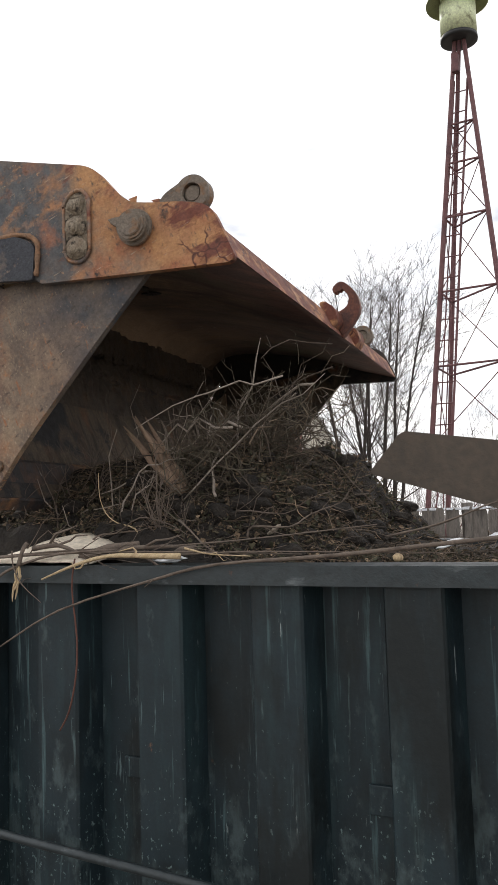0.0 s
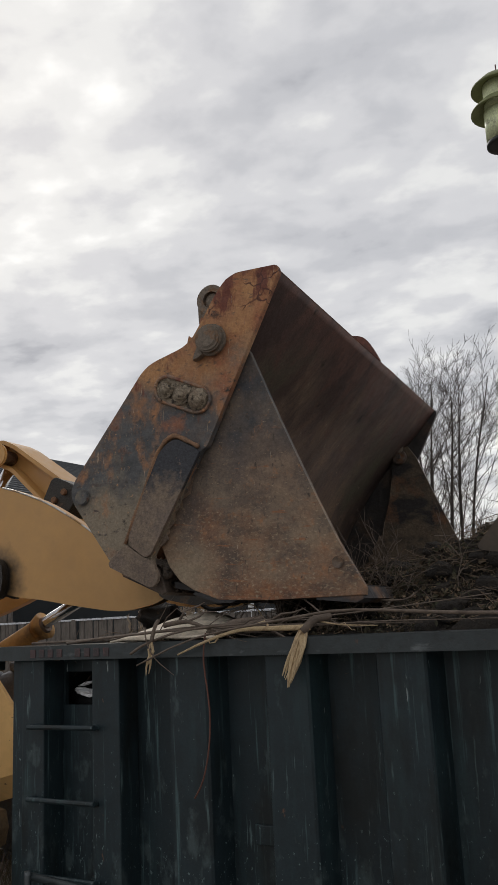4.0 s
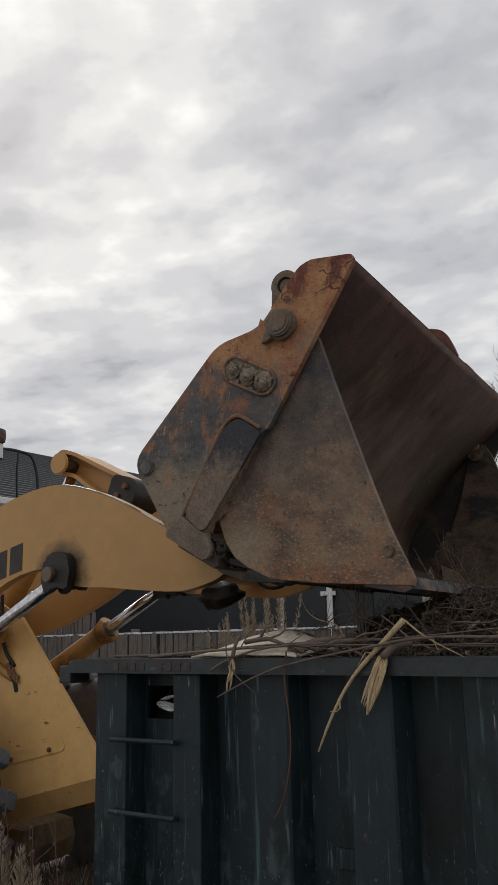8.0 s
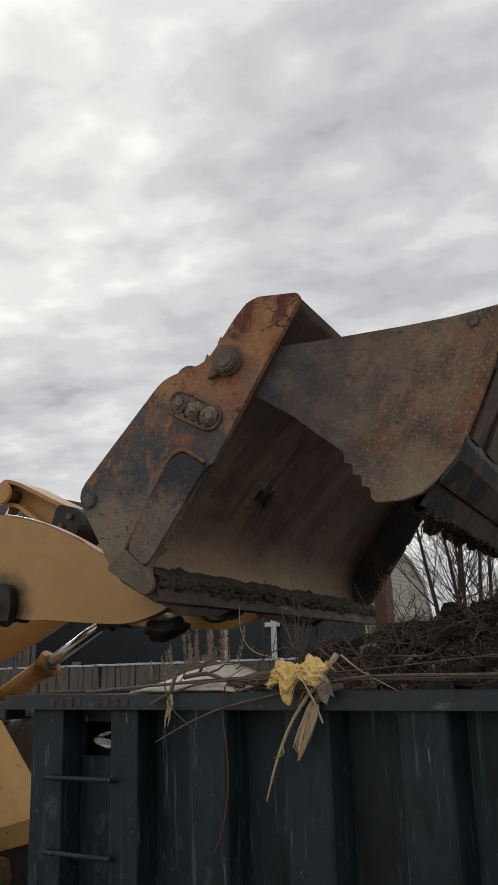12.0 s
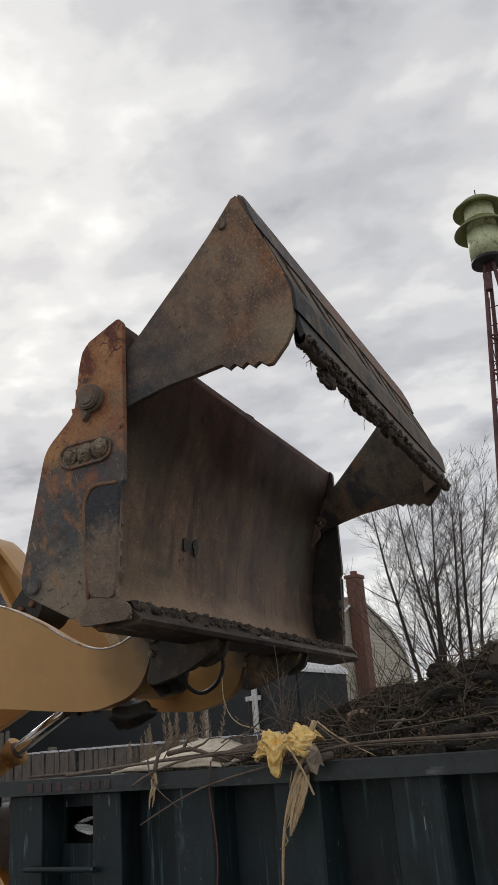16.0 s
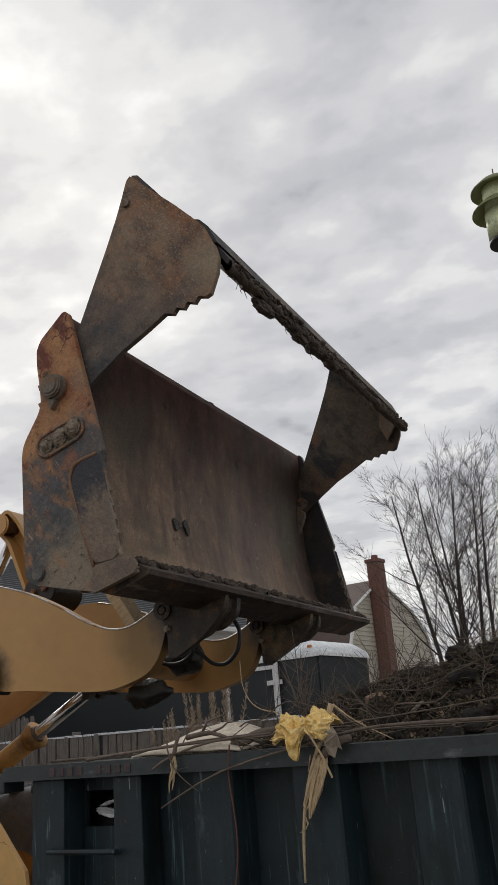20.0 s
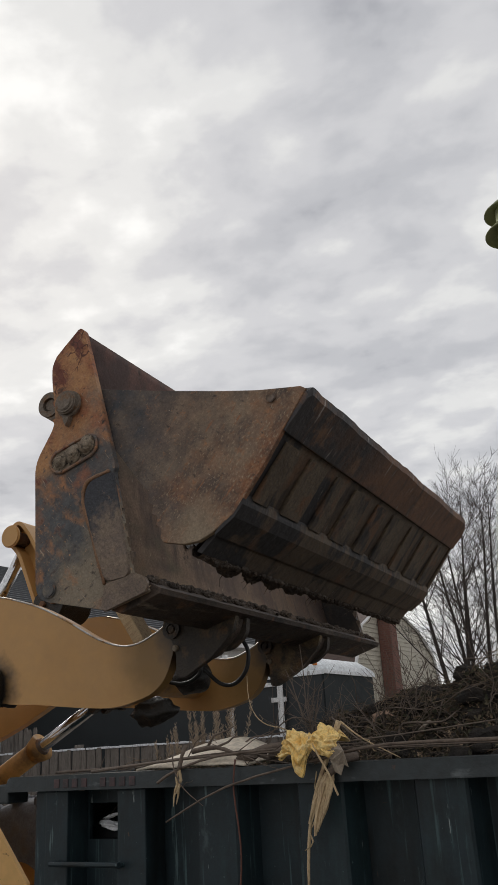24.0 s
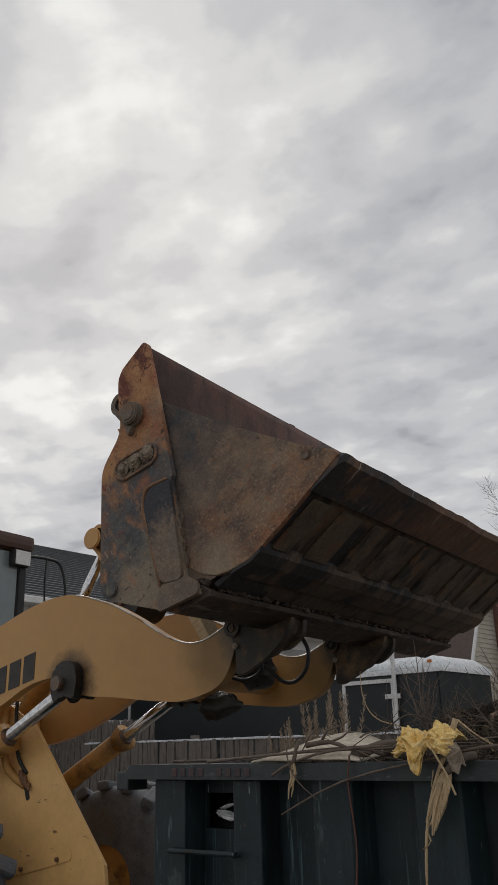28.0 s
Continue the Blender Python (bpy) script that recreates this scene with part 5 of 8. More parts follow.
        part("bolt_pad", bm, M_KNOB, bk, "weld-rimmed pad round the bolt heads")
        V, F = tubes([(smooth_line([(x, base + s * 0.008, z) for x, z in pocket + pocket[:1]], 2), [0.007 + 0.003 * ((q * 7) % 4) / 4 for q in range(2 * len(pocket) + 1)])], 5)
        raw("pad_bead", V, F, M_PLATE, bk, "lumpy weld bead", True)
        for i in range(3):
            x, z = -0.213 + i * 0.078, -0.190 - i * 0.028
            b = bmesh.new()
            boss(b, x, z, base + s * 0.006, base + s * 0.026, (0.038, 0.043, 0.048)[i], 0.010, 13)
            boss(b, x + 0.004, z - 0.003, base + s * 0.026, base + s * 0.036, 0.022, 0.007, 9)
            for v in b.verts:
                v.co += Vector((0.013 * noise.noise(v.co * 31), 0.009 * noise.noise(v.co * 23 + Vector((5, 0, 0))), 0.013 * noise.noise(v.co * 27 + Vector((0, 9, 0)))))
            part("bolt_head", b, M_KNOB, bk, "mud-caked bolt head", True)
    # lip along the bottom, and the back's beams
    lip = [(-0.40, -0.885), (-0.245, -0.935), (-0.205, -1.030), (-0.225, -1.042), (-0.42, -0.968), (-0.45, -0.92)]
    part("bottom_lip", prism(bmesh.new(), lip, 0.033, WIDE - 0.033, 0.004), M_LIP, bk, "scraped dark steel bottom lip")
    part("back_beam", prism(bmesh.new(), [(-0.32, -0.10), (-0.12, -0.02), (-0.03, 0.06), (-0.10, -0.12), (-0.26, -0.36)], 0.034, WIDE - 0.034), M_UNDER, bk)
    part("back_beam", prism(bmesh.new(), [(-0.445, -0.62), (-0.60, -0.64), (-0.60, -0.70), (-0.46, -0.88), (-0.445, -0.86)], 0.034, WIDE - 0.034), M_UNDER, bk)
    part("top_beam", prism(bmesh.new(), [(0.276, 0.290), (0.15, 0.283), (0.06, 0.17), (0.10, 0.085), (0.252, 0.275)], 0.034, WIDE - 0.034, 0.003), M_PLATE, bk, "rust-orange box edge along the top")
    for o in ARMS:
        far_lug = [(-0.462, -0.66), (-0.60, -0.68), (-0.70, -0.75), (-0.745, -0.85), (-0.70, -0.96), (-0.56, -0.99), (-0.42, -1.090), (-0.31, -1.090), (-0.25, -1.03), (-0.36, -0.985), (-0.448, -0.93)]
        near_lug = [(-0.462, -0.66), (-0.555, -0.74), (-0.60, -0.85), (-0.62, -0.93), (-0.70, -1.03), (-0.66, -1.06), (-0.49, -1.090), (-0.32, -1.078), (-0.25, -1.03), (-0.36, -0.985), (-0.448, -0.93)]
        for d, shape in ((-0.06, near_lug), (0.06, far_lug)):
            part("arm_lug", prism(bmesh.new(), rounded(shape, [0.02, 0.03, 0.04, 0.04, 0.03, 0.03, 0.04, 0.03, 0.01, 0.01, 0.01]), o + d - 0.02, o + d + 0.02, 0.006), M_LUG, bk, "greasy black hinge lug")
        fill = rounded([(-0.458, -0.70), (-0.515, -0.78), (-0.545, -0.93), (-0.62, -1.02), (-0.48, -1.072), (-0.33, -1.062), (-0.265, -1.025), (-0.36, -0.985), (-0.448, -0.93)], [0.015] * 9)
        part("grease_cake", prism(bmesh.new(), fill, o - 0.039, o + 0.039, 0.006), M_MUD, bk, "cake of grease and soil between the lugs")
        part("arm_pin", boss(bmesh.new(), TIP[0], TIP[1], o - 0.03, o + 0.095, 0.030), M_LUG, bk)
        b = bmesh.new()
        ring(b, (-0.564, o - 0.088, -0.826), 0.050, 0.026, 0.016, 22)
        boss(b, -0.564, -0.826, o - 0.098, o - 0.081, 0.021, 0.004, 12)
        part("pin_cap", b, M_LUG, bk, "greasy ring round the arm pin")
        for x, z in ((-0.485, -0.80), (-0.606, -0.916)):
            part("pin_bolt", boss(bmesh.new(), x, z, o - 0.098, o - 0.080, 0.018, 0.003, 6), M_KNOB, bk, "rusty pin bolt")
    for o in (1.36, 1.54):
        lug = rounded([(-0.30, -0.20), (-0.58, -0.36), (-0.60, -0.50), (-0.38, -0.62)], [0.02, 0.06, 0.06, 0.02])
        part("tilt_lug", prism(bmesh.new(), lug, o - 0.018, o + 0.018, 0.004), M_GREASE, bk)
    # clam cylinders' eyes and the lifting loop on the back of the top edge
    hook = rounded([(0.285, 0.285), (0.245, 0.36), (0.195, 0.436), (0.10, 0.452), (0.015, 0.415), (-0.002, 0.372), (0.035, 0.338), (0.058, 0.352), (0.040, 0.378), (0.055, 0.398), (0.105, 0.408), (0.142, 0.382), (0.150, 0.335), (0.14, 0.28)],
                   [0.01, 0.03, 0.05, 0.05, 0.04, 0.03, 0.008, 0.008, 0.012, 0.015, 0.02, 0.03, 0.03, 0.01])
    part("lifting_hook", prism(bmesh.new(), hook, 1.485, 1.53, 0.012), M_HOOK, bk, "curved dark red lifting hook")
    for y0, y1, x0 in ((1.36, 1.484, 0.16), (1.78, 1.90, 0.19)):
        b = prism(bmesh.new(), rounded([(x0 + 0.085, 0.282), (x0 + 0.06, 0.325), (x0, 0.335), (x0 - 0.06, 0.30), (x0 - 0.06, 0.27)], [0.01, 0.02, 0.02, 0.02, 0.01]), y0, y1, 0.008)
        part("hook_base", b, M_PLATE, bk, "rusty welded bracket on the top edge")
    # torn flakes of old paint and steel along the top of the side plate
    for x, z, h, lean in ((-0.112, 0.02, 0.022, -0.5), (-0.058, 0.10, 0.018, -0.4)):
        b = prism(bmesh.new(), [(x - 0.018, z - 0.012), (x + lean * h, z + h), (x + lean * h + 0.004, z + h * 0.8), (x + 0.02, z + 0.004)], 0.010, 0.018)
        part("torn_flake", b, M_PLATE, bk)
    for y, w, h in ((0.96, 0.030, 0.040), (1.0, 0.020, 0.018), (1.07, 0.028, 0.050)):
        b = bmesh.new()
        vs = [b.verts.new((-0.277 + 0.003 + 0.56 * h * math.sin(a) * q * 0.7 + 0.004, y + w * math.cos(a) * q, -0.428 + 0.83 * h * math.sin(a) * q)) for a, q in ((math.tau * k / 14, 1 + 0.45 * noise.noise((math.cos(math.tau * k / 14) * 2, math.sin(math.tau * k / 14) * 2, y * 9))) for k in range(14))]
        b.faces.new(vs)
        top_face = bmesh.ops.extrude_face_region(b, geom=b.faces[:])
        bmesh.ops.translate(b, verts=[v for v in top_face["geom"] if isinstance(v, bmesh.types.BMVert)], vec=(0.006, 0, -0.004))
        part("tar_smudge", b, M_GREASE, bk, "black tar smudge")
    loop = [(-0.755, -0.83), (-0.72, -0.93), (-0.693, -1.048), (-0.63, -1.108), (-0.535, -1.104), (-0.462, -1.044), (-0.443, -0.973), (-0.438, -0.88)]
    V, F = tubes([(smooth_line([(x, 1.2, z) for x, z in loop], 5), [0.0115] * 36)], 8)
    raw("hydraulic_hose", V, F, M_HOSE, bk, "black rubber hose loop", True)
    loop = [(-0.60, -0.93), (-0.652, -0.947), (-0.693, -0.983), (-0.758, -0.979), (-0.822, -0.942), (-0.875, -0.875)]
    V, F = tubes([(smooth_line([(x, 1.05, z) for x, z in loop], 5), [0.0115] * 26)], 8)
    raw("hydraulic_hose", V, F, M_HOSE, bk, "black rubber hose loop", True)
    V, F = mud_band([(-0.418, -0.845), (-0.400, -0.882), (-0.33, -0.910), (-0.250, -0.930), (-0.234, -0.962), (-0.218, -0.998)], 0.035, WIDE - 0.035, 0.012, 31.0)
    crumbs(bk, [(-0.412, -0.83), (-0.402, -0.872), (-0.34, -0.903), (-0.245, -0.928), (-0.228, -0.968)], 0.05, WIDE - 0.05, 900, 81)
    tagged(raw("mud_crust", V, F, M_MUD, bk, "dried mud caked along the bottom lip", True), kind="stuff")
    return bk


def ring(bm, c, r, hole, wide, n=20):
    """A ring around an axis along y."""
    rows = []
    for rr, y in ((r, -wide / 2), (r, wide / 2), (hole, wide / 2), (hole, -wide / 2)):
        rows.append([bm.verts.new((c[0] + rr * math.cos(math.tau * i / n), c[1] + y, c[2] + rr * math.sin(math.tau * i / n))) for i in range(n)])
    for k in range(4):
        a, b = rows[k], rows[(k + 1) % 4]
        for i in range(n):
            bm.faces.new((a[i], a[(i + 1) % n], b[(i + 1) % n], b[i]))


def mud_band(line, y0, y1, thick, seed, nx=300, swell=0.0):
    """A lumpy crust of dried mud along y, over the outline line in x and z; thickness dies out at its ragged edges."""
    P2 = [Vector(p).to_2d() for p in smooth_line([(x, z, 0) for x, z in line], 3)]
    k = len(P2)
    V, F = [], []
    for i in range(nx + 1):
        y = y0 + (y1 - y0) * i / nx
        ragged = 0.35 * noise.noise((y * 5, seed, 0)) + 0.25 * noise.noise((y * 17, seed, 3))
        for j, p in enumerate(P2):
            d = (P2[min(j + 1, k - 1)] - P2[max(j - 1, 0)]).normalized()
            n = Vector((-d.y, d.x))
            s = j / (k - 1)
            body = min(1.0, max(0.0, (s - 0.12 - ragged * 0.5) * 5)) * min(1.0, max(0.0, (1 - s + 0.28 * noise.noise((y * 7, seed, 8)) + 0.2 * noise.noise((y * 23, seed, 6)) - 0.12) * 7))
            h = thick * (1 + swell * math.exp(-((y - 1.2) / 0.28) ** 2)) * body * (0.55 + 0.9 * noise.noise((y * 11, s * 4, seed)) + 0.6 * noise.noise((y * 33, s * 11, seed + 5)) + 0.45 * noise.noise((y * 90, s * 25, seed + 9))) + 0.011 * body - 0.003
            V.append((p.x + n.x * h, y, p.y + n.y * h))
    for i in range(nx):
        for j in range(k - 1):
            a = i * k + j
            F.append((a, a + 1, a + k + 1, a + k))
    return V, F


def crumbs(parent, line, y0, y1, n, seed):
    """Crumbled soil stuck along an outline in x and z: lumps of all sizes with a ragged upper edge."""
    rnd = random.Random(seed)
    b = bmesh.new()
    bmesh.ops.create_icosphere(b, subdivisions=2, radius=1.0)
    unit, faces = [v.co.copy() for v in b.verts], [tuple(v.index for v in f.verts) for f in b.faces]
    b.free()
    V, F = [], []
    P2 = smooth_line([(x, z, 0) for x, z in line], 4)
    for i in range(n):
        y = rnd.uniform(y0, y1)
        high = 0.5 + 0.5 * noise.noise((y * 3.1, seed, 0)) + 0.35 * noise.noise((y * 11, seed, 5))
        f = 1 - rnd.random() ** 1.2 * min(1.0, max(0.25, high))
        p = P2[min(len(P2) - 1, int(f * len(P2)))]
        r = rnd.choice((0.003, 0.004, 0.005, 0.006, 0.008, 0.010, 0.015))
        off, k = Vector((rnd.random() * 60, rnd.random() * 60, 0)), len(V)
        sq = Vector((rnd.uniform(0.7, 1.2), rnd.uniform(0.8, 1.8), rnd.uniform(0.6, 1.1)))
        c = Vector((p.x + rnd.uniform(0, 0.008), y, p.y + rnd.uniform(-0.006, 0.006)))
        V += [c + Vector((u.x * sq.x, u.y * sq.y, u.z * sq.z)) * r * (1 + 0.8 * noise.noise(u * 1.9 + off) + 0.3 * noise.noise(u * 4.7 + off)) for u in unit]
        F += [tuple(k + q for q in f2) for f2 in faces]
    tagged(raw("soil_crust", V, F, M_MUD, parent, "crumbled soil stuck to the steel", True), kind="stuff")


def make_clam(loader):
    def rel(pts):
        return [(x - HINGE.x, z - HINGE.z) for x, z in pts]

    floor = rel([(0.62, -0.992), (0.44, -0.998), (0.20, -1.008), (-0.08, -1.0), (-0.195, -0.985), (-0.19, -1.012), (-0.10, -1.024), (0.03, -1.055), (0.11, -1.052), (0.125, -1.040), (0.43, -1.034), (0.435, -1.045), (0.62, -1.04)])
    cl = part("bucket_jaw", prism(bmesh.new(), floor, 0.075, WIDE - 0.075, 0.003), M_FLOOR, loader, "dark worn floor of the opening jaw")
    side = [(-0.02, -0.02), (0.03, 0.03), (0.09, 0.03), (0.15, -0.05), (0.285, -0.345), (0.445, -0.672), (0.525, -0.825), (0.634, -1.0), (0.636, -1.03), (0.26, -1.053), (0.03, -1.058), (-0.085, -1.02),
            (-0.15, -0.985), (-0.20, -0.93), (-0.248, -0.835), (-0.238, -0.808), (-0.198, -0.79), (-0.212, -0.755), (-0.168, -0.738), (-0.182, -0.702), (-0.140, -0.685), (-0.153, -0.650), (-0.108, -0.63),
            (-0.085, -0.50), (-0.05, -0.36), (-0.03, -0.2)]
    for k, (y0, y1) in enumerate(((0.045, 0.075), (WIDE - 0.075, WIDE - 0.045))):
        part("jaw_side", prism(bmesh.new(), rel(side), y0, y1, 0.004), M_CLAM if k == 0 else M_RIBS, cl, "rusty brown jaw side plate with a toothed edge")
        s, base = (-1, 0.045) if k == 0 else (1, WIDE - 0.045)
        part("jaw_bolt", boss(bmesh.new(), 0.528 - HINGE.x, -0.91 - HINGE.z, base + s * 0.001, base + s * 0.012, 0.022, 0.003), M_EDGE, cl)
        inner = (0.076, 0.115) if k == 0 else (WIDE - 0.115, WIDE - 0.076)
        part("pivot_boss", boss(bmesh.new(), 0, 0, *inner, 0.05, 0.006), M_EDGE, cl)
        part("pivot_bolt", boss(bmesh.new(), 0, 0, *((0.1155, 0.13) if k == 0 else (WIDE - 0.13, WIDE - 0.1155)), 0.018, 0.003), M_CHROME, cl)
        gus = rel([(-0.12, -0.998), (0.08, -1.005), (-0.04, -0.88), (-0.16, -0.84)])
        part("corner_gusset", prism(bmesh.new(), gus, *((0.076, 0.10) if k == 0 else (WIDE - 0.10, WIDE - 0.076))), M_CLAM, cl)
    # the cutting edge: a bevelled plate with rounded front corners and a worn front
    bm, cols, n = bmesh.new(), [], 110
    for i in range(n + 1):
        f = i / n
        y = 0.050 + (WIDE - 0.10) * f
        near = min(y - 0.050, WIDE - 0.050 - y)
        round_r = 0.03 if y < 1.0 else 0.09
        back = round_r * (1 - math.sqrt(max(0.0, 1 - (1 - min(1.0, near / round_r)) ** 2)))
        front = 0.658 - back + (0.006 * noise.noise((y * 3.1, 0, 4)) + 0.004 * noise.noise((y * 13, 0, 9)) if near > 0.05 else 0)
        cols.append([bm.verts.new((x - HINGE.x, y, z - HINGE.z)) for x, z in ((front, -1.040), (front - 0.026, -0.998), (0.455, -0.990), (0.438, -0.999), (0.438, -1.050), (front - 0.03, -1.058))])
    for a, b in zip(cols, cols[1:]):
        for k in range(6):
            bm.faces.new((a[k], a[(k + 1) % 6], b[(k + 1) % 6], b[k]))
    bm.faces.new(cols[0]), bm.faces.new(cols[-1][::-1])
    part("cutting_edge", bm, M_CUT, cl, "scraped rusty steel cutting edge")
    for i, (y, w) in enumerate(((0.20, 0.07), (0.50, 0.10), (0.80, 0.07), (1.10, 0.11), (1.42, 0.08), (1.72, 0.10), (2.04, 0.07), (2.36, 0.10), (2.66, 0.07))):
        q = rel([(0.115, -1.040), (0.404, -1.036), (0.404, -1.046), (0.115, -1.060)])
        part("floor_rib", prism(bmesh.new(), q, y - w, y + w, 0.004), M_RIBS, cl, "mud-stained floor rib")
    part("heel_plate", prism(bmesh.new(), rel([(0.118, -1.050), (0.085, -1.068), (0.02, -1.068), (-0.09, -1.036), (-0.08, -1.028)]), 0.046, WIDE - 0.046), M_FLOOR, cl, "dark worn heel plate")
    for s in (0, 1):
        y0 = 0.085 if s == 0 else WIDE - 0.135
        eye = bmesh.new()
        ring(eye, (-0.060 - HINGE.x, y0 + 0.025, 0.220 - HINGE.z), 0.067, 0.037, 0.055, 28)
        prism(eye, rounded(rel([(-0.126, 0.215), (-0.118, 0.12), (-0.05, -0.02), (0.06, -0.02), (0.07, 0.14), (0.010, 0.205), (-0.056, 0.172)]), [0.02] * 7), y0 + 0.005, y0 + 0.045, 0.004)
        boss(eye, -0.060 - HINGE.x, 0.220 - HINGE.z, y0 + 0.008, y0 + 0.042, 0.034, 0.006)
        part("cylinder_eye", eye, M_PIN, cl, "rusty ring eye of the jaw cylinder")
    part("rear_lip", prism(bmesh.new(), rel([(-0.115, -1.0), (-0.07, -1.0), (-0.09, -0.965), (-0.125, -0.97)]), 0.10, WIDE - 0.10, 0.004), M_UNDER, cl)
    # soil stuck on the jaw floor
    rnd = random.Random(35)
    V, F = mud_band([(x, z) for x, z in rel([(-0.19, -1.018), (-0.215, -1.0), (-0.20, -0.975), (-0.12, -0.985), (-0.02, -0.997), (0.10, -1.0)])], 0.08, WIDE - 0.08, 0.018, 35.0, swell=1.1)
    crumbs(cl, rel([(0.02, -0.995), (-0.10, -0.985), (-0.195, -0.978), (-0.215, -1.0), (-0.20, -1.02)]), 0.10, WIDE - 0.10, 700, 82)
    tagged(raw("mud_crust", V, F, M_MUD, cl, "clods of soil caked in the jaw", True), kind="stuff")
    for k, (x, y, z, wide, tall) in enumerate(((-0.220, 0.48, -0.945, 0.10, 0.028), (-0.215, 0.90, -0.958, 0.085, 0.027), (-0.21, 0.66, -0.972, 0.09, 0.020), (-0.21, 1.12, -0.972, 0.08, 0.019))):
        b = bmesh.new()
        bmesh.ops.create_icosphere(b, subdivisions=4, radius=1.0)
        for v in b.verts:
            d = v.co.copy()
            q = 1 + 0.35 * noise.noise(d * 1.8 + Vector((k * 7, 3, 1))) + 0.22 * noise.noise(d * 4.5 + Vector((k * 5, 0, 2))) + 0.10 * noise.noise(d * 11 + Vector((k, 4, 0)))
            v.co = Vector((x - HINGE.x + d.x * 0.05 * q, y + d.y * wide * q, z - HINGE.z + d.z * tall * q))
        part("stuck_clod", b, M_MUD, cl, "dark clod of soil stuck to the jaw edge", True)
    lines = []
    for i in range(40):
        y = rnd.uniform(0.2, WIDE - 0.2)
        p = Vector((-0.20 - HINGE.x, y, -0.99 - HINGE.z))
        lines.append((bend(p, p + Vector((rnd.uniform(-0.12, 0.02), rnd.gauss(0, 0.05), rnd.uniform(-0.02, 0.08))), (0, 0, 0.01), 4, rnd, 0.006), [0.003, 0.0025, 0.002, 0.001]))
    V, F = tubes(lines, 4)
    tagged(raw("root_strands", V, F, M_TWIG, cl, "hanging root strands"), kind="stuff")
    return cl


def make_boom(loader):
    arm = [(-0.28, 0.15), (0.0, 0.27), (0.4, 0.34), (0.77, 0.405), (1.1, 0.48), (1.34, 0.505), (1.55, 0.485), (1.83, 0.375), (2.05, 0.245), (2.25, 0.105), (2.40, 0.035), (2.52, 0.025), (2.64, 0.06),
           (2.715, 0.085), (2.745, 0.01), (2.725, -0.073), (2.668, -0.178), (2.59, -0.238), (2.48, -0.265), (2.32, -0.275), (2.08, -0.235), (1.82, -0.18), (1.64, -0.15), (1.50, -0.10), (1.38, -0.01), (1.16, 0.005), (0.79, -0.125),
           (0.4, -0.23), (0.0, -0.26), (-0.28, -0.15)]
    arm = [tuple(p)[:2] for p in smooth_line([(x, z, 0) for x, z in arm], 3)]
    bm = bmesh.new()
    rod(bm, (2.2, ARMS[0] + 0.036, -0.07), (2.2, ARMS[1] - 0.036, -0.07), 0.11, n=24)
    boom = part("lift_boom", bm, M_YELD, loader, "yellow cross tube of the lift arms")
    for k, o in enumerate(ARMS):
        part("lift_arm", prism(bmesh.new(), arm, o - 0.035, o + 0.035, 0.008), M_ARM, boom, "mustard-yellow curved lift arm plate")
        # the flame-cut top edge: a pale bare-steel strip that paints in its highlight
        line = [(x, o - 0.0335, z - 0.002) for x, z in arm[18:40]]
        V, F = tubes([(line, [0.0055] * len(line))], 5)
        raw("scraped_edge", V, F, M_BARE, boom, "bare steel edge with its highlight painted in", True)
        # clevis and grease round the lift cylinder's eye
        bm = bmesh.new()
        for d in (-0.075, 0.075):
            prism(bm, rounded([(1.41, 0.05), (1.50, 0.085), (1.585, 0.05), (1.60, -0.05), (1.57, -0.16), (1.47, -0.12), (1.40, -0.165), (1.37, -0.06)], [0.03, 0.05, 0.04, 0.03, 0.02, 0.02, 0.03, 0.04]), o + d - 0.018 if d < 0 else o + 0.037, o - 0.037 if d < 0 else o + d + 0.018, 0.01)
        part("cylinder_bracket", bm, M_GREASE, boom, "grease-black cylinder bracket")
        bm = bmesh.new()
        boss(bm, LIFT_EYE[0] - 0.03, LIFT_EYE[1] + 0.0, o - 0.125, o + 0.125, 0.045)
        part("cylinder_pin", bm, M_EDGE, boom)
        part("tip_boss", boss(bmesh.new(), REACH, 0, o - 0.033, o + 0.034, 0.06), M_GREASE, boom)
    # decal on the arm: letters that belong to a maker's name, drawn as plain bars
    for i in range(4):
        x = 0.66 + 0.135 * i
        z = -0.035 + 0.155 * (x - 0.79) * 1.0
        q = [(x, z), (x + 0.105, z + 0.016), (x + 0.122, z + 0.185), (x + 0.017, z + 0.169)]
        part("decal_bar", prism(bmesh.new(), q, ARMS[0] - 0.0385, ARMS[0] - 0.0355), M_LETTER, boom, "black decal bar")
    for pts in ([(2.36, 1.16, -0.10), (2.462, 1.2, -0.122), (2.56, 1.2, -0.145), (2.64, 1.2, -0.125), (2.69, 1.2, -0.07), (2.74, 1.2, 0.02)],):
        V, F = tubes([(smooth_line(pts, 5), [0.0115] * (5 * (len(pts) - 1) + 1))], 8)
        raw("hydraulic_hose", V, F, M_HOSE, boom, "black rubber hose", True)
        part("hose_collar", rod(bmesh.new(), Vector(pts[0]) - Vector((0.03, 0, 0)), Vector(pts[0]) + Vector((0.04, 0.004, -0.01)), 0.021, n=8), M_EDGE, boom, "rusty hose collar")
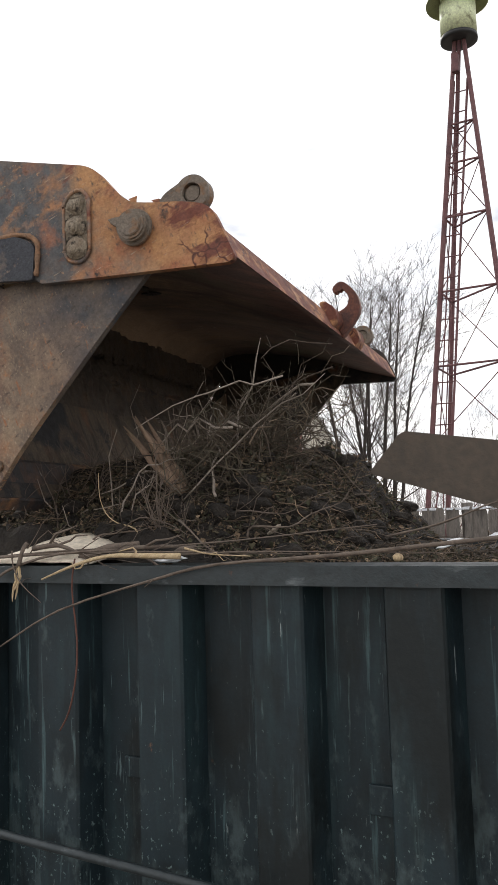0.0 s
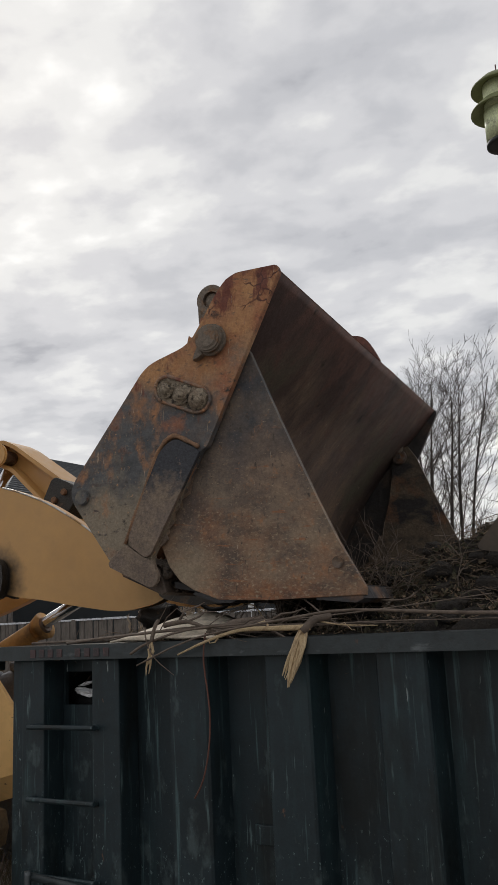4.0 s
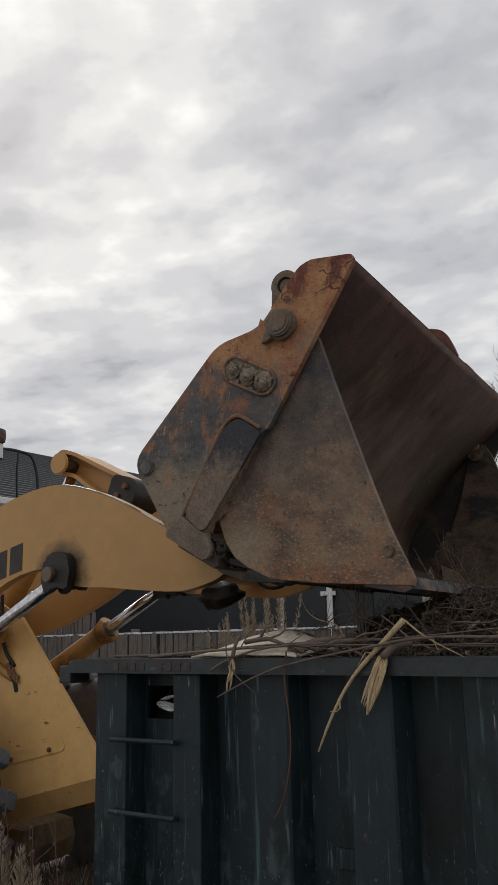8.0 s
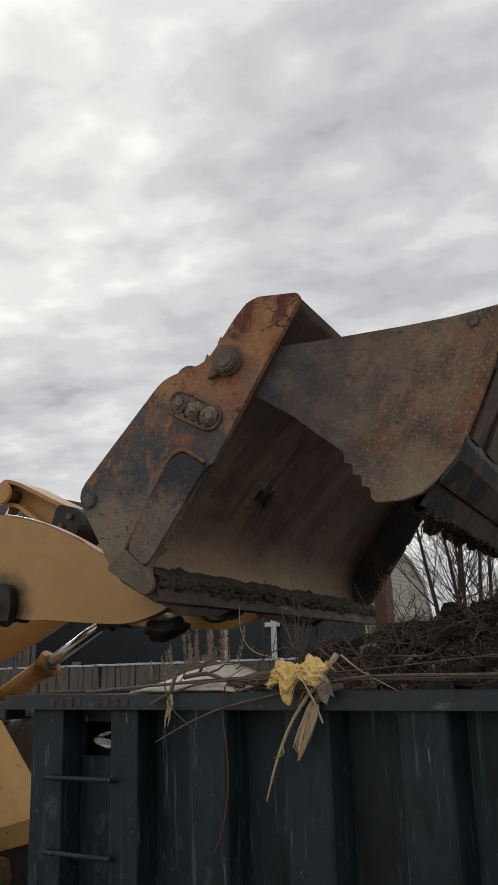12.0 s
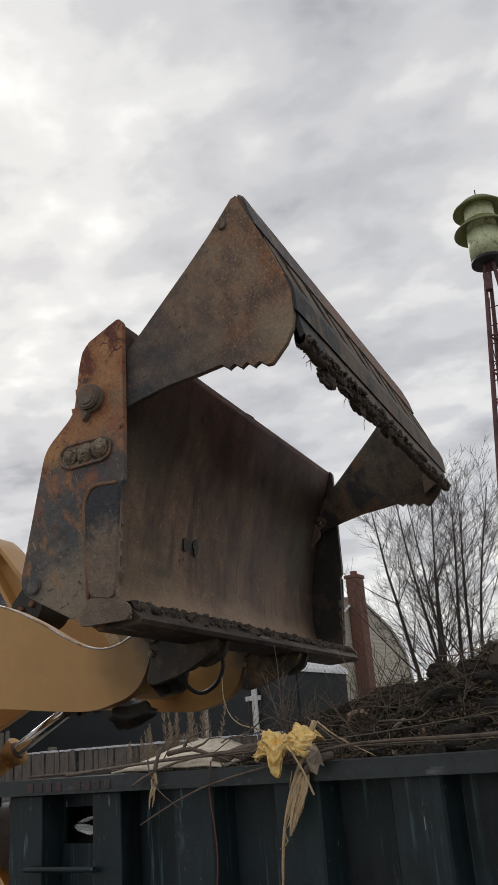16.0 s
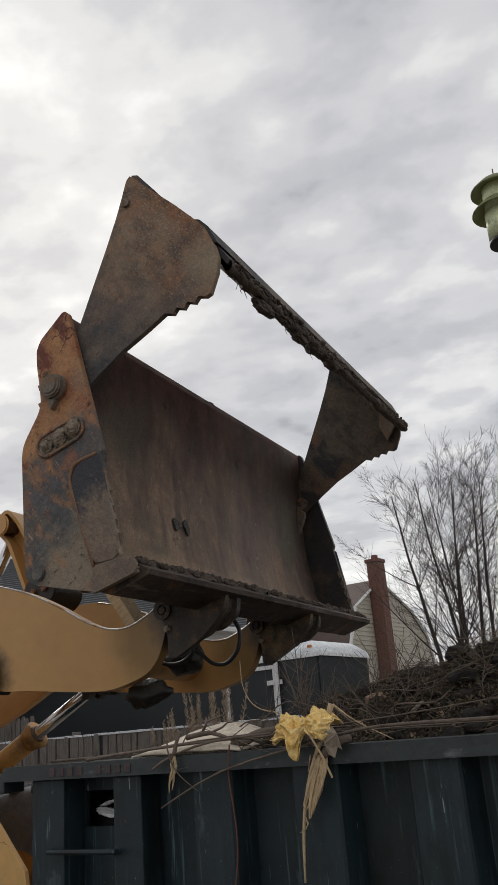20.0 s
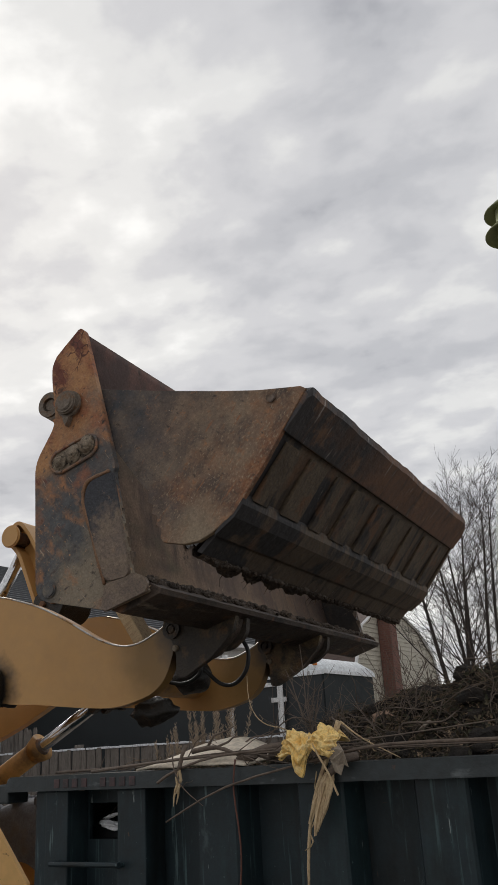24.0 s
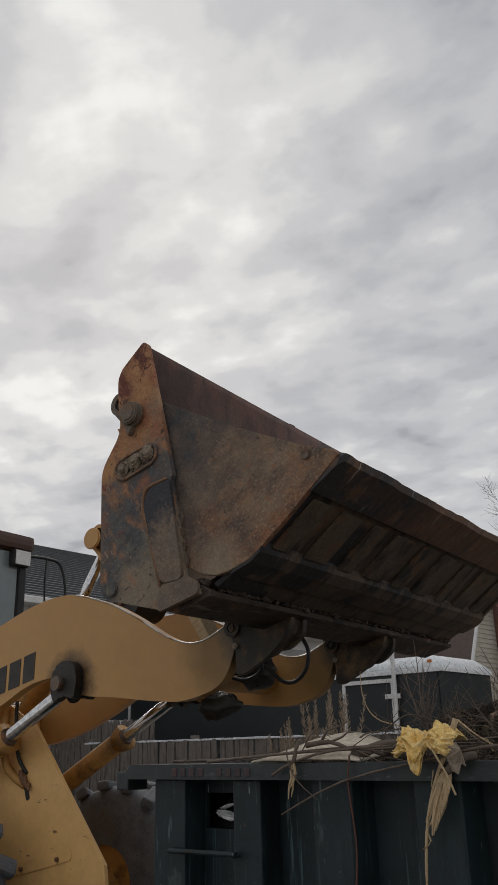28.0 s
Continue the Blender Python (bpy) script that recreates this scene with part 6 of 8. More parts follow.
    for at, size, seed in (((2.45, 1.02, -0.310), (0.130, 0.08, 0.072), 5), ((2.55, 1.3, -0.12), (0.10, 0.14, 0.10), 6)):
        b = bmesh.new()
        bmesh.ops.create_icosphere(b, subdivisions=3, radius=1.0)
        for v in b.verts:
            d = v.co.normalized()
            k = 1 + 0.35 * noise.noise(d * 2.0 + Vector((seed, 0, 0))) + 0.15 * noise.noise(d * 5 + Vector((0, seed, 0)))
            v.co = Vector((at[0] + d.x * size[0] * k, at[1] + d.y * size[1] * k, at[2] + d.z * size[2] * k))
        part("hose_block", b, M_GREASE, boom, "grease-caked hose block", True)
    bm = box(bmesh.new(), -0.09, 0.18, -0.08, 0.06, -0.035, 0.035, 0.01)
    part("wooden_block", bm, M_PALE, boom, "split wooden board jammed behind the bucket").matrix_local = pose(2.31, 1.10, 0.225, 0, 62, 0)
    bm = bmesh.new()
    for o in (1.34, 1.56):
        prism(bm, rounded([(0.95, 0.35), (1.35, 0.30), (1.42, 0.02), (1.10, 0.02)], [0.05] * 4), o - 0.02, o + 0.02, 0.004)
    part("lever_bracket", bm, M_YELD, boom)
    rod_bm = rod(bmesh.new(), (1.15, ARMS[0] + 0.036, 0.15), (1.15, ARMS[1] - 0.036, 0.15), 0.09, n=20)
    part("cross_tube", rod_bm, M_YELD, boom)
    return boom


def make_cylinders(loader):
    """Lift cylinders: barrels that swing on the frame, rods that hang in the arm. Each lies along its own x."""
    out = []
    for o in ARMS:
        bm = rod(bmesh.new(), (-0.02, 0, 0), (1.02, 0, 0), 0.072, n=20)
        rod(bm, (1.0, 0, 0), (1.08, 0, 0), 0.078, 0.10, n=24)
        boss(bm, 0, 0, -0.07, 0.07, 0.09)
        barrel = part("lift_cylinder_barrel", bm, M_YELD, loader, "worn yellow lift cylinder barrel", True)
        part("gland", rod(bmesh.new(), (1.081, 0, 0), (1.10, 0, 0), 0.062, 0.055, n=20), M_EDGE, barrel)
        bm = rod(bmesh.new(), (0.05, 0, 0), (1.35, 0, 0), 0.043, n=20)
        r = part("lift_cylinder_rod", bm, M_CHROME, loader, "shiny chrome cylinder rod", True)
        part("rod_eye", boss(bmesh.new(), 0, 0, -0.035, 0.035, 0.085), M_GREASE, r)
        out.append((o, barrel, r))
    return out


def make_linkage(loader):
    """Tilt lever, its link to the bucket and the tilt rod; each lies along its own x."""
    bm = bmesh.new()
    out = rounded([(-0.10, -0.09), (-0.10, 0.10), (0.06, 0.105), (0.64, 0.035), (0.68, -0.10), (0.52, -0.17), (0.10, -0.06)], [0.09, 0.09, 0.03, 0.06, 0.06, 0.05, 0.05])
    prism(bm, out, -0.03, 0.03, 0.004)
    # a flange round the web
    mid = Vector((sum(p[0] for p in out) / len(out), sum(p[1] for p in out) / len(out)))
    n = len(out)
    inner = []
    for i, p in enumerate(out):
        t = Vector(out[(i + 1) % n]) - Vector(out[i - 1])
        v = Vector((-t.y, t.x)).normalized() * 0.026
        q = Vector(p)
        inner.append(q + v if (q + v - mid).length < (q - v - mid).length else q - v)
    for y0, y1 in ((-0.125, -0.029), (0.029, 0.125)):
        A, B = [[bm.verts.new((p[0], y, p[1])) for p in out] for y in (y0, y1)], [[bm.verts.new((p[0], y, p[1])) for p in inner] for y in (y0, y1)]
        for i in range(n):
            j = (i + 1) % n
            bm.faces.new((A[0][i], A[0][j], A[1][j], A[1][i])), bm.faces.new((B[0][j], B[0][i], B[1][i], B[1][j]))
            bm.faces.new((A[0][j], A[0][i], B[0][i], B[0][j])), bm.faces.new((A[1][i], A[1][j], B[1][j], B[1][i]))
    lever = part("tilt_lever", bm, M_YEL, loader, "yellow forked tilt lever")
    part("lever_pin", boss(bmesh.new(), 0, 0, -0.15, 0.15, 0.045), M_EDGE, lever)
    part("joint", prism(bmesh.new(), rounded([(0.47, -0.15), (0.465, 0.045), (0.66, 0.06), (0.70, -0.06), (0.66, -0.16)], [0.04, 0.03, 0.05, 0.05, 0.04]), -0.15, 0.15, 0.012), M_GREASE, lever, "greasy black joint block")
    for d in (-0.16, 0.16):
        for x, z in ((0.555, -0.085), (0.60, -0.01)):
            part("joint_bolt", boss(bmesh.new(), x, z, d - 0.012, d + 0.012, 0.022, 0.004, 6), M_WELD, lever)
        part("pin_plate", boss(bmesh.new(), 0, 0, d - 0.03, d - 0.005 if d < 0 else d + 0.02, 0.078, 0.008), M_YEL, lever)
    bm = rod(bmesh.new(), (0, 0, 0), (0.8, 0, 0), 0.06, n=14)
    boss(bm, 0, 0, -0.06, 0.06, 0.09)
    link = part("bucket_link", bm, M_GREASE, loader, "greasy link behind the bucket")
    bm = rod(bmesh.new(), (0, 0, 0), (0.95, 0, 0), 0.040, n=18)
    trod = part("tilt_rod", bm, M_CHROME, loader, "chrome tilt cylinder rod", True)
    bm = rod(bmesh.new(), (0.55, 0, 0), (1.9, 0, 0), 0.078, n=18)
    tbar = part("tilt_barrel", bm, M_YELD, loader, "yellow tilt cylinder barrel", True)
    return lever, link, trod, tbar


def make_wheel(loader, x, y0, y1, r):
    bm = bmesh.new()
    n = 48
    w = y1 - y0
    prof = [(0.38, 0.02), (0.55, 0.0), (0.80, 0.03), (0.93, 0.10), (0.97, 0.22), (0.98, 0.5)]
    prof = prof + [(a, 1 - b) for a, b in prof[-2::-1]]
    rows = []
    for i in range(n):
        a = math.tau * i / n
        rows.append([bm.verts.new((x + r * p * math.cos(a), y0 + q * w, r + r * p * math.sin(a))) for p, q in prof])
    for i in range(n):
        A, B = rows[i], rows[(i + 1) % n]
        for k in range(len(prof) - 1):
            bm.faces.new((A[k], A[k + 1], B[k + 1], B[k]))
    wheel = part("front_wheel", bm, M_RUBBER, loader, "dusty black loader tyre", True)
    bm = bmesh.new()
    lug = 18
    for i in range(lug):
        for s in (0, 1):
            a = math.tau * (i + 0.5 * s) / lug
            m = Matrix.Translation((x, 0, r)) @ Matrix.Rotation(-a, 4, "Y") @ Matrix.Translation((r * 0.975, y0 + w * (0.27 if s == 0 else 0.73), 0)) @ Matrix.Rotation(radians(28 if s == 0 else -28), 4, "X")
            box(bm, -0.03, 0.04, -w * 0.27, w * 0.27, -0.05, 0.05, 0.022, m)
    part("tread", bm, M_RUBBER, wheel)
    bm = bmesh.new()
    boss(bm, x, r, y0 + 0.05, y1 - 0.05, r * 0.40)
    boss(bm, x, r, y0 + 0.02, y1 - 0.02, r * 0.17)
    part("rim", bm, M_YELD, wheel, "yellow wheel rim")


def make_loader():
    ld = new("wheel_loader")
    tagged(ld, "mustard-yellow wheel loader with a rusty four-in-one bucket", "wheel loader")
    bk, cl, bo = make_bucket(ld), make_clam(ld), make_boom(ld)
    cy, li = make_cylinders(ld), make_linkage(ld)
    # front frame plates with a flanged front edge
    for k, o in enumerate((1.02, 1.80)):
        pl = [(-0.35, 2.0), (0.55, 2.02), (1.0, 1.77), (1.645, 0.99), (1.665, 0.868), (0.2, 0.492), (-0.35, 0.35)]
        if k == 1:
            pl = [(-0.35, 1.9), (0.0, 1.9), (0.1, 1.2), (0.2, 0.62), (-0.35, 0.62)]
        fr = part("frame_plate", prism(bmesh.new(), pl, o - 0.02, o - 0.008, 0.002), M_FRAME, ld, "mustard-yellow front frame plate")
        if k == 0:
            part("edge_flange", prism(bmesh.new(), [(1.0, 1.785), (1.657, 0.988), (1.678, 0.868), (1.666, 0.868), (1.645, 0.983), (0.99, 1.778)], o - 0.034, o - 0.006, 0.002), M_FRAME, fr)
        if k == 0:
            part("access_panel", prism(bmesh.new(), rounded([(0.78, 0.93), (1.37, 1.065), (1.385, 1.0), (0.80, 0.865)], [0.02, 0.03, 0.03, 0.03]), o - 0.026, o - 0.0205), M_FRAME, fr)
            for x, z in ((1.27, 1.0), (0.96, 0.932), (0.86, 0.90)):
                part("bolt", boss(bmesh.new(), x, z, o - 0.045, o - 0.0265, 0.014, 0.003, 8), M_WELD, fr, "rusty bolt")
            # no opening is cut: a thin black plate paints the slot's inner shade
            part("slot", prism(bmesh.new(), rounded([(0.915, 1.44), (0.95, 1.45), (0.99, 1.33), (0.955, 1.32)], [0.016] * 4), o - 0.0215, o - 0.0203), M_BLACK, fr, "black oval plate for the shade inside a slot")
            V, F = tubes([(smooth_line([(0.74, o - 0.05, 1.92), (0.76, o - 0.07, 1.70), (0.80, o - 0.07, 1.54), (0.87, o - 0.05, 1.46), (0.94, o - 0.02, 1.41)], 4), [0.026] * 17)], 8)
            raw("hose", V, F, M_YELD, fr, "grimy yellow hose", True)
            V, F = tubes([(smooth_line([(0.83, o - 0.04, 1.93), (0.85, o - 0.05, 1.75), (0.89, o - 0.05, 1.58), (0.95, o - 0.02, 1.48)], 4), [0.012] * 13)], 8)
            raw("hose", V, F, M_HOSE, fr, "black hose", True)
            b = bmesh.new()
            for k2 in range(5):
                rod(b, (0.90 + 0.02 * k2, o - 0.03 - 0.01 * (k2 % 2), 1.50 - 0.02 * k2), (0.93 + 0.018 * k2, o - 0.05, 1.43 - 0.012 * k2), 0.016, 0.009, n=7)
            part("hose_fitting", b, M_WELD, fr, "rusty tangle of hose fittings")
    chin = prism(bmesh.new(), [(1.660, 0.866), (0.2, 0.490), (0.2, 0.365), (1.630, 0.735)], 1.0, 1.012)
    for v in chin.verts:
        v.co.y += 0.75 * max(0.0, 0.866 - (1.66 - v.co.x) * 0.2575 - v.co.z)
    part("frame_nose", chin, M_FRAME, ld, "yellow folded chin plate")
    part("axle", rod(bmesh.new(), (0.52, 0.4, 0.64), (0.52, 2.5, 0.64), 0.17, n=18), M_YELD, ld)
    part("axle_housing", box(bmesh.new(), -0.3, 0.92, 1.16, 1.70, 0.22, 0.52, 0.145), M_AXLE, ld, "grimy yellow front axle housing with shade painted in")
    part("frame_tower", box(bmesh.new(), -0.6, 0.2, 1.041, 1.779, 0.85, 1.95, 0.03), M_YELD, ld)
    part("boom_pivot", rod(bmesh.new(), (0, ARMS[0] - 0.08, PIVOT_Z), (0, ARMS[1] + 0.08, PIVOT_Z), 0.07, n=16), M_EDGE, ld)
    part("cylinder_foot_pin", rod(bmesh.new(), (LIFT_FOOT[0], ARMS[0] - 0.1, LIFT_FOOT[1]), (LIFT_FOOT[0], ARMS[1] + 0.1, LIFT_FOOT[1]), 0.045, n=14), M_EDGE, ld)
    for y0, y1 in ((0.22, 0.76), (2.14, 2.70)):
        make_wheel(ld, 0.56, y0, y1, 0.685)
    for x in (-2.45,):
        for y0, y1 in ((0.22, 0.76), (2.14, 2.70)):
            make_wheel(ld, x, y0, y1, 0.75)
    part("rear_body", box(bmesh.new(), -3.9, -1.4, 0.75, 2.16, 0.75, 2.2, 0.08), M_YEL, ld)
    part("articulation", box(bmesh.new(), -1.45, -0.55, 1.15, 1.7, 0.8, 1.15, 0.05), M_GREASE, ld)
    # cab
    cab = part("cab", box(bmesh.new(), -1.75, -0.40, 0.82, 2.10, 1.7, 1.95, 0.04), M_YELD, ld, "loader cab with dark posts and a brown roof")
    part("cab_roof", box(bmesh.new(), -1.9, -0.36, 0.74, 2.16, 3.325, 3.47, 0.05), surf("cab_roof_brown", [(0.06, 0.03, 0.022), (0.09, 0.045, 0.03)], 5, 0.6), cab, "faded brown cab roof")
    for x in (-1.72, -0.43):
        for y in (0.84, 2.04):
            part("cab_post", box(bmesh.new(), x - 0.04, x + 0.04, y - 0.02, y + 0.06, 1.951, 3.32, 0.012), M_BLACK, cab)
    part("windshield", box(bmesh.new(), -0.42, -0.412, 0.93, 2.01, 1.96, 3.30), M_CABGLASS, cab, "dark windscreen")
    for y in (0.85, 2.07):
        part("side_window", box(bmesh.new(), -1.67, -0.48, y, y + 0.008, 1.96, 3.30), M_CABGLASS, cab)
    lm = bmesh.new()
    box(lm, -0.41, -0.33, 1.90, 2.09, 3.17, 3.32, 0.02)
    part("work_lamp", lm, M_BLACK, cab, "square work lamp under the roof edge")
    part("lamp_glass", box(bmesh.new(), -0.329, -0.322, 1.912, 2.078, 3.182, 3.308, 0.003), M_LENS, cab)
    V, F = tubes([(smooth_line([(-0.5, 2.13, 3.31), (-0.52, 2.45, 3.34), (-0.50, 2.62, 3.28), (-0.48, 2.66, 2.95), (-0.50, 2.45, 2.72), (-0.52, 2.12, 2.66)], 5), [0.014] * 26)], 8)
    raw("mirror_arm", V, F, M_BLACK, cab, "bent black mirror arm", True)
    V, F = tubes([(smooth_line([(-0.52, 2.45, 3.34), (-0.50, 2.42, 3.1), (-0.50, 2.45, 2.72)], 4), [0.010] * 9)], 8)
    raw("mirror_stay", V, F, M_BLACK, cab, "", True)
    V, F = tubes([([(-0.39, 1.5, 2.1), (-0.39, 1.75, 2.75)], [0.010] * 2), ([(-0.385, 1.72, 2.66), (-0.385, 1.80, 2.95)], [0.014] * 2)], 6)
    raw("wiper", V, F, M_BLACK, cab)
    cab.location = (-0.07, 0, 0)
    return ld, bk, cl, bo, cy, li


loader, bucket, clam, boom, cylinders, linkage = make_loader()


# ---- behind the container: fence, trailer, houses, siren tower, trees ----
def make_fence(name, x0, x1, y, h, cap, label):
    top = new(name)
    tagged(top, label, "fence")
    rnd = random.Random(int(h * 100))
    w = 0.09
    bm = bmesh.new()
    prism(bm, [(0.004, 0.04), (w - 0.004, 0.04), (w - 0.004, h - 0.02), (w * 0.8, h), (w * 0.2, h), (0.004, h - 0.02)] if cap else [(0.004, 0.04), (w - 0.004, 0.04), (w - 0.004, h - 0.05), (w * 0.72, h), (w * 0.28, h), (0.004, h - 0.05)], 0, 0.02)
    me = mesh_of(bm, "picket", M_FENCE)
    n = int((x1 - x0) / w)
    for i in range(n):
        p = new("picket", me)
        p.parent = top
        p.matrix_local = pose(x0 + i * w, y + rnd.uniform(-0.006, 0.006), rnd.uniform(-0.025, 0.015), rnd.gauss(0, 0.4), rnd.gauss(0, 0.5), 0)
    for z in (0.35, h - 0.4):
        part("rail", box(bmesh.new(), x0, x1, y + 0.03, y + 0.07, z, z + 0.09), M_FENCE, top)
    for i in range(int((x1 - x0) / 2.4) + 1):
        x = x0 + i * 2.4
        part("post", box(bmesh.new(), x, x + 0.1, y + 0.072, y + 0.17, 0.0, h + 0.06, 0.01), M_FENCE, top)
    if cap:
        b = bmesh.new()
        for i in range(n):
            x = x0 + i * w
            box(b, x + rnd.uniform(0.002, 0.02), x + w - rnd.uniform(0.002, 0.02), y - 0.014, y + 0.045, h - 0.016, h + 0.006 + rnd.uniform(0.0, 0.008), 0.004)
        tagged(part("frost", b, M_FROST, top, "thin white frost on the picket tops"), kind="stuff")


make_fence("picket_fence", -9.4, 3.2, 6.5, 1.74, True, "weathered grey wooden picket fence with frosted tops")
make_fence("tall_fence", -14.5, -8.2, 6.9, 2.10, False, "taller weathered grey wooden fence panel")
make_fence("low_fence", 3.2, 9.5, 6.5, 1.85, False, "weathered grey wooden picket fence behind the heap")


def make_trailer():
    t = new("enclosed_trailer")
    tagged(t, "charcoal enclosed cargo trailer with a white rounded roof", "trailer")
    X0, X1, Y0, Y1, Z = -12.2, -4.0, 8.74, 10.45, 2.65
    bm = bmesh.new()
    box(bm, X0, X1 - 0.02, Y0, Y1, 0.5, Z, 0.02)
    part("body", bm, M_TRAILER, t)
    part("end_panel", box(bmesh.new(), X1 - 0.018, X1, Y0 + 0.02, Y1 - 0.02, 0.5, Z, 0.006), M_TRGREY, t, "dark grey rear panel")
    # rounded roof
    r = []
    for i in range(9):
        a = math.pi / 2 * i / 8
        r.append((Y0 - 0.02 + 0.22 * (1 - math.cos(a)), Z + 0.02 + 0.20 * math.sin(a)))
    prof = r + [(Y1 + Y0 - y, z) for y, z in reversed(r)]
    bm = bmesh.new()
    lo, hi = [bm.verts.new((X0 - 0.02, y, z)) for y, z in prof], [bm.verts.new((X1 - 0.18, y, z)) for y, z in prof]
    cen = Vector((X1, (Y0 + Y1) / 2, Z + 0.02))
    end = [bm.verts.new((X1 + 0.02, cen.y + (y - cen.y) * 0.985, Z + 0.02 + (z - Z - 0.02) * 0.35)) for y, z in prof]
    for a, b in ((lo, hi), (hi, end)):
        for i in range(len(prof) - 1):
            bm.faces.new((a[i], a[i + 1], b[i + 1], b[i]))
    bm.faces.new(lo), bm.faces.new(end), bm.faces.new((lo[0], hi[0], hi[-1], lo[-1])), bm.faces.new((hi[0], end[0], end[-1], hi[-1]))
    part("roof", bm, M_ROOFW, t, "white rounded roof", True)
    part("roof_trim", box(bmesh.new(), X0, X1 + 0.03, Y0 - 0.03, Y0 - 0.004, Z - 0.04, Z + 0.03, 0.006), M_ROOFW, t)
    part("end_trim", box(bmesh.new(), X1 + 0.003, X1 + 0.03, Y0 - 0.02, Y1 + 0.02, Z - 0.03, Z + 0.03, 0.006), M_ROOFW, t)
    for i in range(14):
        part("rivet", boss(bmesh.new(), 0, 0, 0, 0.012, 0.012, 0.0, 8), M_TRIM, t).matrix_local = pose(X1 + 0.034, Y0 + 0.1 + i * 0.115, Z, 0, 0, 90)
    part("marker_lamp", box(bmesh.new(), X1 - 0.16, X1 - 0.08, Y0 - 0.02, Y0 + 0.0, Z + 0.10, Z + 0.14, 0.01), M_AMBER, t, "small amber marker lamp")
    # white door frame on the long side, and hinges
    x0, x1, z0, z1 = -5.72, -4.76, 0.75, 2.56
    for a in ((x0, x1, z1 - 0.06, z1), (x0, x0 + 0.055, z0, z1 - 0.06), (x1 - 0.055, x1, z0, z1 - 0.06)):
        part("door_frame", box(bmesh.new(), a[0], a[1], Y0 - 0.03, Y0 - 0.002, a[2], a[3], 0.004), M_TRIM, t, "white door frame")
    part("door_latch", box(bmesh.new(), x1 - 0.15, x1 + 0.12, Y0 - 0.06, Y0 - 0.031, 2.26, 2.33, 0.006), M_TRIM, t)
    # roof rack rails and a pole
    part("roof_rail", rod(bmesh.new(), (-7.4, Y0 + 0.15, 3.05), (-4.3, Y0 + 0.3, 2.99), 0.035, n=8), M_TRIM, t)
    for x in (-7.4, -5.9, -4.9, -4.35):
        part("rack_post", box(bmesh.new(), x - 0.03, x + 0.03, Y0 + 0.12, Y0 + 0.20, Z + 0.14, 3.09), M_TRIM, t)
    part("mast", rod(bmesh.new(), (-4.72, Y0 - 0.07, 0.0), (-4.72, Y0 - 0.07, 4.25), 0.035, n=10), M_TRIM, t, "slim pale pole beside the trailer")
    for x in (-9.2, -8.3):
        bm = rod(bmesh.new(), (x, Y0 - 0.02, 0.36), (x, Y0 + 0.2, 0.36), 0.36, n=24)
        part("wheel", bm, M_RUBBER, t)
    part("chassis", box(bmesh.new(), X0, X1, Y0 + 0.3, Y1 - 0.3, 0.30, 0.499), M_BLACK, t)
    for x in (X0 + 0.4, X1 - 0.6):
        part("stand", box(bmesh.new(), x, x + 0.12, Y0 + 0.6, Y0 + 0.72, 0.0, 0.30), M_BLACK, t)


make_trailer()


def make_grey_house():
    h = new("grey_house")
    tagged(h, "long single-storey grey house with a dark shingle roof and white eaves", "house")
    X, Y0, Y1, E, R, D = -10.9, 3.0, 17.6, 4.25, 6.5, 4.2
    bm = bmesh.new()
    box(bm, X - 2 * D, X, Y0, Y1, 0, E)
    for y in (Y0, Y1):
        bm.faces.new([bm.verts.new(c) for c in ((X, y, E), (X - 2 * D, y, E), (X - D, y, R - 0.15))])
    part("wall", bm, M_STUCCO, h)
    for s in (0, 1):
        bm = bmesh.new()
        ex = X + 0.45 if s == 0 else X - 2 * D - 0.45
        n = 26
        pts = []
        for i in range(n):
            a, b = i / n, (i + 1) / n
            q = [(ex + (X - D - ex) * a, E + (R - E) * a + 0.03), (ex + (X - D - ex) * b, E + (R - E) * b)]
            pts += [(q[0][0], q[0][1] - 0.035), q[0]]
        pts.append((X - D, R))
        lo, hi = [bm.verts.new((x, Y0 - 0.3, z)) for x, z in pts], [bm.verts.new((x, Y1 + 0.3, z)) for x, z in pts]
        for i in range(len(pts) - 1):
            bm.faces.new((lo[i], lo[i + 1], hi[i + 1], hi[i]))
        part("roof", bm, M_SHING, h, "dark grey shingle roof")
    part("gutter", box(bmesh.new(), X + 0.36, X + 0.5, Y0 - 0.3, Y1 + 0.3, E - 0.12, E + 0.01, 0.02), M_TRIM, h, "white gutter")
    part("soffit", box(bmesh.new(), X + 0.003, X + 0.36, Y0 - 0.3, Y1 + 0.3, E - 0.10, E - 0.06), M_TRIM, h)
    part("frieze", box(bmesh.new(), X + 0.003, X + 0.03, Y0, Y1, E - 0.36, E - 0.101), M_TRIM, h)
    for y in (5.0, 8.2, 12.6, 15.4):
        w = part("window", box(bmesh.new(), X + 0.004, X + 0.05, y - 0.55, y + 0.55, 2.1, 3.3, 0.01), M_TRIM, h, "white-framed window")
        part("pane", box(bmesh.new(), X + 0.051, X + 0.058, y - 0.47, y + 0.47, 2.18, 2.68), M_GLASS, w)
        part("pane", box(bmesh.new(), X + 0.051, X + 0.058, y - 0.47, y + 0.47, 2.73, 3.22), M_GLASS, w)
    part("downpipe", rod(bmesh.new(), (X + 0.1, Y1 - 0.1, 0.0), (X + 0.1, Y1 - 0.1, E - 0.1), 0.05, n=8), M_TRIM, h)


make_grey_house()


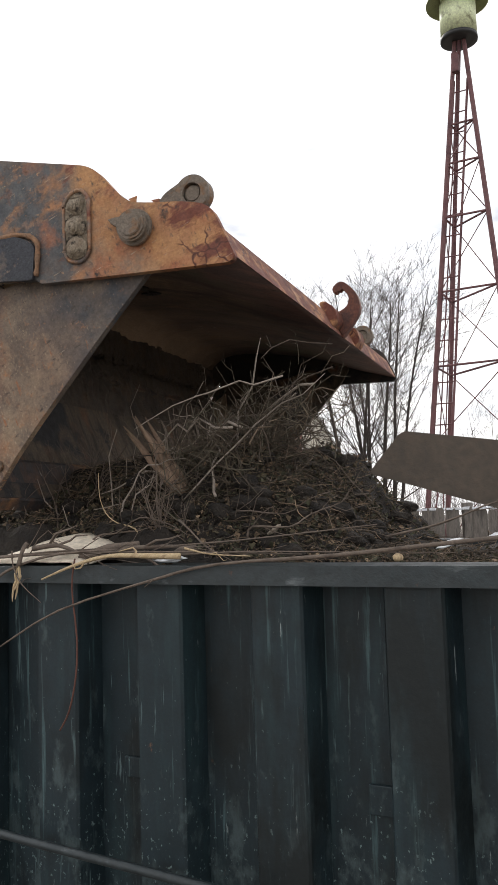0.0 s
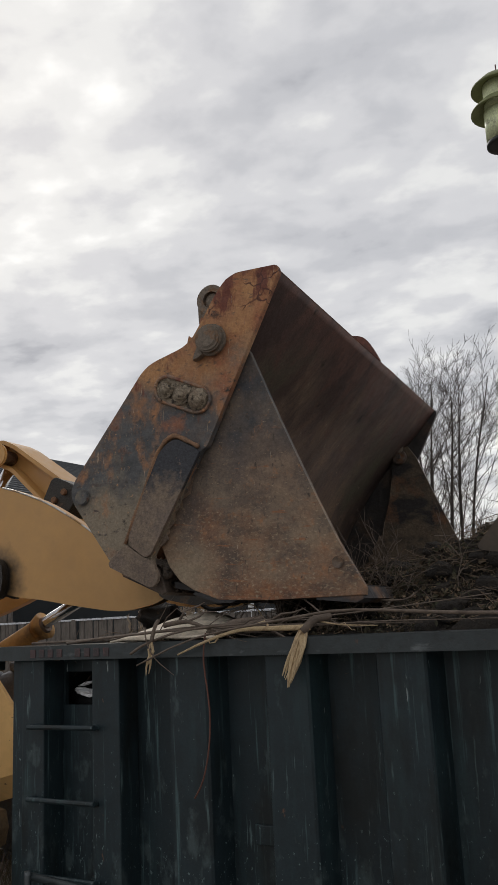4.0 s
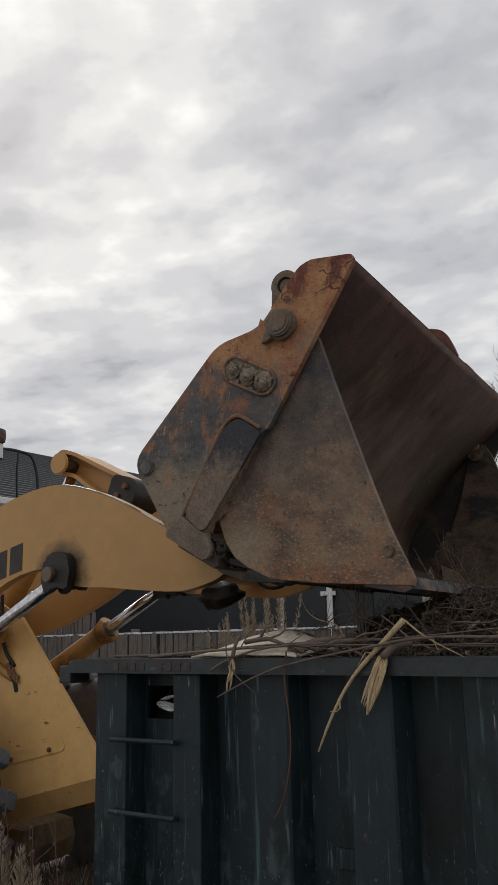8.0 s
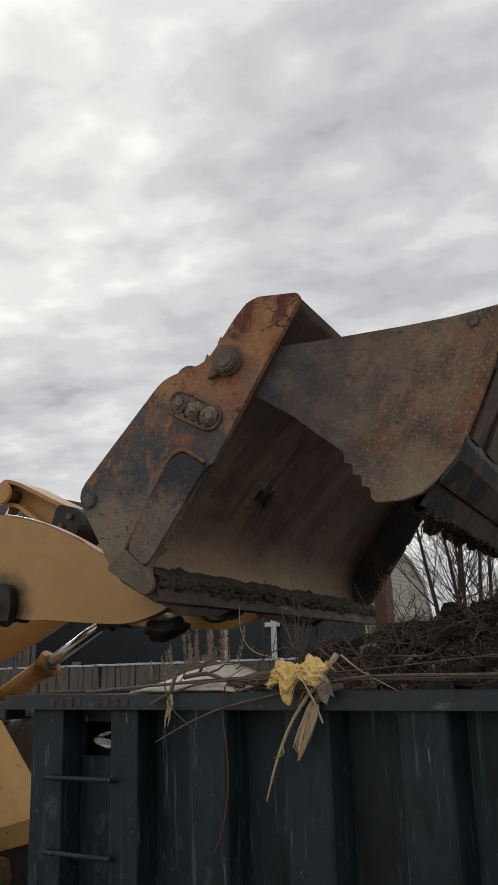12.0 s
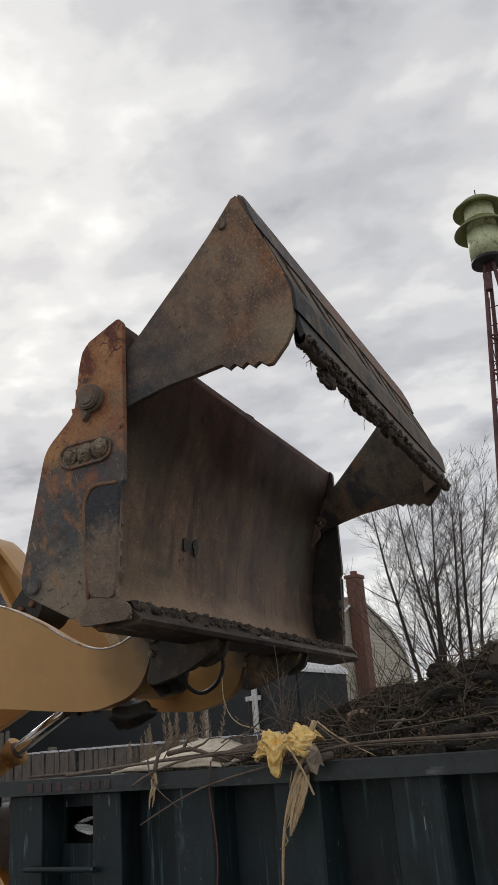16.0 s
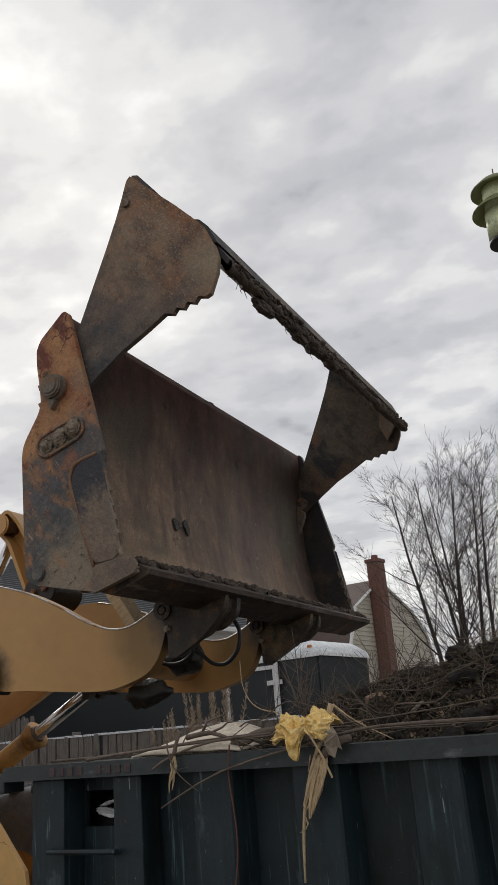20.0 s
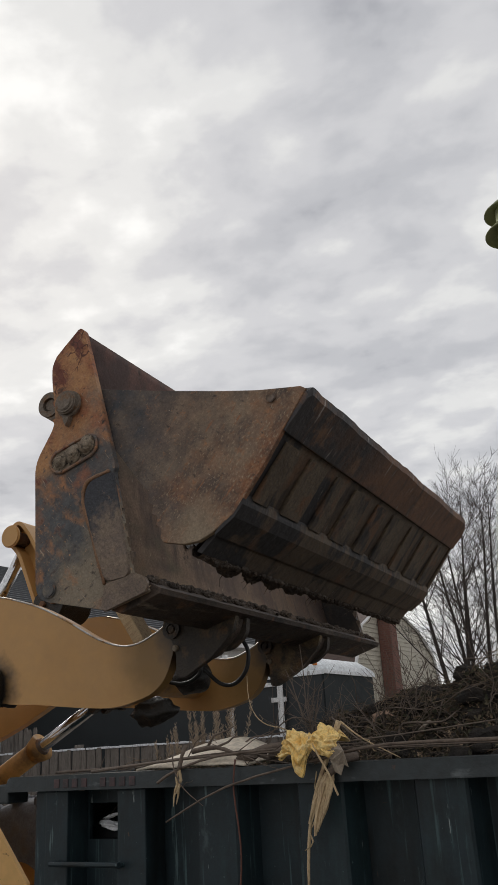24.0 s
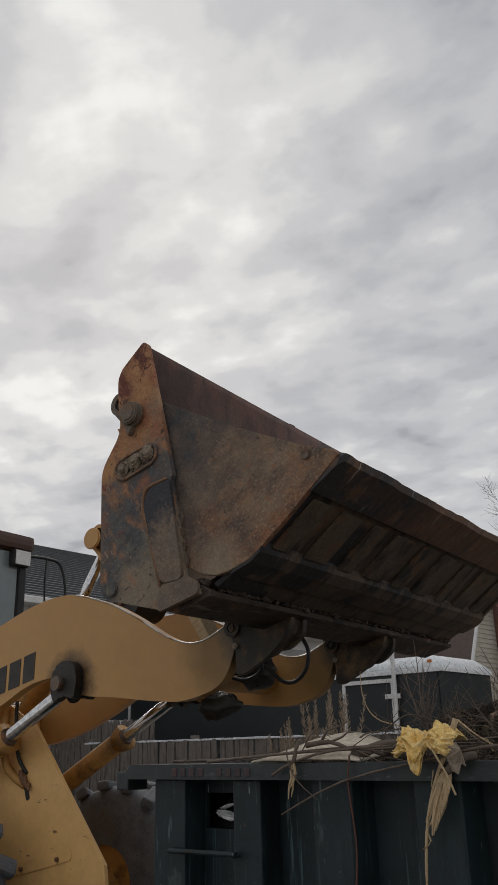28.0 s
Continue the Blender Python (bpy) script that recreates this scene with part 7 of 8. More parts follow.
def make_brown_house():
    h = new("gambrel_house")
    tagged(h, "beige-sided house with a brown gambrel roof, skylights and a brick chimney", "house")
    X, X0, YC = -9.75, -20.5, 24.6
    half = [(0.0, 6.62), (2.5, 5.70), (3.7, 4.85), (4.3, 3.35)]
    left = [(0.0, 6.62), (-1.15, 6.05), (-2.15, 5.55), (-2.9, 4.05), (-3.1, 3.35)]
    # gable end with lap siding in courses
    bm = bmesh.new()

    def edge(side, z):
        for (a, za), (b, zb) in zip(side, side[1:]):
            if zb <= z <= za:
                return a + (b - a) * (za - z) / max(1e-6, za - zb)
        return side[-1][0]

    z = 0.0
    while z < 6.5:
        zt = min(z + 0.15, 6.58)
        y0, y1, y2, y3 = YC + edge(left, z), YC + edge(half, z), YC + edge(half, zt), YC + edge(left, zt)
        v = [bm.verts.new(c) for c in ((X + 0.022, y0, z), (X + 0.022, y1, z), (X, y2, zt), (X, y3, zt), (X, y0, z), (X, y1, z))]
        bm.faces.new(v[:4]), bm.faces.new((v[4], v[5], v[1], v[0]))
        z += 0.15
    part("gable_siding", bm, M_SIDING, h, "beige lap siding")
    bm = bmesh.new()
    for s in (half, left):
        for (a, za), (b, zb) in zip(s, s[1:]):
            v = [bm.verts.new(c) for c in ((X + 0.06, YC + a, za + 0.06), (X + 0.06, YC + b, zb + 0.06), (X0, YC + b, zb + 0.06), (X0, YC + a, za + 0.06))]
            bm.faces.new(v)
    part("roof", bm, M_SHBR, h, "brown shingle roof")
    for s in (half, left):
        for (a, za), (b, zb) in zip(s, s[1:]):
            V, F = tubes([([(X + 0.07, YC + a, za + 0.02), (X + 0.07, YC + b, zb + 0.02)], [0.055, 0.055])], 4)
            raw("rake_board", V, F, M_TRIM, h)
    part("front_wall", box(bmesh.new(), X0, X - 0.01, YC - 3.1, YC - 3.0, 0, 3.4), M_SIDING, h)
    part("back_wall", box(bmesh.new(), X0, X - 0.01, YC + 3.4, YC + 3.5, 0, 3.4), M_SIDING, h)
    for x in (-11.9, -14.6):
        # skylights on the upper slope
        w = part("skylight", box(bmesh.new(), -0.45, 0.45, -0.35, 0.35, -0.05, 0.10, 0.02), M_TRIM, h, "white-framed skylight")
        w.matrix_local = pose(x, YC - 1.25, 6.20, 28, 0, 0)
        part("pane", box(bmesh.new(), -0.38, 0.38, -0.28, 0.28, 0.101, 0.106), M_GLASS, w)
    v = part("roof_vent", box(bmesh.new(), -0.3, 0.3, -0.2, 0.2, 0.0, 0.2, 0.05), M_TRIM, h)
    v.matrix_local = pose(-15.2, YC - 1.75, 5.95, 28, 0, 0)
    # a small dormer gable
    bm = prism(bmesh.new(), [(-0.75, 0.0), (0.0, 0.95), (0.75, 0.0)], 0, 1.2)
    d = part("dormer", bm, M_SHBR, h, "small gabled dormer with white trim")
    d.matrix_local = pose(-11.8, YC - 3.4, 4.35)
    for s in (-1, 1):
        V, F = tubes([([(0, -0.03, 0.97), (s * 0.78, -0.03, 0.0)], [0.07, 0.07])], 4)
        raw("dormer_trim", V, F, M_TRIM, d)
    w = part("window", box(bmesh.new(), X + 0.03, X + 0.07, YC + 0.05, YC + 0.62, 4.5, 5.6, 0.01), M_TRIM, h, "white-framed gable window")
    part("pane", box(bmesh.new(), X + 0.071, X + 0.078, YC + 0.13, YC + 0.54, 4.58, 5.52), M_GLASS, w)
    # chimney with separate bricks on the two faces in sight
    c = part("chimney", box(bmesh.new(), X + 0.03, X + 0.46, YC - 0.82, YC - 0.30, 0.0, 7.15, 0.01), M_MORTAR, h, "tall red-brick chimney")
    part("chimney_cap", box(bmesh.new(), X - 0.02, X + 0.50, YC - 0.86, YC - 0.26, 7.151, 7.27, 0.015), M_BRICK, c)
    part("chimney_pot", rod(bmesh.new(), (X + 0.24, YC - 0.56, 7.27), (X + 0.24, YC - 0.56, 7.42), 0.12, n=12), M_BRICK, c)
    bm = bmesh.new()
    z, row = 2.6, 0
    while z < 7.1:
        off = 0.11 if row % 2 else 0.0
        y = YC - 0.82 - off
        while y < YC - 0.31:
            a, b = max(y, YC - 0.82) + 0.005, min(y + 0.22, YC - 0.30) - 0.005
            if b - a > 0.03:
                box(bm, X + 0.46, X + 0.468, a, b, z + 0.005, z + 0.070)
            y += 0.22
        x = X + 0.03 - off
        while x < X + 0.46:
            a, b = max(x, X + 0.03) + 0.005, min(x + 0.22, X + 0.46) - 0.005
            if b - a > 0.03:
                box(bm, a, b, YC - 0.828, YC - 0.82, z + 0.005, z + 0.070)
            x += 0.22
        z += 0.075
        row += 1
    h.location = (-0.26, -0.15, -0.36)
    tagged(part("bricks", bm, M_BRICK, c), kind="stuff")


make_brown_house()


def make_tower():
    t = new("siren_tower")
    tagged(t, "pale green siren on a red-painted steel lattice tower", "siren tower")
    cx, cy, zt = -1.17, 13.99, 11.25
    feet = [(-2.46, 13.9), (-0.16, 13.9), (-2.55, 16.0)]

    def at(k, z):
        f = 1 - z / zt
        return Vector((cx + (feet[k][0] - cx) * f + (0.09 if k == 1 else -0.09 if k == 0 else 0) * (1 - f), cy + (feet[k][1] - cy) * f, z))

    for k in range(3):
        part("leg", rod(bmesh.new(), at(k, 0), at(k, zt), 0.062 if k == 1 else 0.048, 0.045, n=8), M_TOWER, t)
    lv = [1.0, 3.0, 4.6, 6.1, 7.6, 8.7, 9.5]
    for i, z in enumerate(lv):
        for k in range(3):
            part("girt", rod(bmesh.new(), at(k, z), at((k + 1) % 3, z), 0.022, n=6), M_TOWER, t)
        if i + 1 < len(lv):
            for k in range(3):
                part("brace", rod(bmesh.new(), at(k, z) if i % 2 else at((k + 1) % 3, z), at((k + 1) % 3, lv[i + 1]) if i % 2 else at(k, lv[i + 1]), 0.011, n=5), M_TOWER, t)

    def lad(s, z):
        return at(0, z) + Vector((0.03 + 0.42 * s * (1 - 0.38 * z / zt), 0.03, 0))

    for s in (0, 1):
        part("ladder_rail", rod(bmesh.new(), lad(s, 0.2), lad(s, 10.4), 0.028, n=6), M_TOWER, t)
    z = 0.5
    while z < 10.3:
        part("ladder_rung", rod(bmesh.new(), lad(0, z), lad(1, z), 0.014, n=5), M_TOWER, t)
        z += 0.42
    for s in (0.25, 0.6):
        part("conduit", rod(bmesh.new(), at(2, 0).lerp(at(0, 0), s), (cx, cy, zt), 0.016, n=6), M_TOWER, t)
    part("junction_box", box(bmesh.new(), cx - 0.16, cx - 0.02, cy - 0.1, cy + 0.05, 10.55, 10.95, 0.02), M_TOWER, t)
    o = (cx, cy, 0)
    part("siren_base", lathe(bmesh.new(), [(0.33, 11.30), (0.36, 11.27), (0.36, 12.00), (0.30, 12.01)], at=o), M_SIREN, t, "pale green round siren housing", True)
    part("siren_mouth", lathe(bmesh.new(), [(0.28, 11.21), (0.37, 11.20), (0.37, 11.28), (0.28, 11.28)], at=o), M_BLACK, t, "", True)
    part("lower_hood", lathe(bmesh.new(), [(0.32, 12.20), (0.60, 12.00), (0.625, 12.00), (0.625, 12.03), (0.40, 12.25), (0.32, 12.27)], at=o), M_SIRENO, t, "olive flared hood", True)
    part("siren_neck", lathe(bmesh.new(), [(0.33, 12.02), (0.33, 12.62), (0.31, 12.66)], at=o), M_SIREN, t, "", True)
    part("upper_hood", lathe(bmesh.new(), [(0.32, 12.64), (0.55, 12.54), (0.575, 12.54), (0.575, 12.58), (0.36, 12.78), (0.14, 12.90), (0.03, 12.93)], at=o), M_SIRENO, t, "olive conical top hood", True)
    part("finial", rod(bmesh.new(), (cx, cy, 12.92), (cx, cy, 13.14), 0.015, n=6), M_TOWER, t)


make_tower()


def make_tree(x, y, height, seed, stems, spread, label, twigs=1.0, thick=1.0, material=None):
    """Straight stems that fan out from one foot, slender limbs that sweep upwards, and fine twigs."""
    rnd = random.Random(seed)
    big, small = [], []

    def grow(p, d, ln, r, level):
        k = (9, 6, 4, 3)[level]
        pts, rad, q, e = [p], [r], p.copy(), d.copy()
        for i in range(k):
            e = (e + Vector((rnd.gauss(0, 0.025), rnd.gauss(0, 0.025), (0.012, 0.07, 0.06, 0.04)[level]))).normalized()
            q = q + e * ln / k
            pts.append(q), rad.append(max(0.0026, r * (1 - 0.82 * (i + 1) / k)))
        (big if level < 2 else small).append((pts, rad))
        if level >= 3:
            return
        n = max(2, int((15, 8, 5)[level] * (twigs if level else 1) + rnd.random()))
        for j in range(n):
            s = rnd.uniform(0.28 if level == 0 else 0.15, 0.98)
            i = min(k - 1, int(s * k))
            b = pts[i].lerp(pts[i + 1], s * k - i)
            dd = (pts[i + 1] - pts[i]).normalized()
            sd = Vector((rnd.gauss(0, 1), rnd.gauss(0, 1), rnd.gauss(0, 0.2)))
            sd = (sd - dd * sd.dot(dd)).normalized()
            ang = (rnd.uniform(0.55, 0.95), rnd.uniform(0.45, 0.75), rnd.uniform(0.45, 0.85))[level]
            nd = (dd * math.cos(ang) + sd * math.sin(ang)).normalized()
            far = ln * (rnd.uniform(0.22, 0.40) * (1.35 - 0.8 * s), rnd.uniform(0.30, 0.50) * (1.3 - 0.6 * s), rnd.uniform(0.30, 0.50))[level]
            grow(b, nd, far, max(0.0050 * thick, rad[i] * (0.34, 0.42, 0.5)[level]), level + 1)

    for s in range(stems):
        a = math.tau * s / stems + rnd.uniform(-0.4, 0.4)
        lean = spread * rnd.uniform(0.35, 1.1)
        d = Vector((math.cos(a) * lean, math.sin(a) * lean, 1)).normalized()
        grow(Vector((x + 0.30 * math.cos(a), y + 0.30 * math.sin(a), -0.05)), d, height * rnd.uniform(0.85, 1.0), 0.0115 * thick * height * rnd.uniform(0.75, 1.15), 0)
    t = new("bare_tree")
    V, F = tubes(big, 6)
    raw("trunk", V, F, material or M_BARK, t, "", True)
    V, F = tubes(small, 3)
    raw("crown", V, F, material or M_BARK, t, "fine bare twigs")
    return tagged(t, label, "tree", "bare trees")


# Paler than the near tree's bark: distance haze is mixed into this colour.
M_FARBARK = surf("hazed_far_bark", [(0.12, 0.098, 0.088), (0.17, 0.145, 0.13), (0.14, 0.118, 0.106)], 6, 0.95, 0.0, 0.4)
make_tree(-4.25, 16.6, 7.6, 12, 8, 0.16, "tall bare many-stemmed tree with fine upswept twigs", 1.1, 0.82)
make_tree(-0.3, 24.0, 5.2, 8, 3, 0.25, "bare tree behind the siren tower", 0.8, 0.55, M_FARBARK)
make_tree(-3.0, 25.0, 5.6, 9, 3, 0.22, "bare tree behind the siren tower", 0.8, 0.55, M_FARBARK)
make_tree(3.5, 27.0, 5.6, 10, 3, 0.25, "bare tree far behind the fence", 0.8, 0.55, M_FARBARK)


def make_thicket():
    rnd = random.Random(77)
    lines = []
    for i in range(260):
        x, y = rnd.uniform(-7.5, 8), rnd.uniform(20, 30)
        h = rnd.uniform(1.5, 4.4)
        lines.append((bend((x, y, 0), (x + rnd.gauss(0, 0.5), y, h), (rnd.gauss(0, 0.15), 0, 0), 4, rnd, 0.06), [0.016, 0.012, 0.009, 0.004]))
        for k in range(6):
            z = rnd.uniform(0.3, 0.9) * h
            lines.append((bend((x, y, z), (x + rnd.gauss(0, 0.5), y, z + rnd.uniform(0.3, 1.0)), (0, 0, 0), 3, rnd, 0.04), [0.007, 0.005, 0.003]))
    V, F = tubes(lines, 3)
    tagged(raw("thicket", V, F, M_FARBARK), "bare grey-brown brush along the far edge of the yard", "brush", kind="stuff")


make_thicket()


def make_weed(name, x, y, z0, h, n, seed, material, label, wide=0.1):
    rnd = random.Random(seed)
    lines = []
    for i in range(n):
        bx, by = x + rnd.gauss(0, wide), y + rnd.gauss(0, wide * 0.6)
        hh = h * rnd.uniform(0.7, 1.05)
        tip = Vector((bx + rnd.gauss(0, 0.10) * h, by + rnd.gauss(0, 0.05), z0 + hh))
        pts = bend((bx, by, z0), tip, (rnd.gauss(0, 0.03), 0, 0), 6, rnd, 0.006)
        lines.append((pts, [0.004, 0.0038, 0.0034, 0.003, 0.0025, 0.0015]))
        for k in range(90):
            s = rnd.uniform(0.50, 1.0)
            p = pts[-1].lerp(pts[2], 1 - s) if s < 0.99 else pts[-1]
            a = rnd.uniform(0, math.tau)
            q = p + Vector((math.cos(a) * 0.024, math.sin(a) * 0.024, rnd.uniform(0.02, 0.06))) * (1.25 - s) * 2.8
            lines.append(([p, p.lerp(q, 0.6) + Vector((0, 0, -0.004)), q], [0.0018, 0.0034, 0.0012]))
    V, F = tubes(lines, 4)
    return tagged(raw(name, V, F, material, None, label), "", "weed")


def make_bud_stalk(x, y, h, seed):
    """A thin red-brown weed stem with buds and a few side shoots."""
    rnd = random.Random(seed)
    pts = bend((x, y, 0), (x + rnd.gauss(0, 0.06), y, h), (rnd.gauss(0, 0.03), 0, 0), 7, rnd, 0.008)
    V, F = tubes([(pts, [0.004, 0.0037, 0.0034, 0.003, 0.0026, 0.002, 0.0012])], 5)
    top = tagged(raw("weed_stalk", V, F, M_VINE, None, "thin red-brown weed stalk with small buds by the dumpster", True), "", "weed", "weed stalks")
    for k in range(3):
        p = pts[rnd.randint(3, 5)]
        V, F = tubes([(bend(p, p + Vector((rnd.gauss(0, 0.06), rnd.gauss(0, 0.02), rnd.uniform(0.06, 0.14))), (0, 0, 0), 3, rnd, 0.004), [0.002, 0.0016, 0.0008])], 4)
        raw("shoot", V, F, M_VINE, top)
    for k in range(7):
        b = bmesh.new()
        bmesh.ops.create_icosphere(b, subdivisions=1, radius=0.007)
        i = rnd.randint(2, 5)
        p = pts[i].lerp(pts[i + 1], rnd.random())
        bmesh.ops.translate(b, verts=b.verts, vec=p + Vector((rnd.choice((-0.008, 0.008)), 0, 0)))
        part("bud", b, M_VINE, top, "", True)


M_VINE = surf("weed_red_brown", [(0.062, 0.036, 0.028), (0.12, 0.072, 0.054)], 9, 0.85)
make_weed("dry_goldenrod", -3.78, 5.6, 0.0, 2.22, 24, 1, M_WEED, "tall dry tan weeds with feathery seed heads", 0.15)
make_weed("dry_goldenrod", -4.05, 5.7, 0.0, 2.08, 10, 2, M_WEED, "tall dry tan weeds by the fence", 0.14)
make_bud_stalk(-0.52, -0.30, 1.02, 3)
make_bud_stalk(-0.30, -0.34, 0.80, 6)
make_bud_stalk(-0.70, -0.26, 0.86, 7)
make_bud_stalk(-0.98, -0.22, 0.98, 8)
make_bud_stalk(-1.10, -0.2, 0.9, 9)
make_bud_stalk(-0.62, -0.36, 0.92, 21)
make_bud_stalk(-0.84, -0.30, 1.02, 22)
make_bud_stalk(-1.22, -0.3, 1.0, 23)
make_bud_stalk(-0.42, -0.3, 0.72, 24)
make_weed("roadside_weed", -1.15, -0.25, 0.0, 0.92, 7, 31, M_WEED, "pale dry weeds in front of the loader wheel", 0.14)
make_weed("roadside_weed", -0.80, -0.28, 0.0, 0.80, 5, 32, M_WEED, "pale dry weeds beside the dumpster corner", 0.12)
make_weed("roadside_weed", -0.95, -0.10, 0.0, 0.74, 6, 4, M_VINE, "dry brown weeds by the dumpster corner", 0.16)
make_weed("roadside_weed", -1.35, 0.0, 0.0, 0.66, 10, 5, M_VINE, "tangle of dry weeds in front of the loader wheel", 0.24)


def make_grass():
    rnd = random.Random(55)
    lines = []
    for i in range(2600):
        x, y = rnd.uniform(-3.2, -0.45), rnd.uniform(-0.9, 1.6)
        h, a = rnd.uniform(0.10, 0.38), rnd.uniform(0, math.tau)
        p = Vector((x, y, -0.01))
        q = p + Vector((math.cos(a) * h * 0.4, math.sin(a) * h * 0.4, h))
        lines.append((bend(p, q, (0, 0, 0.03), 3, rnd, 0.01), [0.0025, 0.002, 0.0006]))
    V, F = tubes(lines, 3)
    tagged(raw("dry_grass", V, F, M_DRYGRASS), "dry brown grass round the dumpster corner", "grass", kind="stuff")


M_DRYGRASS = surf("dry_grass_blades", [(0.06, 0.048, 0.03), (0.12, 0.095, 0.06), (0.09, 0.075, 0.042)], 1.5, 0.95, 0.0, 0.2, island=True)
make_grass()


# ---- clods that drop from the jaw ----
DROPS = [(15.9, 0.62), (16.05, 0.80), (16.15, 0.86), (16.3, 0.70), (16.55, 0.60), (16.7, 0.78), (17.1, 0.45), (17.2, 0.70), (18.65, 0.50), (18.70, 0.54), (18.72, 0.47), (18.75, 0.57), (18.78, 0.50), (20.0, 0.36), (20.05, 0.40), (16.62, 0.56), (18.7, 0.60), (17.66, 0.68)]


def make_clods():
    out = []
    for k in range(len(DROPS)):
        rnd = random.Random(200 + k)
        r = 0.011 if k % 4 == 0 else rnd.uniform(0.004, 0.008)
        ob = crumple("soil_clod", M_SOIL, (r * 1.5, r, r), 300 + k, "dark clod of soil that drops from the bucket jaw", "clod", 0.5, 3)
        tagged(ob, group="falling clods")
        out.append(ob)
    return out


clods = make_clods()

M_DRYLEAF = surf("dry_oak_leaf", [(0.19, 0.10, 0.062), (0.30, 0.175, 0.112), (0.24, 0.135, 0.085)], 30, 0.8, 0.0, 0.3)


def make_leaf(size, lobes, depth, label):
    """A curled dry leaf with a lobed outline and a stalk; its middle is the origin."""
    n, V, F = 48, [], []
    for s in (0, 1):
        V.append((0, 0.0012 * s, 0))
        for i in range(n):
            a = math.tau * i / n
            r = size * (1 - depth * abs(math.sin(a * lobes / 2.0)) ** 0.8) * (0.70 + 0.30 * abs(math.cos(a / 2.0))) * (1 + 0.45 * noise.noise((2.2 * math.cos(a) + lobes, 2.2 * math.sin(a), 0.5)))
            x, z = 0.8 * r * math.sin(a), r * math.cos(a)
            V.append((x, 0.0012 * s + 4.0 * x * x + 0.12 * z * math.sin(5 * a) * 0.5, z))
    k = n + 1
    for i in range(n):
        j = (i + 1) % n
        F += [(0, 1 + j, 1 + i), (k, k + 1 + i, k + 1 + j), (1 + i, 1 + j, k + 1 + j, k + 1 + i)]
    leaf = tagged(raw("dry_leaf", V, F, M_DRYLEAF, None, label, True), "", "leaf", "falling leaves")
    V, F = tubes([([(0, 0.001, -size * 0.6), (0.004, 0.003, -size * 1.0), (0.010, 0.004, -size * 1.25)], [0.0016, 0.0013, 0.0012])], 5)
    raw("stalk", V, F, M_VINE, leaf)
    return leaf


oak_leaf = make_leaf(0.074, 5, 0.42, "tan lobed oak leaf that drops beside the dumpster")
small_leaf = make_leaf(0.034, 4, 0.35, "small red-brown leaf that flutters down the dumpster side")

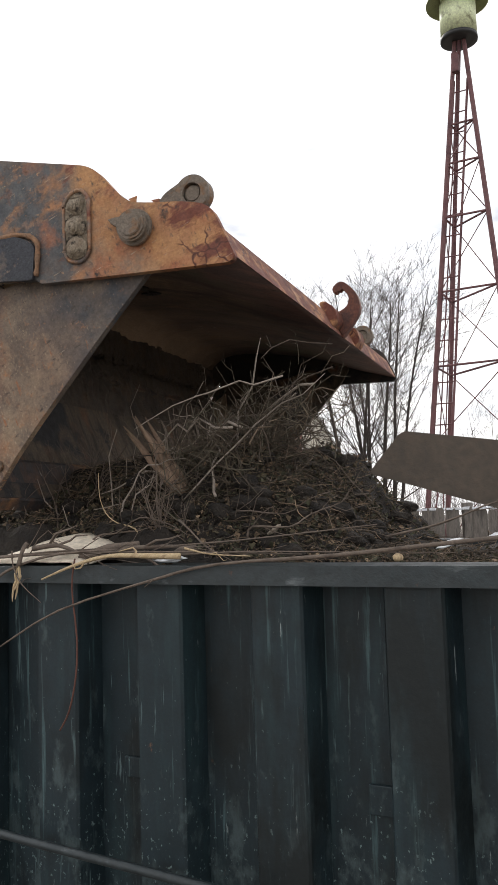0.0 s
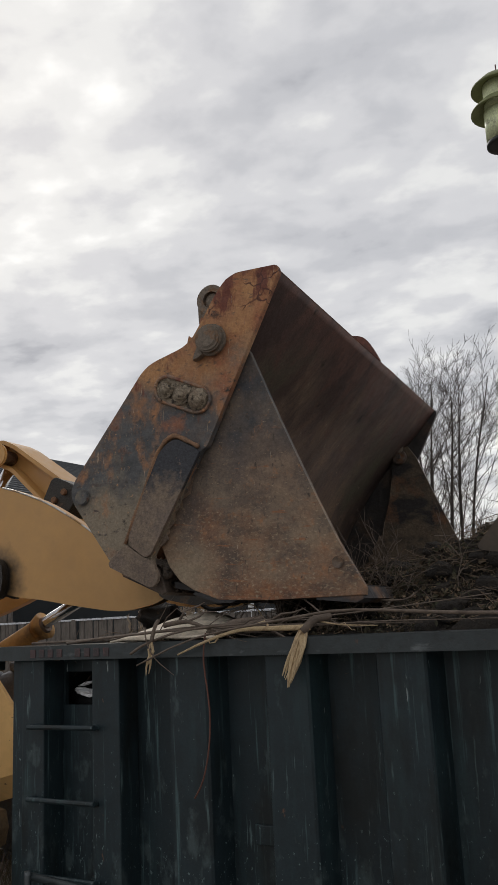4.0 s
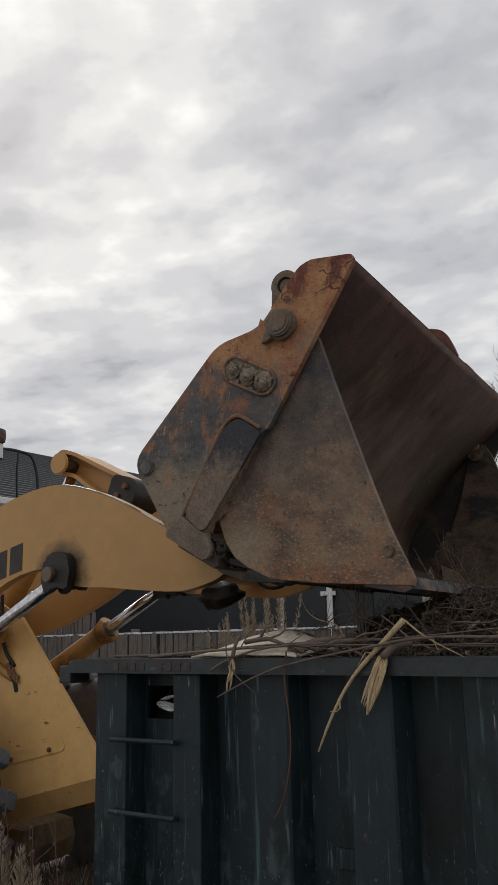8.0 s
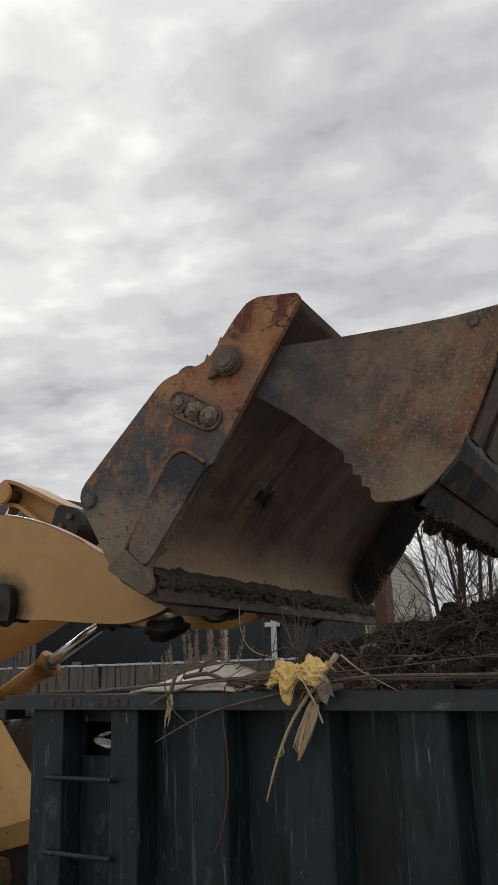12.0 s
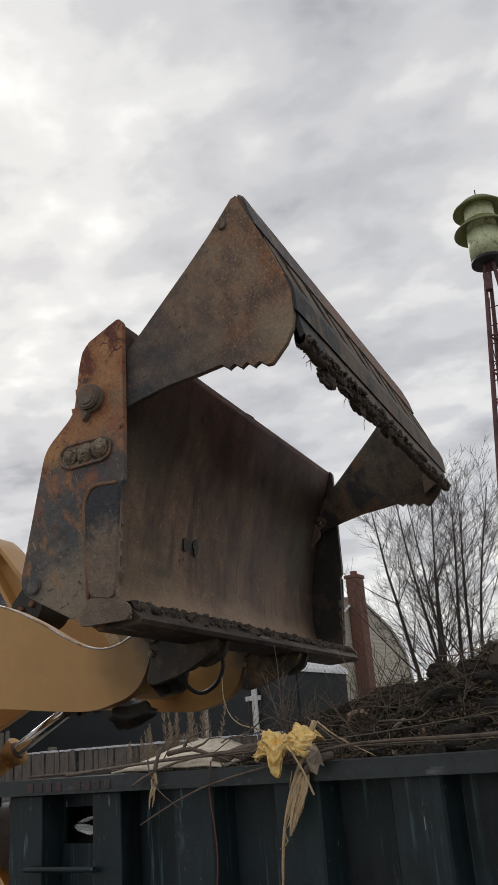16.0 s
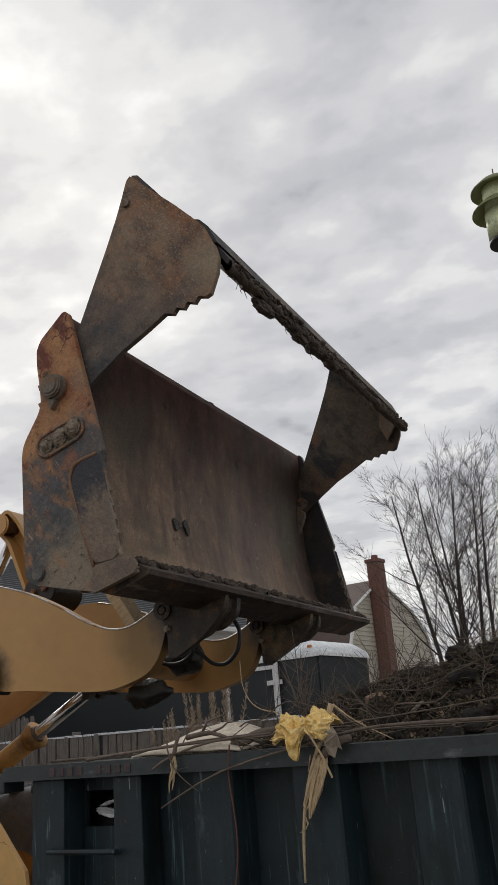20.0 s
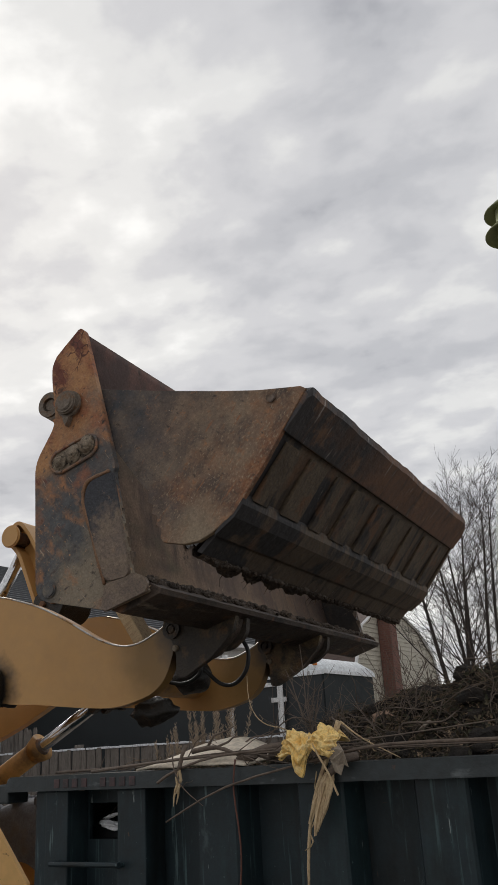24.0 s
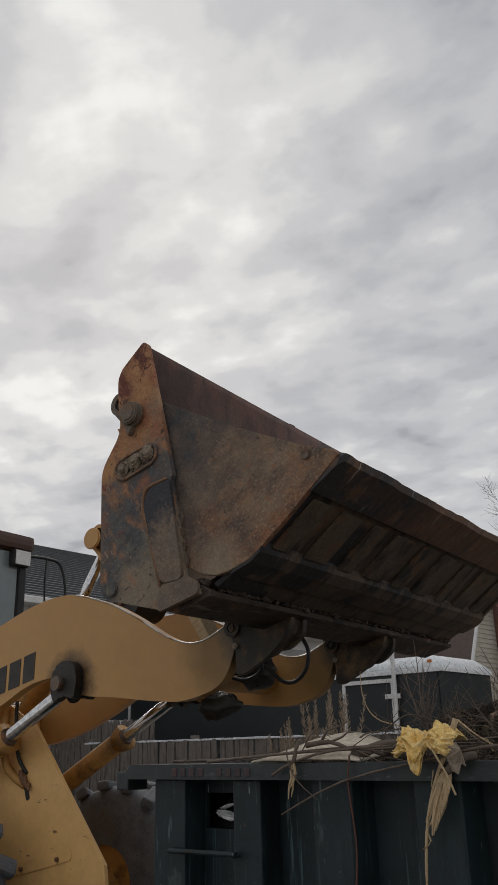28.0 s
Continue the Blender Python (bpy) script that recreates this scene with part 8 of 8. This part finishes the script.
# ---- what moves ----
# seconds, loader along its track, boom angle, bucket pin ahead and up, bucket angle, jaw angle
LOADER_ROWS = [
    (0, -3.759, 25.2, 3.433, 2.753, -67.9, 0.0),
    (0.5, -3.612, 25.4, 3.419, 2.733, -69.7, 1.3),
    (0.8, -3.591, 25.8, 3.448, 2.888, -61.8, 1.9),
    (1.2, -3.518, 25.8, 3.465, 3.073, -51.7, 2.3),
    (1.6, -3.454, 25.5, 3.453, 3.271, -40.2, 0.8),
    (2, -3.475, 25.1, 3.403, 3.448, -29.2, 0.6),
    (2.5, -3.607, 24.1, 3.372, 3.512, -22.8, 0.4),
    (4.5, -3.883, -2.4, 3.358, 2.609, -1.5, 0.0),
    (5, -3.881, -0.7, 3.422, 2.633, -6.0, 1.5),
    (5.5, -3.882, 1.1, 3.441, 2.693, -7.5, 0.9),
    (6, -3.929, 3.5, 3.441, 2.807, -7.9, 1.1),
    (6.5, -3.971, 6.1, 3.441, 2.914, -8.8, 1.5),
    (7, -3.993, 5.8, 3.445, 2.897, -8.9, 1.4),
    (7.5, -4.005, 5.8, 3.445, 2.900, -9.0, 1.1),
    (8, -4.004, 5.8, 3.442, 2.904, -8.9, 0.9),
    (8.5, -3.994, 5.9, 3.444, 2.903, -9.1, 1.0),
    (9, -4.003, 5.8, 3.441, 2.900, -9.0, 9.9),
    (9.5, -3.999, 5.8, 3.442, 2.896, -9.1, 20.8),
    (10, -4.002, 5.8, 3.442, 2.899, -9.1, 30.9),
    (10.5, -4.008, 5.6, 3.444, 2.887, -9.3, 41.4),
    (11, -4.009, 5.7, 3.445, 2.891, -9.4, 50.6),
    (11.5, -3.989, 5.9, 3.437, 2.895, -9.1, 60.5),
    (12, -3.978, 5.9, 3.433, 2.897, -9.3, 71.4),
    (12.5, -3.993, 6.0, 3.435, 2.895, -9.5, 82.0),
    (13, -4.001, 6.0, 3.436, 2.898, -9.5, 86.7),
    (13.5, -4.014, 5.7, 3.438, 2.890, -9.2, 88.0),
    (15.5, -4.070, 5.0, 3.075, 3.129, 16.4, 86.7),
    (16, -4.067, 4.9, 2.958, 3.166, 23.1, 86.4),
    (16.5, -4.074, 5.1, 2.846, 3.194, 29.2, 86.4),
    (17, -4.077, 4.9, 2.744, 3.198, 34.8, 86.6),
    (17.5, -4.082, 5.2, 2.677, 3.211, 38.4, 86.3),
    (18, -4.081, 5.2, 2.679, 3.212, 38.3, 86.4),
    (18.5, -4.081, 5.2, 2.687, 3.213, 37.8, 79.2),
    (19, -4.085, 5.4, 2.680, 3.223, 38.2, 81.0),
    (19.5, -4.084, 5.6, 2.680, 3.233, 38.1, 87.1),
    (20, -4.091, 5.6, 2.684, 3.232, 37.9, 91.8),
    (20.5, -4.087, 5.6, 2.683, 3.230, 38.0, 85.8),
    (22.5, -4.094, 5.3, 2.689, 3.215, 37.7, 42.0),
    (23, -4.087, 5.1, 2.687, 3.207, 37.9, 31.8),
    (23.5, -4.082, 5.0, 2.684, 3.203, 38.1, 21.7),
    (24, -4.086, 5.0, 2.688, 3.201, 37.9, 11.9),
    (24.5, -4.074, 4.9, 2.683, 3.199, 38.1, 1.0),
    (25, -4.085, 4.8, 2.692, 3.195, 37.7, -0.0),
    (25.5, -4.069, 4.9, 2.688, 3.201, 37.9, -0.6),
    (26, -4.081, 5.0, 2.688, 3.202, 37.9, -0.3),
    (26.5, -4.070, 4.9, 2.685, 3.200, 38.0, -0.6),
    (27, -4.122, 4.9, 2.690, 3.200, 37.7, -0.6),
    (27.5, -4.263, 4.9, 2.686, 3.200, 38.0, -0.4),
    (28, -4.412, 5.2, 2.700, 3.210, 37.1, -0.0),
]


def turn2(a, p):
    a = radians(a)
    return Vector((math.cos(a) * p[0] - math.sin(a) * p[1], math.sin(a) * p[0] + math.cos(a) * p[1]))


def loader_at(s):
    a = radians(AL)
    return pose(1.0 + s * math.cos(a), 0.12 + s * math.sin(a), 0, 0, 0, AL)


def jaw_pose(row):
    u, v, th, ph = row[3:]
    p = Vector((u, v)) + turn2(th, (HINGE.x, HINGE.z))
    return pose(p.x, 0, p.y, 0, -(th + ph), 0)


def row_at(t):
    for a, b in zip(LOADER_ROWS, LOADER_ROWS[1:]):
        if a[0] <= t <= b[0]:
            f = (t - a[0]) / (b[0] - a[0])
            return tuple(x + (y - x) * f for x, y in zip(a, b))
    return LOADER_ROWS[-1]


def along(p, q, y):
    """A pose at p whose x axis points to q, in the loader's upright plane at y."""
    return pose(p[0], y, p[1], 0, -math.degrees(math.atan2(q[1] - p[1], q[0] - p[0])), 0)


def motions():
    rows = LOADER_ROWS
    walk(loader, [(r[0], loader_at(r[1])) for r in rows])
    walk(boom, [(r[0], pose(0, 0, PIVOT_Z, 0, -r[2], 0)) for r in rows])
    walk(bucket, [(r[0], pose(r[3], 0, r[4], 0, -r[5], 0)) for r in rows])
    walk(clam, [(r[0], jaw_pose(r)) for r in rows])

    def eye(r):
        return Vector((0, PIVOT_Z)) + turn2(r[2], LIFT_EYE)

    for o, barrel, crod in cylinders:
        walk(barrel, [(r[0], along(LIFT_FOOT, eye(r), o)) for r in rows])
        walk(crod, [(r[0], along(eye(r), LIFT_FOOT, o)) for r in rows])
    lever, link, trod, tbar = linkage

    def top_pin(r):
        f = (r[5] + 9) / 46
        return Vector((0, PIVOT_Z)) + turn2(r[2], (1.10 + 0.165 * f, 0.80 + 0.215 * f))

    def lever_way(r):
        return top_pin(r) + turn2(r[2] - 26 - 0.66 * max(-20, r[5] + 9), (1, 0))

    def lever_end(r):
        return top_pin(r) + (lever_way(r) - top_pin(r)) * 0.58

    def bucket_eye(r):
        return Vector((r[3], r[4])) + turn2(r[5], (-0.53, -0.42))

    walk(lever, [(r[0], along(top_pin(r), lever_way(r), 1.45)) for r in rows])
    walk(link, [(r[0], along(bucket_eye(r), lever_end(r), 1.45)) for r in rows])
    foot = (0.30, 1.72)
    walk(trod, [(r[0], along(top_pin(r), foot, 1.45)) for r in rows])
    walk(tbar, [(r[0], along(top_pin(r), foot, 1.45)) for r in rows])
    # the brush slides out of the bucket and settles in the heap
    walk(load, [(0, pose(0.12, 1.10, 1.58, 0, 8, 0)), (0.5, pose(0.22, 1.10, 1.57, 0, 7, 0)), (0.9, pose(0.32, 1.10, 1.54, 0, 7, 0)), (1.4, pose(0.76, 1.08, 1.54, 0, 3, 0)), (2, pose(1.18, 1.06, 1.57)), (2.5, pose(1.25, 1.05, 1.56)),
                (3.4, pose(1.12, 1.05, 1.50)), (4.5, pose(1.0, 1.05, 1.43)), (28, pose(1.0, 1.05, 1.43))])
    walk(brush_clump, [(0, pose(0.50, 0.75, 1.78, 0, -30, 0)), (0.5, pose(0.58, 0.75, 1.76, 0, -25, 0)), (1.2, pose(0.78, 0.72, 1.76, 0, -8, 0)), (1.6, pose(0.80, 0.70, 1.93, 0, -2, 0)), (2.0, pose(0.82, 0.70, 1.98, 0, 0, 0)),
                       (2.5, pose(0.92, 0.72, 1.76, 0, 8, 0)), (3.2, pose(0.98, 0.85, 1.40, 0, 6, 0)), (4.5, pose(1.0, 1.0, 0.72, 0, 0, 0)), (28, pose(1.0, 1.0, 0.72, 0, 0, 0))])
    # the yellow batt drops out of the jaw and catches on the rail
    def tucked(t):
        r = row_at(t)
        p = Vector((r[3], r[4])) + turn2(r[5], (0.04, -0.86))
        return loader_at(r[1]) @ pose(p.x, 0.30, p.y, 0, -r[5] + 80, 0)

    inside = [(t, tucked(t)) for t in (0, 0.5, 1.2, 1.6, 2.0, 2.5, 4.5, 5.5, 6.5, 8.5, 9.2)]
    walk(insulation, inside + [(9.4, pose(0.36, 0.35, 1.93, 0, 80, 0)), (9.6, pose(0.42, 0.33, 1.92, 0, 82, 0)), (9.8, pose(0.475, 0.25, 1.87, 0, 84, 0)), (10.0, pose(0.582, 0.15, 1.831, 5, 82, 5)), (10.2, pose(0.655, 0.08, 1.804, 5, 80, 5)), (10.4, pose(0.703, 0.03, 1.715, 5, 62, 5)), (10.6, pose(0.80, -0.03, 1.66, 0, 22, 0)),
                               (10.9, pose(0.82, -0.03, 1.605, 0, 0, 0)), (11.2, pose(0.785, -0.03, 1.60, 0, 0, 0)), (28, pose(0.785, -0.03, 1.60, 0, 0, 0))])
    # two dry leaves that flutter to the ground
    def kept(t):
        r = row_at(t)
        p = Vector((r[3], r[4])) + turn2(r[5], (-0.36, -0.86))
        q = loader_at(r[1]) @ Vector((p.x, 0.22, p.y))
        return pose(q.x, q.y, q.z, 0, 20, 0)

    walk(oak_leaf, [(t, kept(t)) for t in (0, 0.5, 1.2, 1.6, 2.0, 2.5, 4.5, 5.5, 6.5, 8.5, 8.7)] + [(8.8, pose(0.30, -0.13, 1.73, 20, 50, 10)), (8.9, pose(0.28, -0.13, 1.483, 30, 80, 20)), (9.0, pose(0.268, -0.13, 1.158, 10, 60, 10)),
                    (9.1, pose(0.296, -0.13, 0.843, 0, 10, 0)), (9.2, pose(0.31, -0.14, 0.53, -30, 0, 10)), (9.35, pose(0.32, -0.15, 0.10, -70, 0, 20)), (9.4, pose(0.32, -0.15, 0.03, -85, 0, 20)), (28, pose(0.32, -0.15, 0.03, -85, 0, 20))])
    walk(small_leaf, [(0, pose(0.95, 0.45, 1.44)), (0.6, pose(0.95, 0.42, 1.44)), (0.72, pose(0.90, 0.02, 1.60, 10, 30, 0)), (0.8, pose(0.847, -0.13, 1.52, 20, 60, 0)), (0.9, pose(0.748, -0.13, 1.39, 40, 80, 10)), (1.0, pose(0.555, -0.13, 1.214, 10, 20, 0)),
                      (1.1, pose(0.408, -0.13, 1.066, 40, 70, 10)), (1.2, pose(0.341, -0.13, 0.959, 10, 40, 10)), (1.3, pose(0.271, -0.13, 0.815, 30, 70, 0)), (1.4, pose(0.151, -0.13, 0.58, 50, 60, 0)),
                      (1.6, pose(0.05, -0.15, 0.20, 70, 40, 0)), (1.72, pose(0.02, -0.15, 0.03, 85, 20, 0)), (28, pose(0.02, -0.15, 0.03, 85, 20, 0))])
    walk(long_branch, [(0, pose(1.46, 0.0, 1.575, 0, -4, 0)), (2, pose(1.48, 0.0, 1.585, 0, -3.5, 0)), (2.5, pose(1.49, 0.0, 1.588, 0, -3, 0)), (4.5, pose(1.50, 0.0, 1.60, 0, 4.5, 0)), (5.2, pose(1.50, 0.0, 1.60, 0, 4.5, 0)),
                       (6, pose(1.49, 0.0, 1.60, 0, 1.5, 0)), (8, pose(1.49, 0.0, 1.60, 0, 1, 0)), (10.4, pose(1.49, 0.0, 1.60, 0, 1, 0)), (11, pose(1.49, 0.0, 1.592, 0, 0, 0)), (28, pose(1.50, 0.0, 1.59))])
    walk(bent_stalk, [(0, pose(0.90, -0.03, 1.575, 0, 46, 0)), (5.0, pose(0.93, -0.03, 1.575, 0, 45, 0)), (5.5, pose(0.95, -0.03, 1.63, 0, 12, 0)), (6.2, pose(0.961, -0.03, 1.67, 0, 2, 0)), (10.4, pose(0.961, -0.03, 1.67)),
                      (11, pose(0.95, -0.03, 1.67, 0, -4, 0)), (13.5, pose(0.94, -0.03, 1.672, 0, -7, 0)), (15.5, pose(0.91, -0.03, 1.675, 0, -18, 0)), (17, pose(0.902, -0.03, 1.676, 0, -21, 0)), (28, pose(0.905, -0.03, 1.676, 0, -21, 0))])
    walk(side_stem, [(0, pose(0.90, -0.02, 1.60, 0, -25, 0)), (5.0, pose(0.93, -0.02, 1.60, 0, -25, 0)), (6.2, pose(0.955, -0.03, 1.668)), (10.4, pose(0.955, -0.03, 1.668)), (13.5, pose(0.935, -0.03, 1.67)), (17, pose(0.898, -0.03, 1.674)), (28, pose(0.90, -0.03, 1.674))])
    walk(snapped_stalk, [(0, pose(-0.10, 0.12, 0.0)), (2.5, pose(-0.06, 0.12, 0.0)), (4.5, pose(0.01, 0.0, 0.02)), (5.5, pose(0.0, 0.0, 0.0)), (10.4, pose(0, 0, 0)), (11, pose(-0.025, 0.0, -0.035)), (28, pose(-0.02, 0.0, -0.035))])
    walk(rail_scrap, [(0, pose(0.80, 0.05, 1.562)), (1, pose(0.83, 0.04, 1.572)), (2.5, pose(0.82, 0.04, 1.574)), (3.6, pose(0.84, 0.25, 1.50, -20, 10, 0)), (4.5, pose(0.85, 0.30, 1.38, -30, 10, 0)), (28, pose(0.85, 0.30, 1.38, -30, 10, 0))])
    for k, (ob, (t0, f)) in enumerate(zip(clods, DROPS)):
        rnd = random.Random(k)
        stuck = Vector((-0.10 - HINGE.x, 0.3 + (WIDE - 0.6) * f, -0.985 - HINGE.z))
        keys = [t for t in (0, 1.2, 2.5, 4.5, 6, 8.5, 9.5, 10.5, 11.5, 12.5, 13.5, 14.5, 15.2) if t < t0 - 0.05] + [t0]

        def held(t):
            r = row_at(t)
            return (loader_at(r[1]) @ jaw_pose(r)) @ stuck

        p = held(t0)
        path = [(t, pose(*held(t))) for t in keys]
        ground_z = 1.56
        fall = math.sqrt(2 * max(0.1, p.z - ground_z) / 9.81)
        for i in range(1, 5):
            dt = fall * i / 4
            path.append((t0 + dt, pose(p.x + 0.05 * i / 4, p.y, p.z - 4.905 * dt * dt, rnd.uniform(-70, 70), rnd.uniform(-70, 70), 0)))
        path.append((28, path[-1][1]))
        walk(ob, path)


motions()
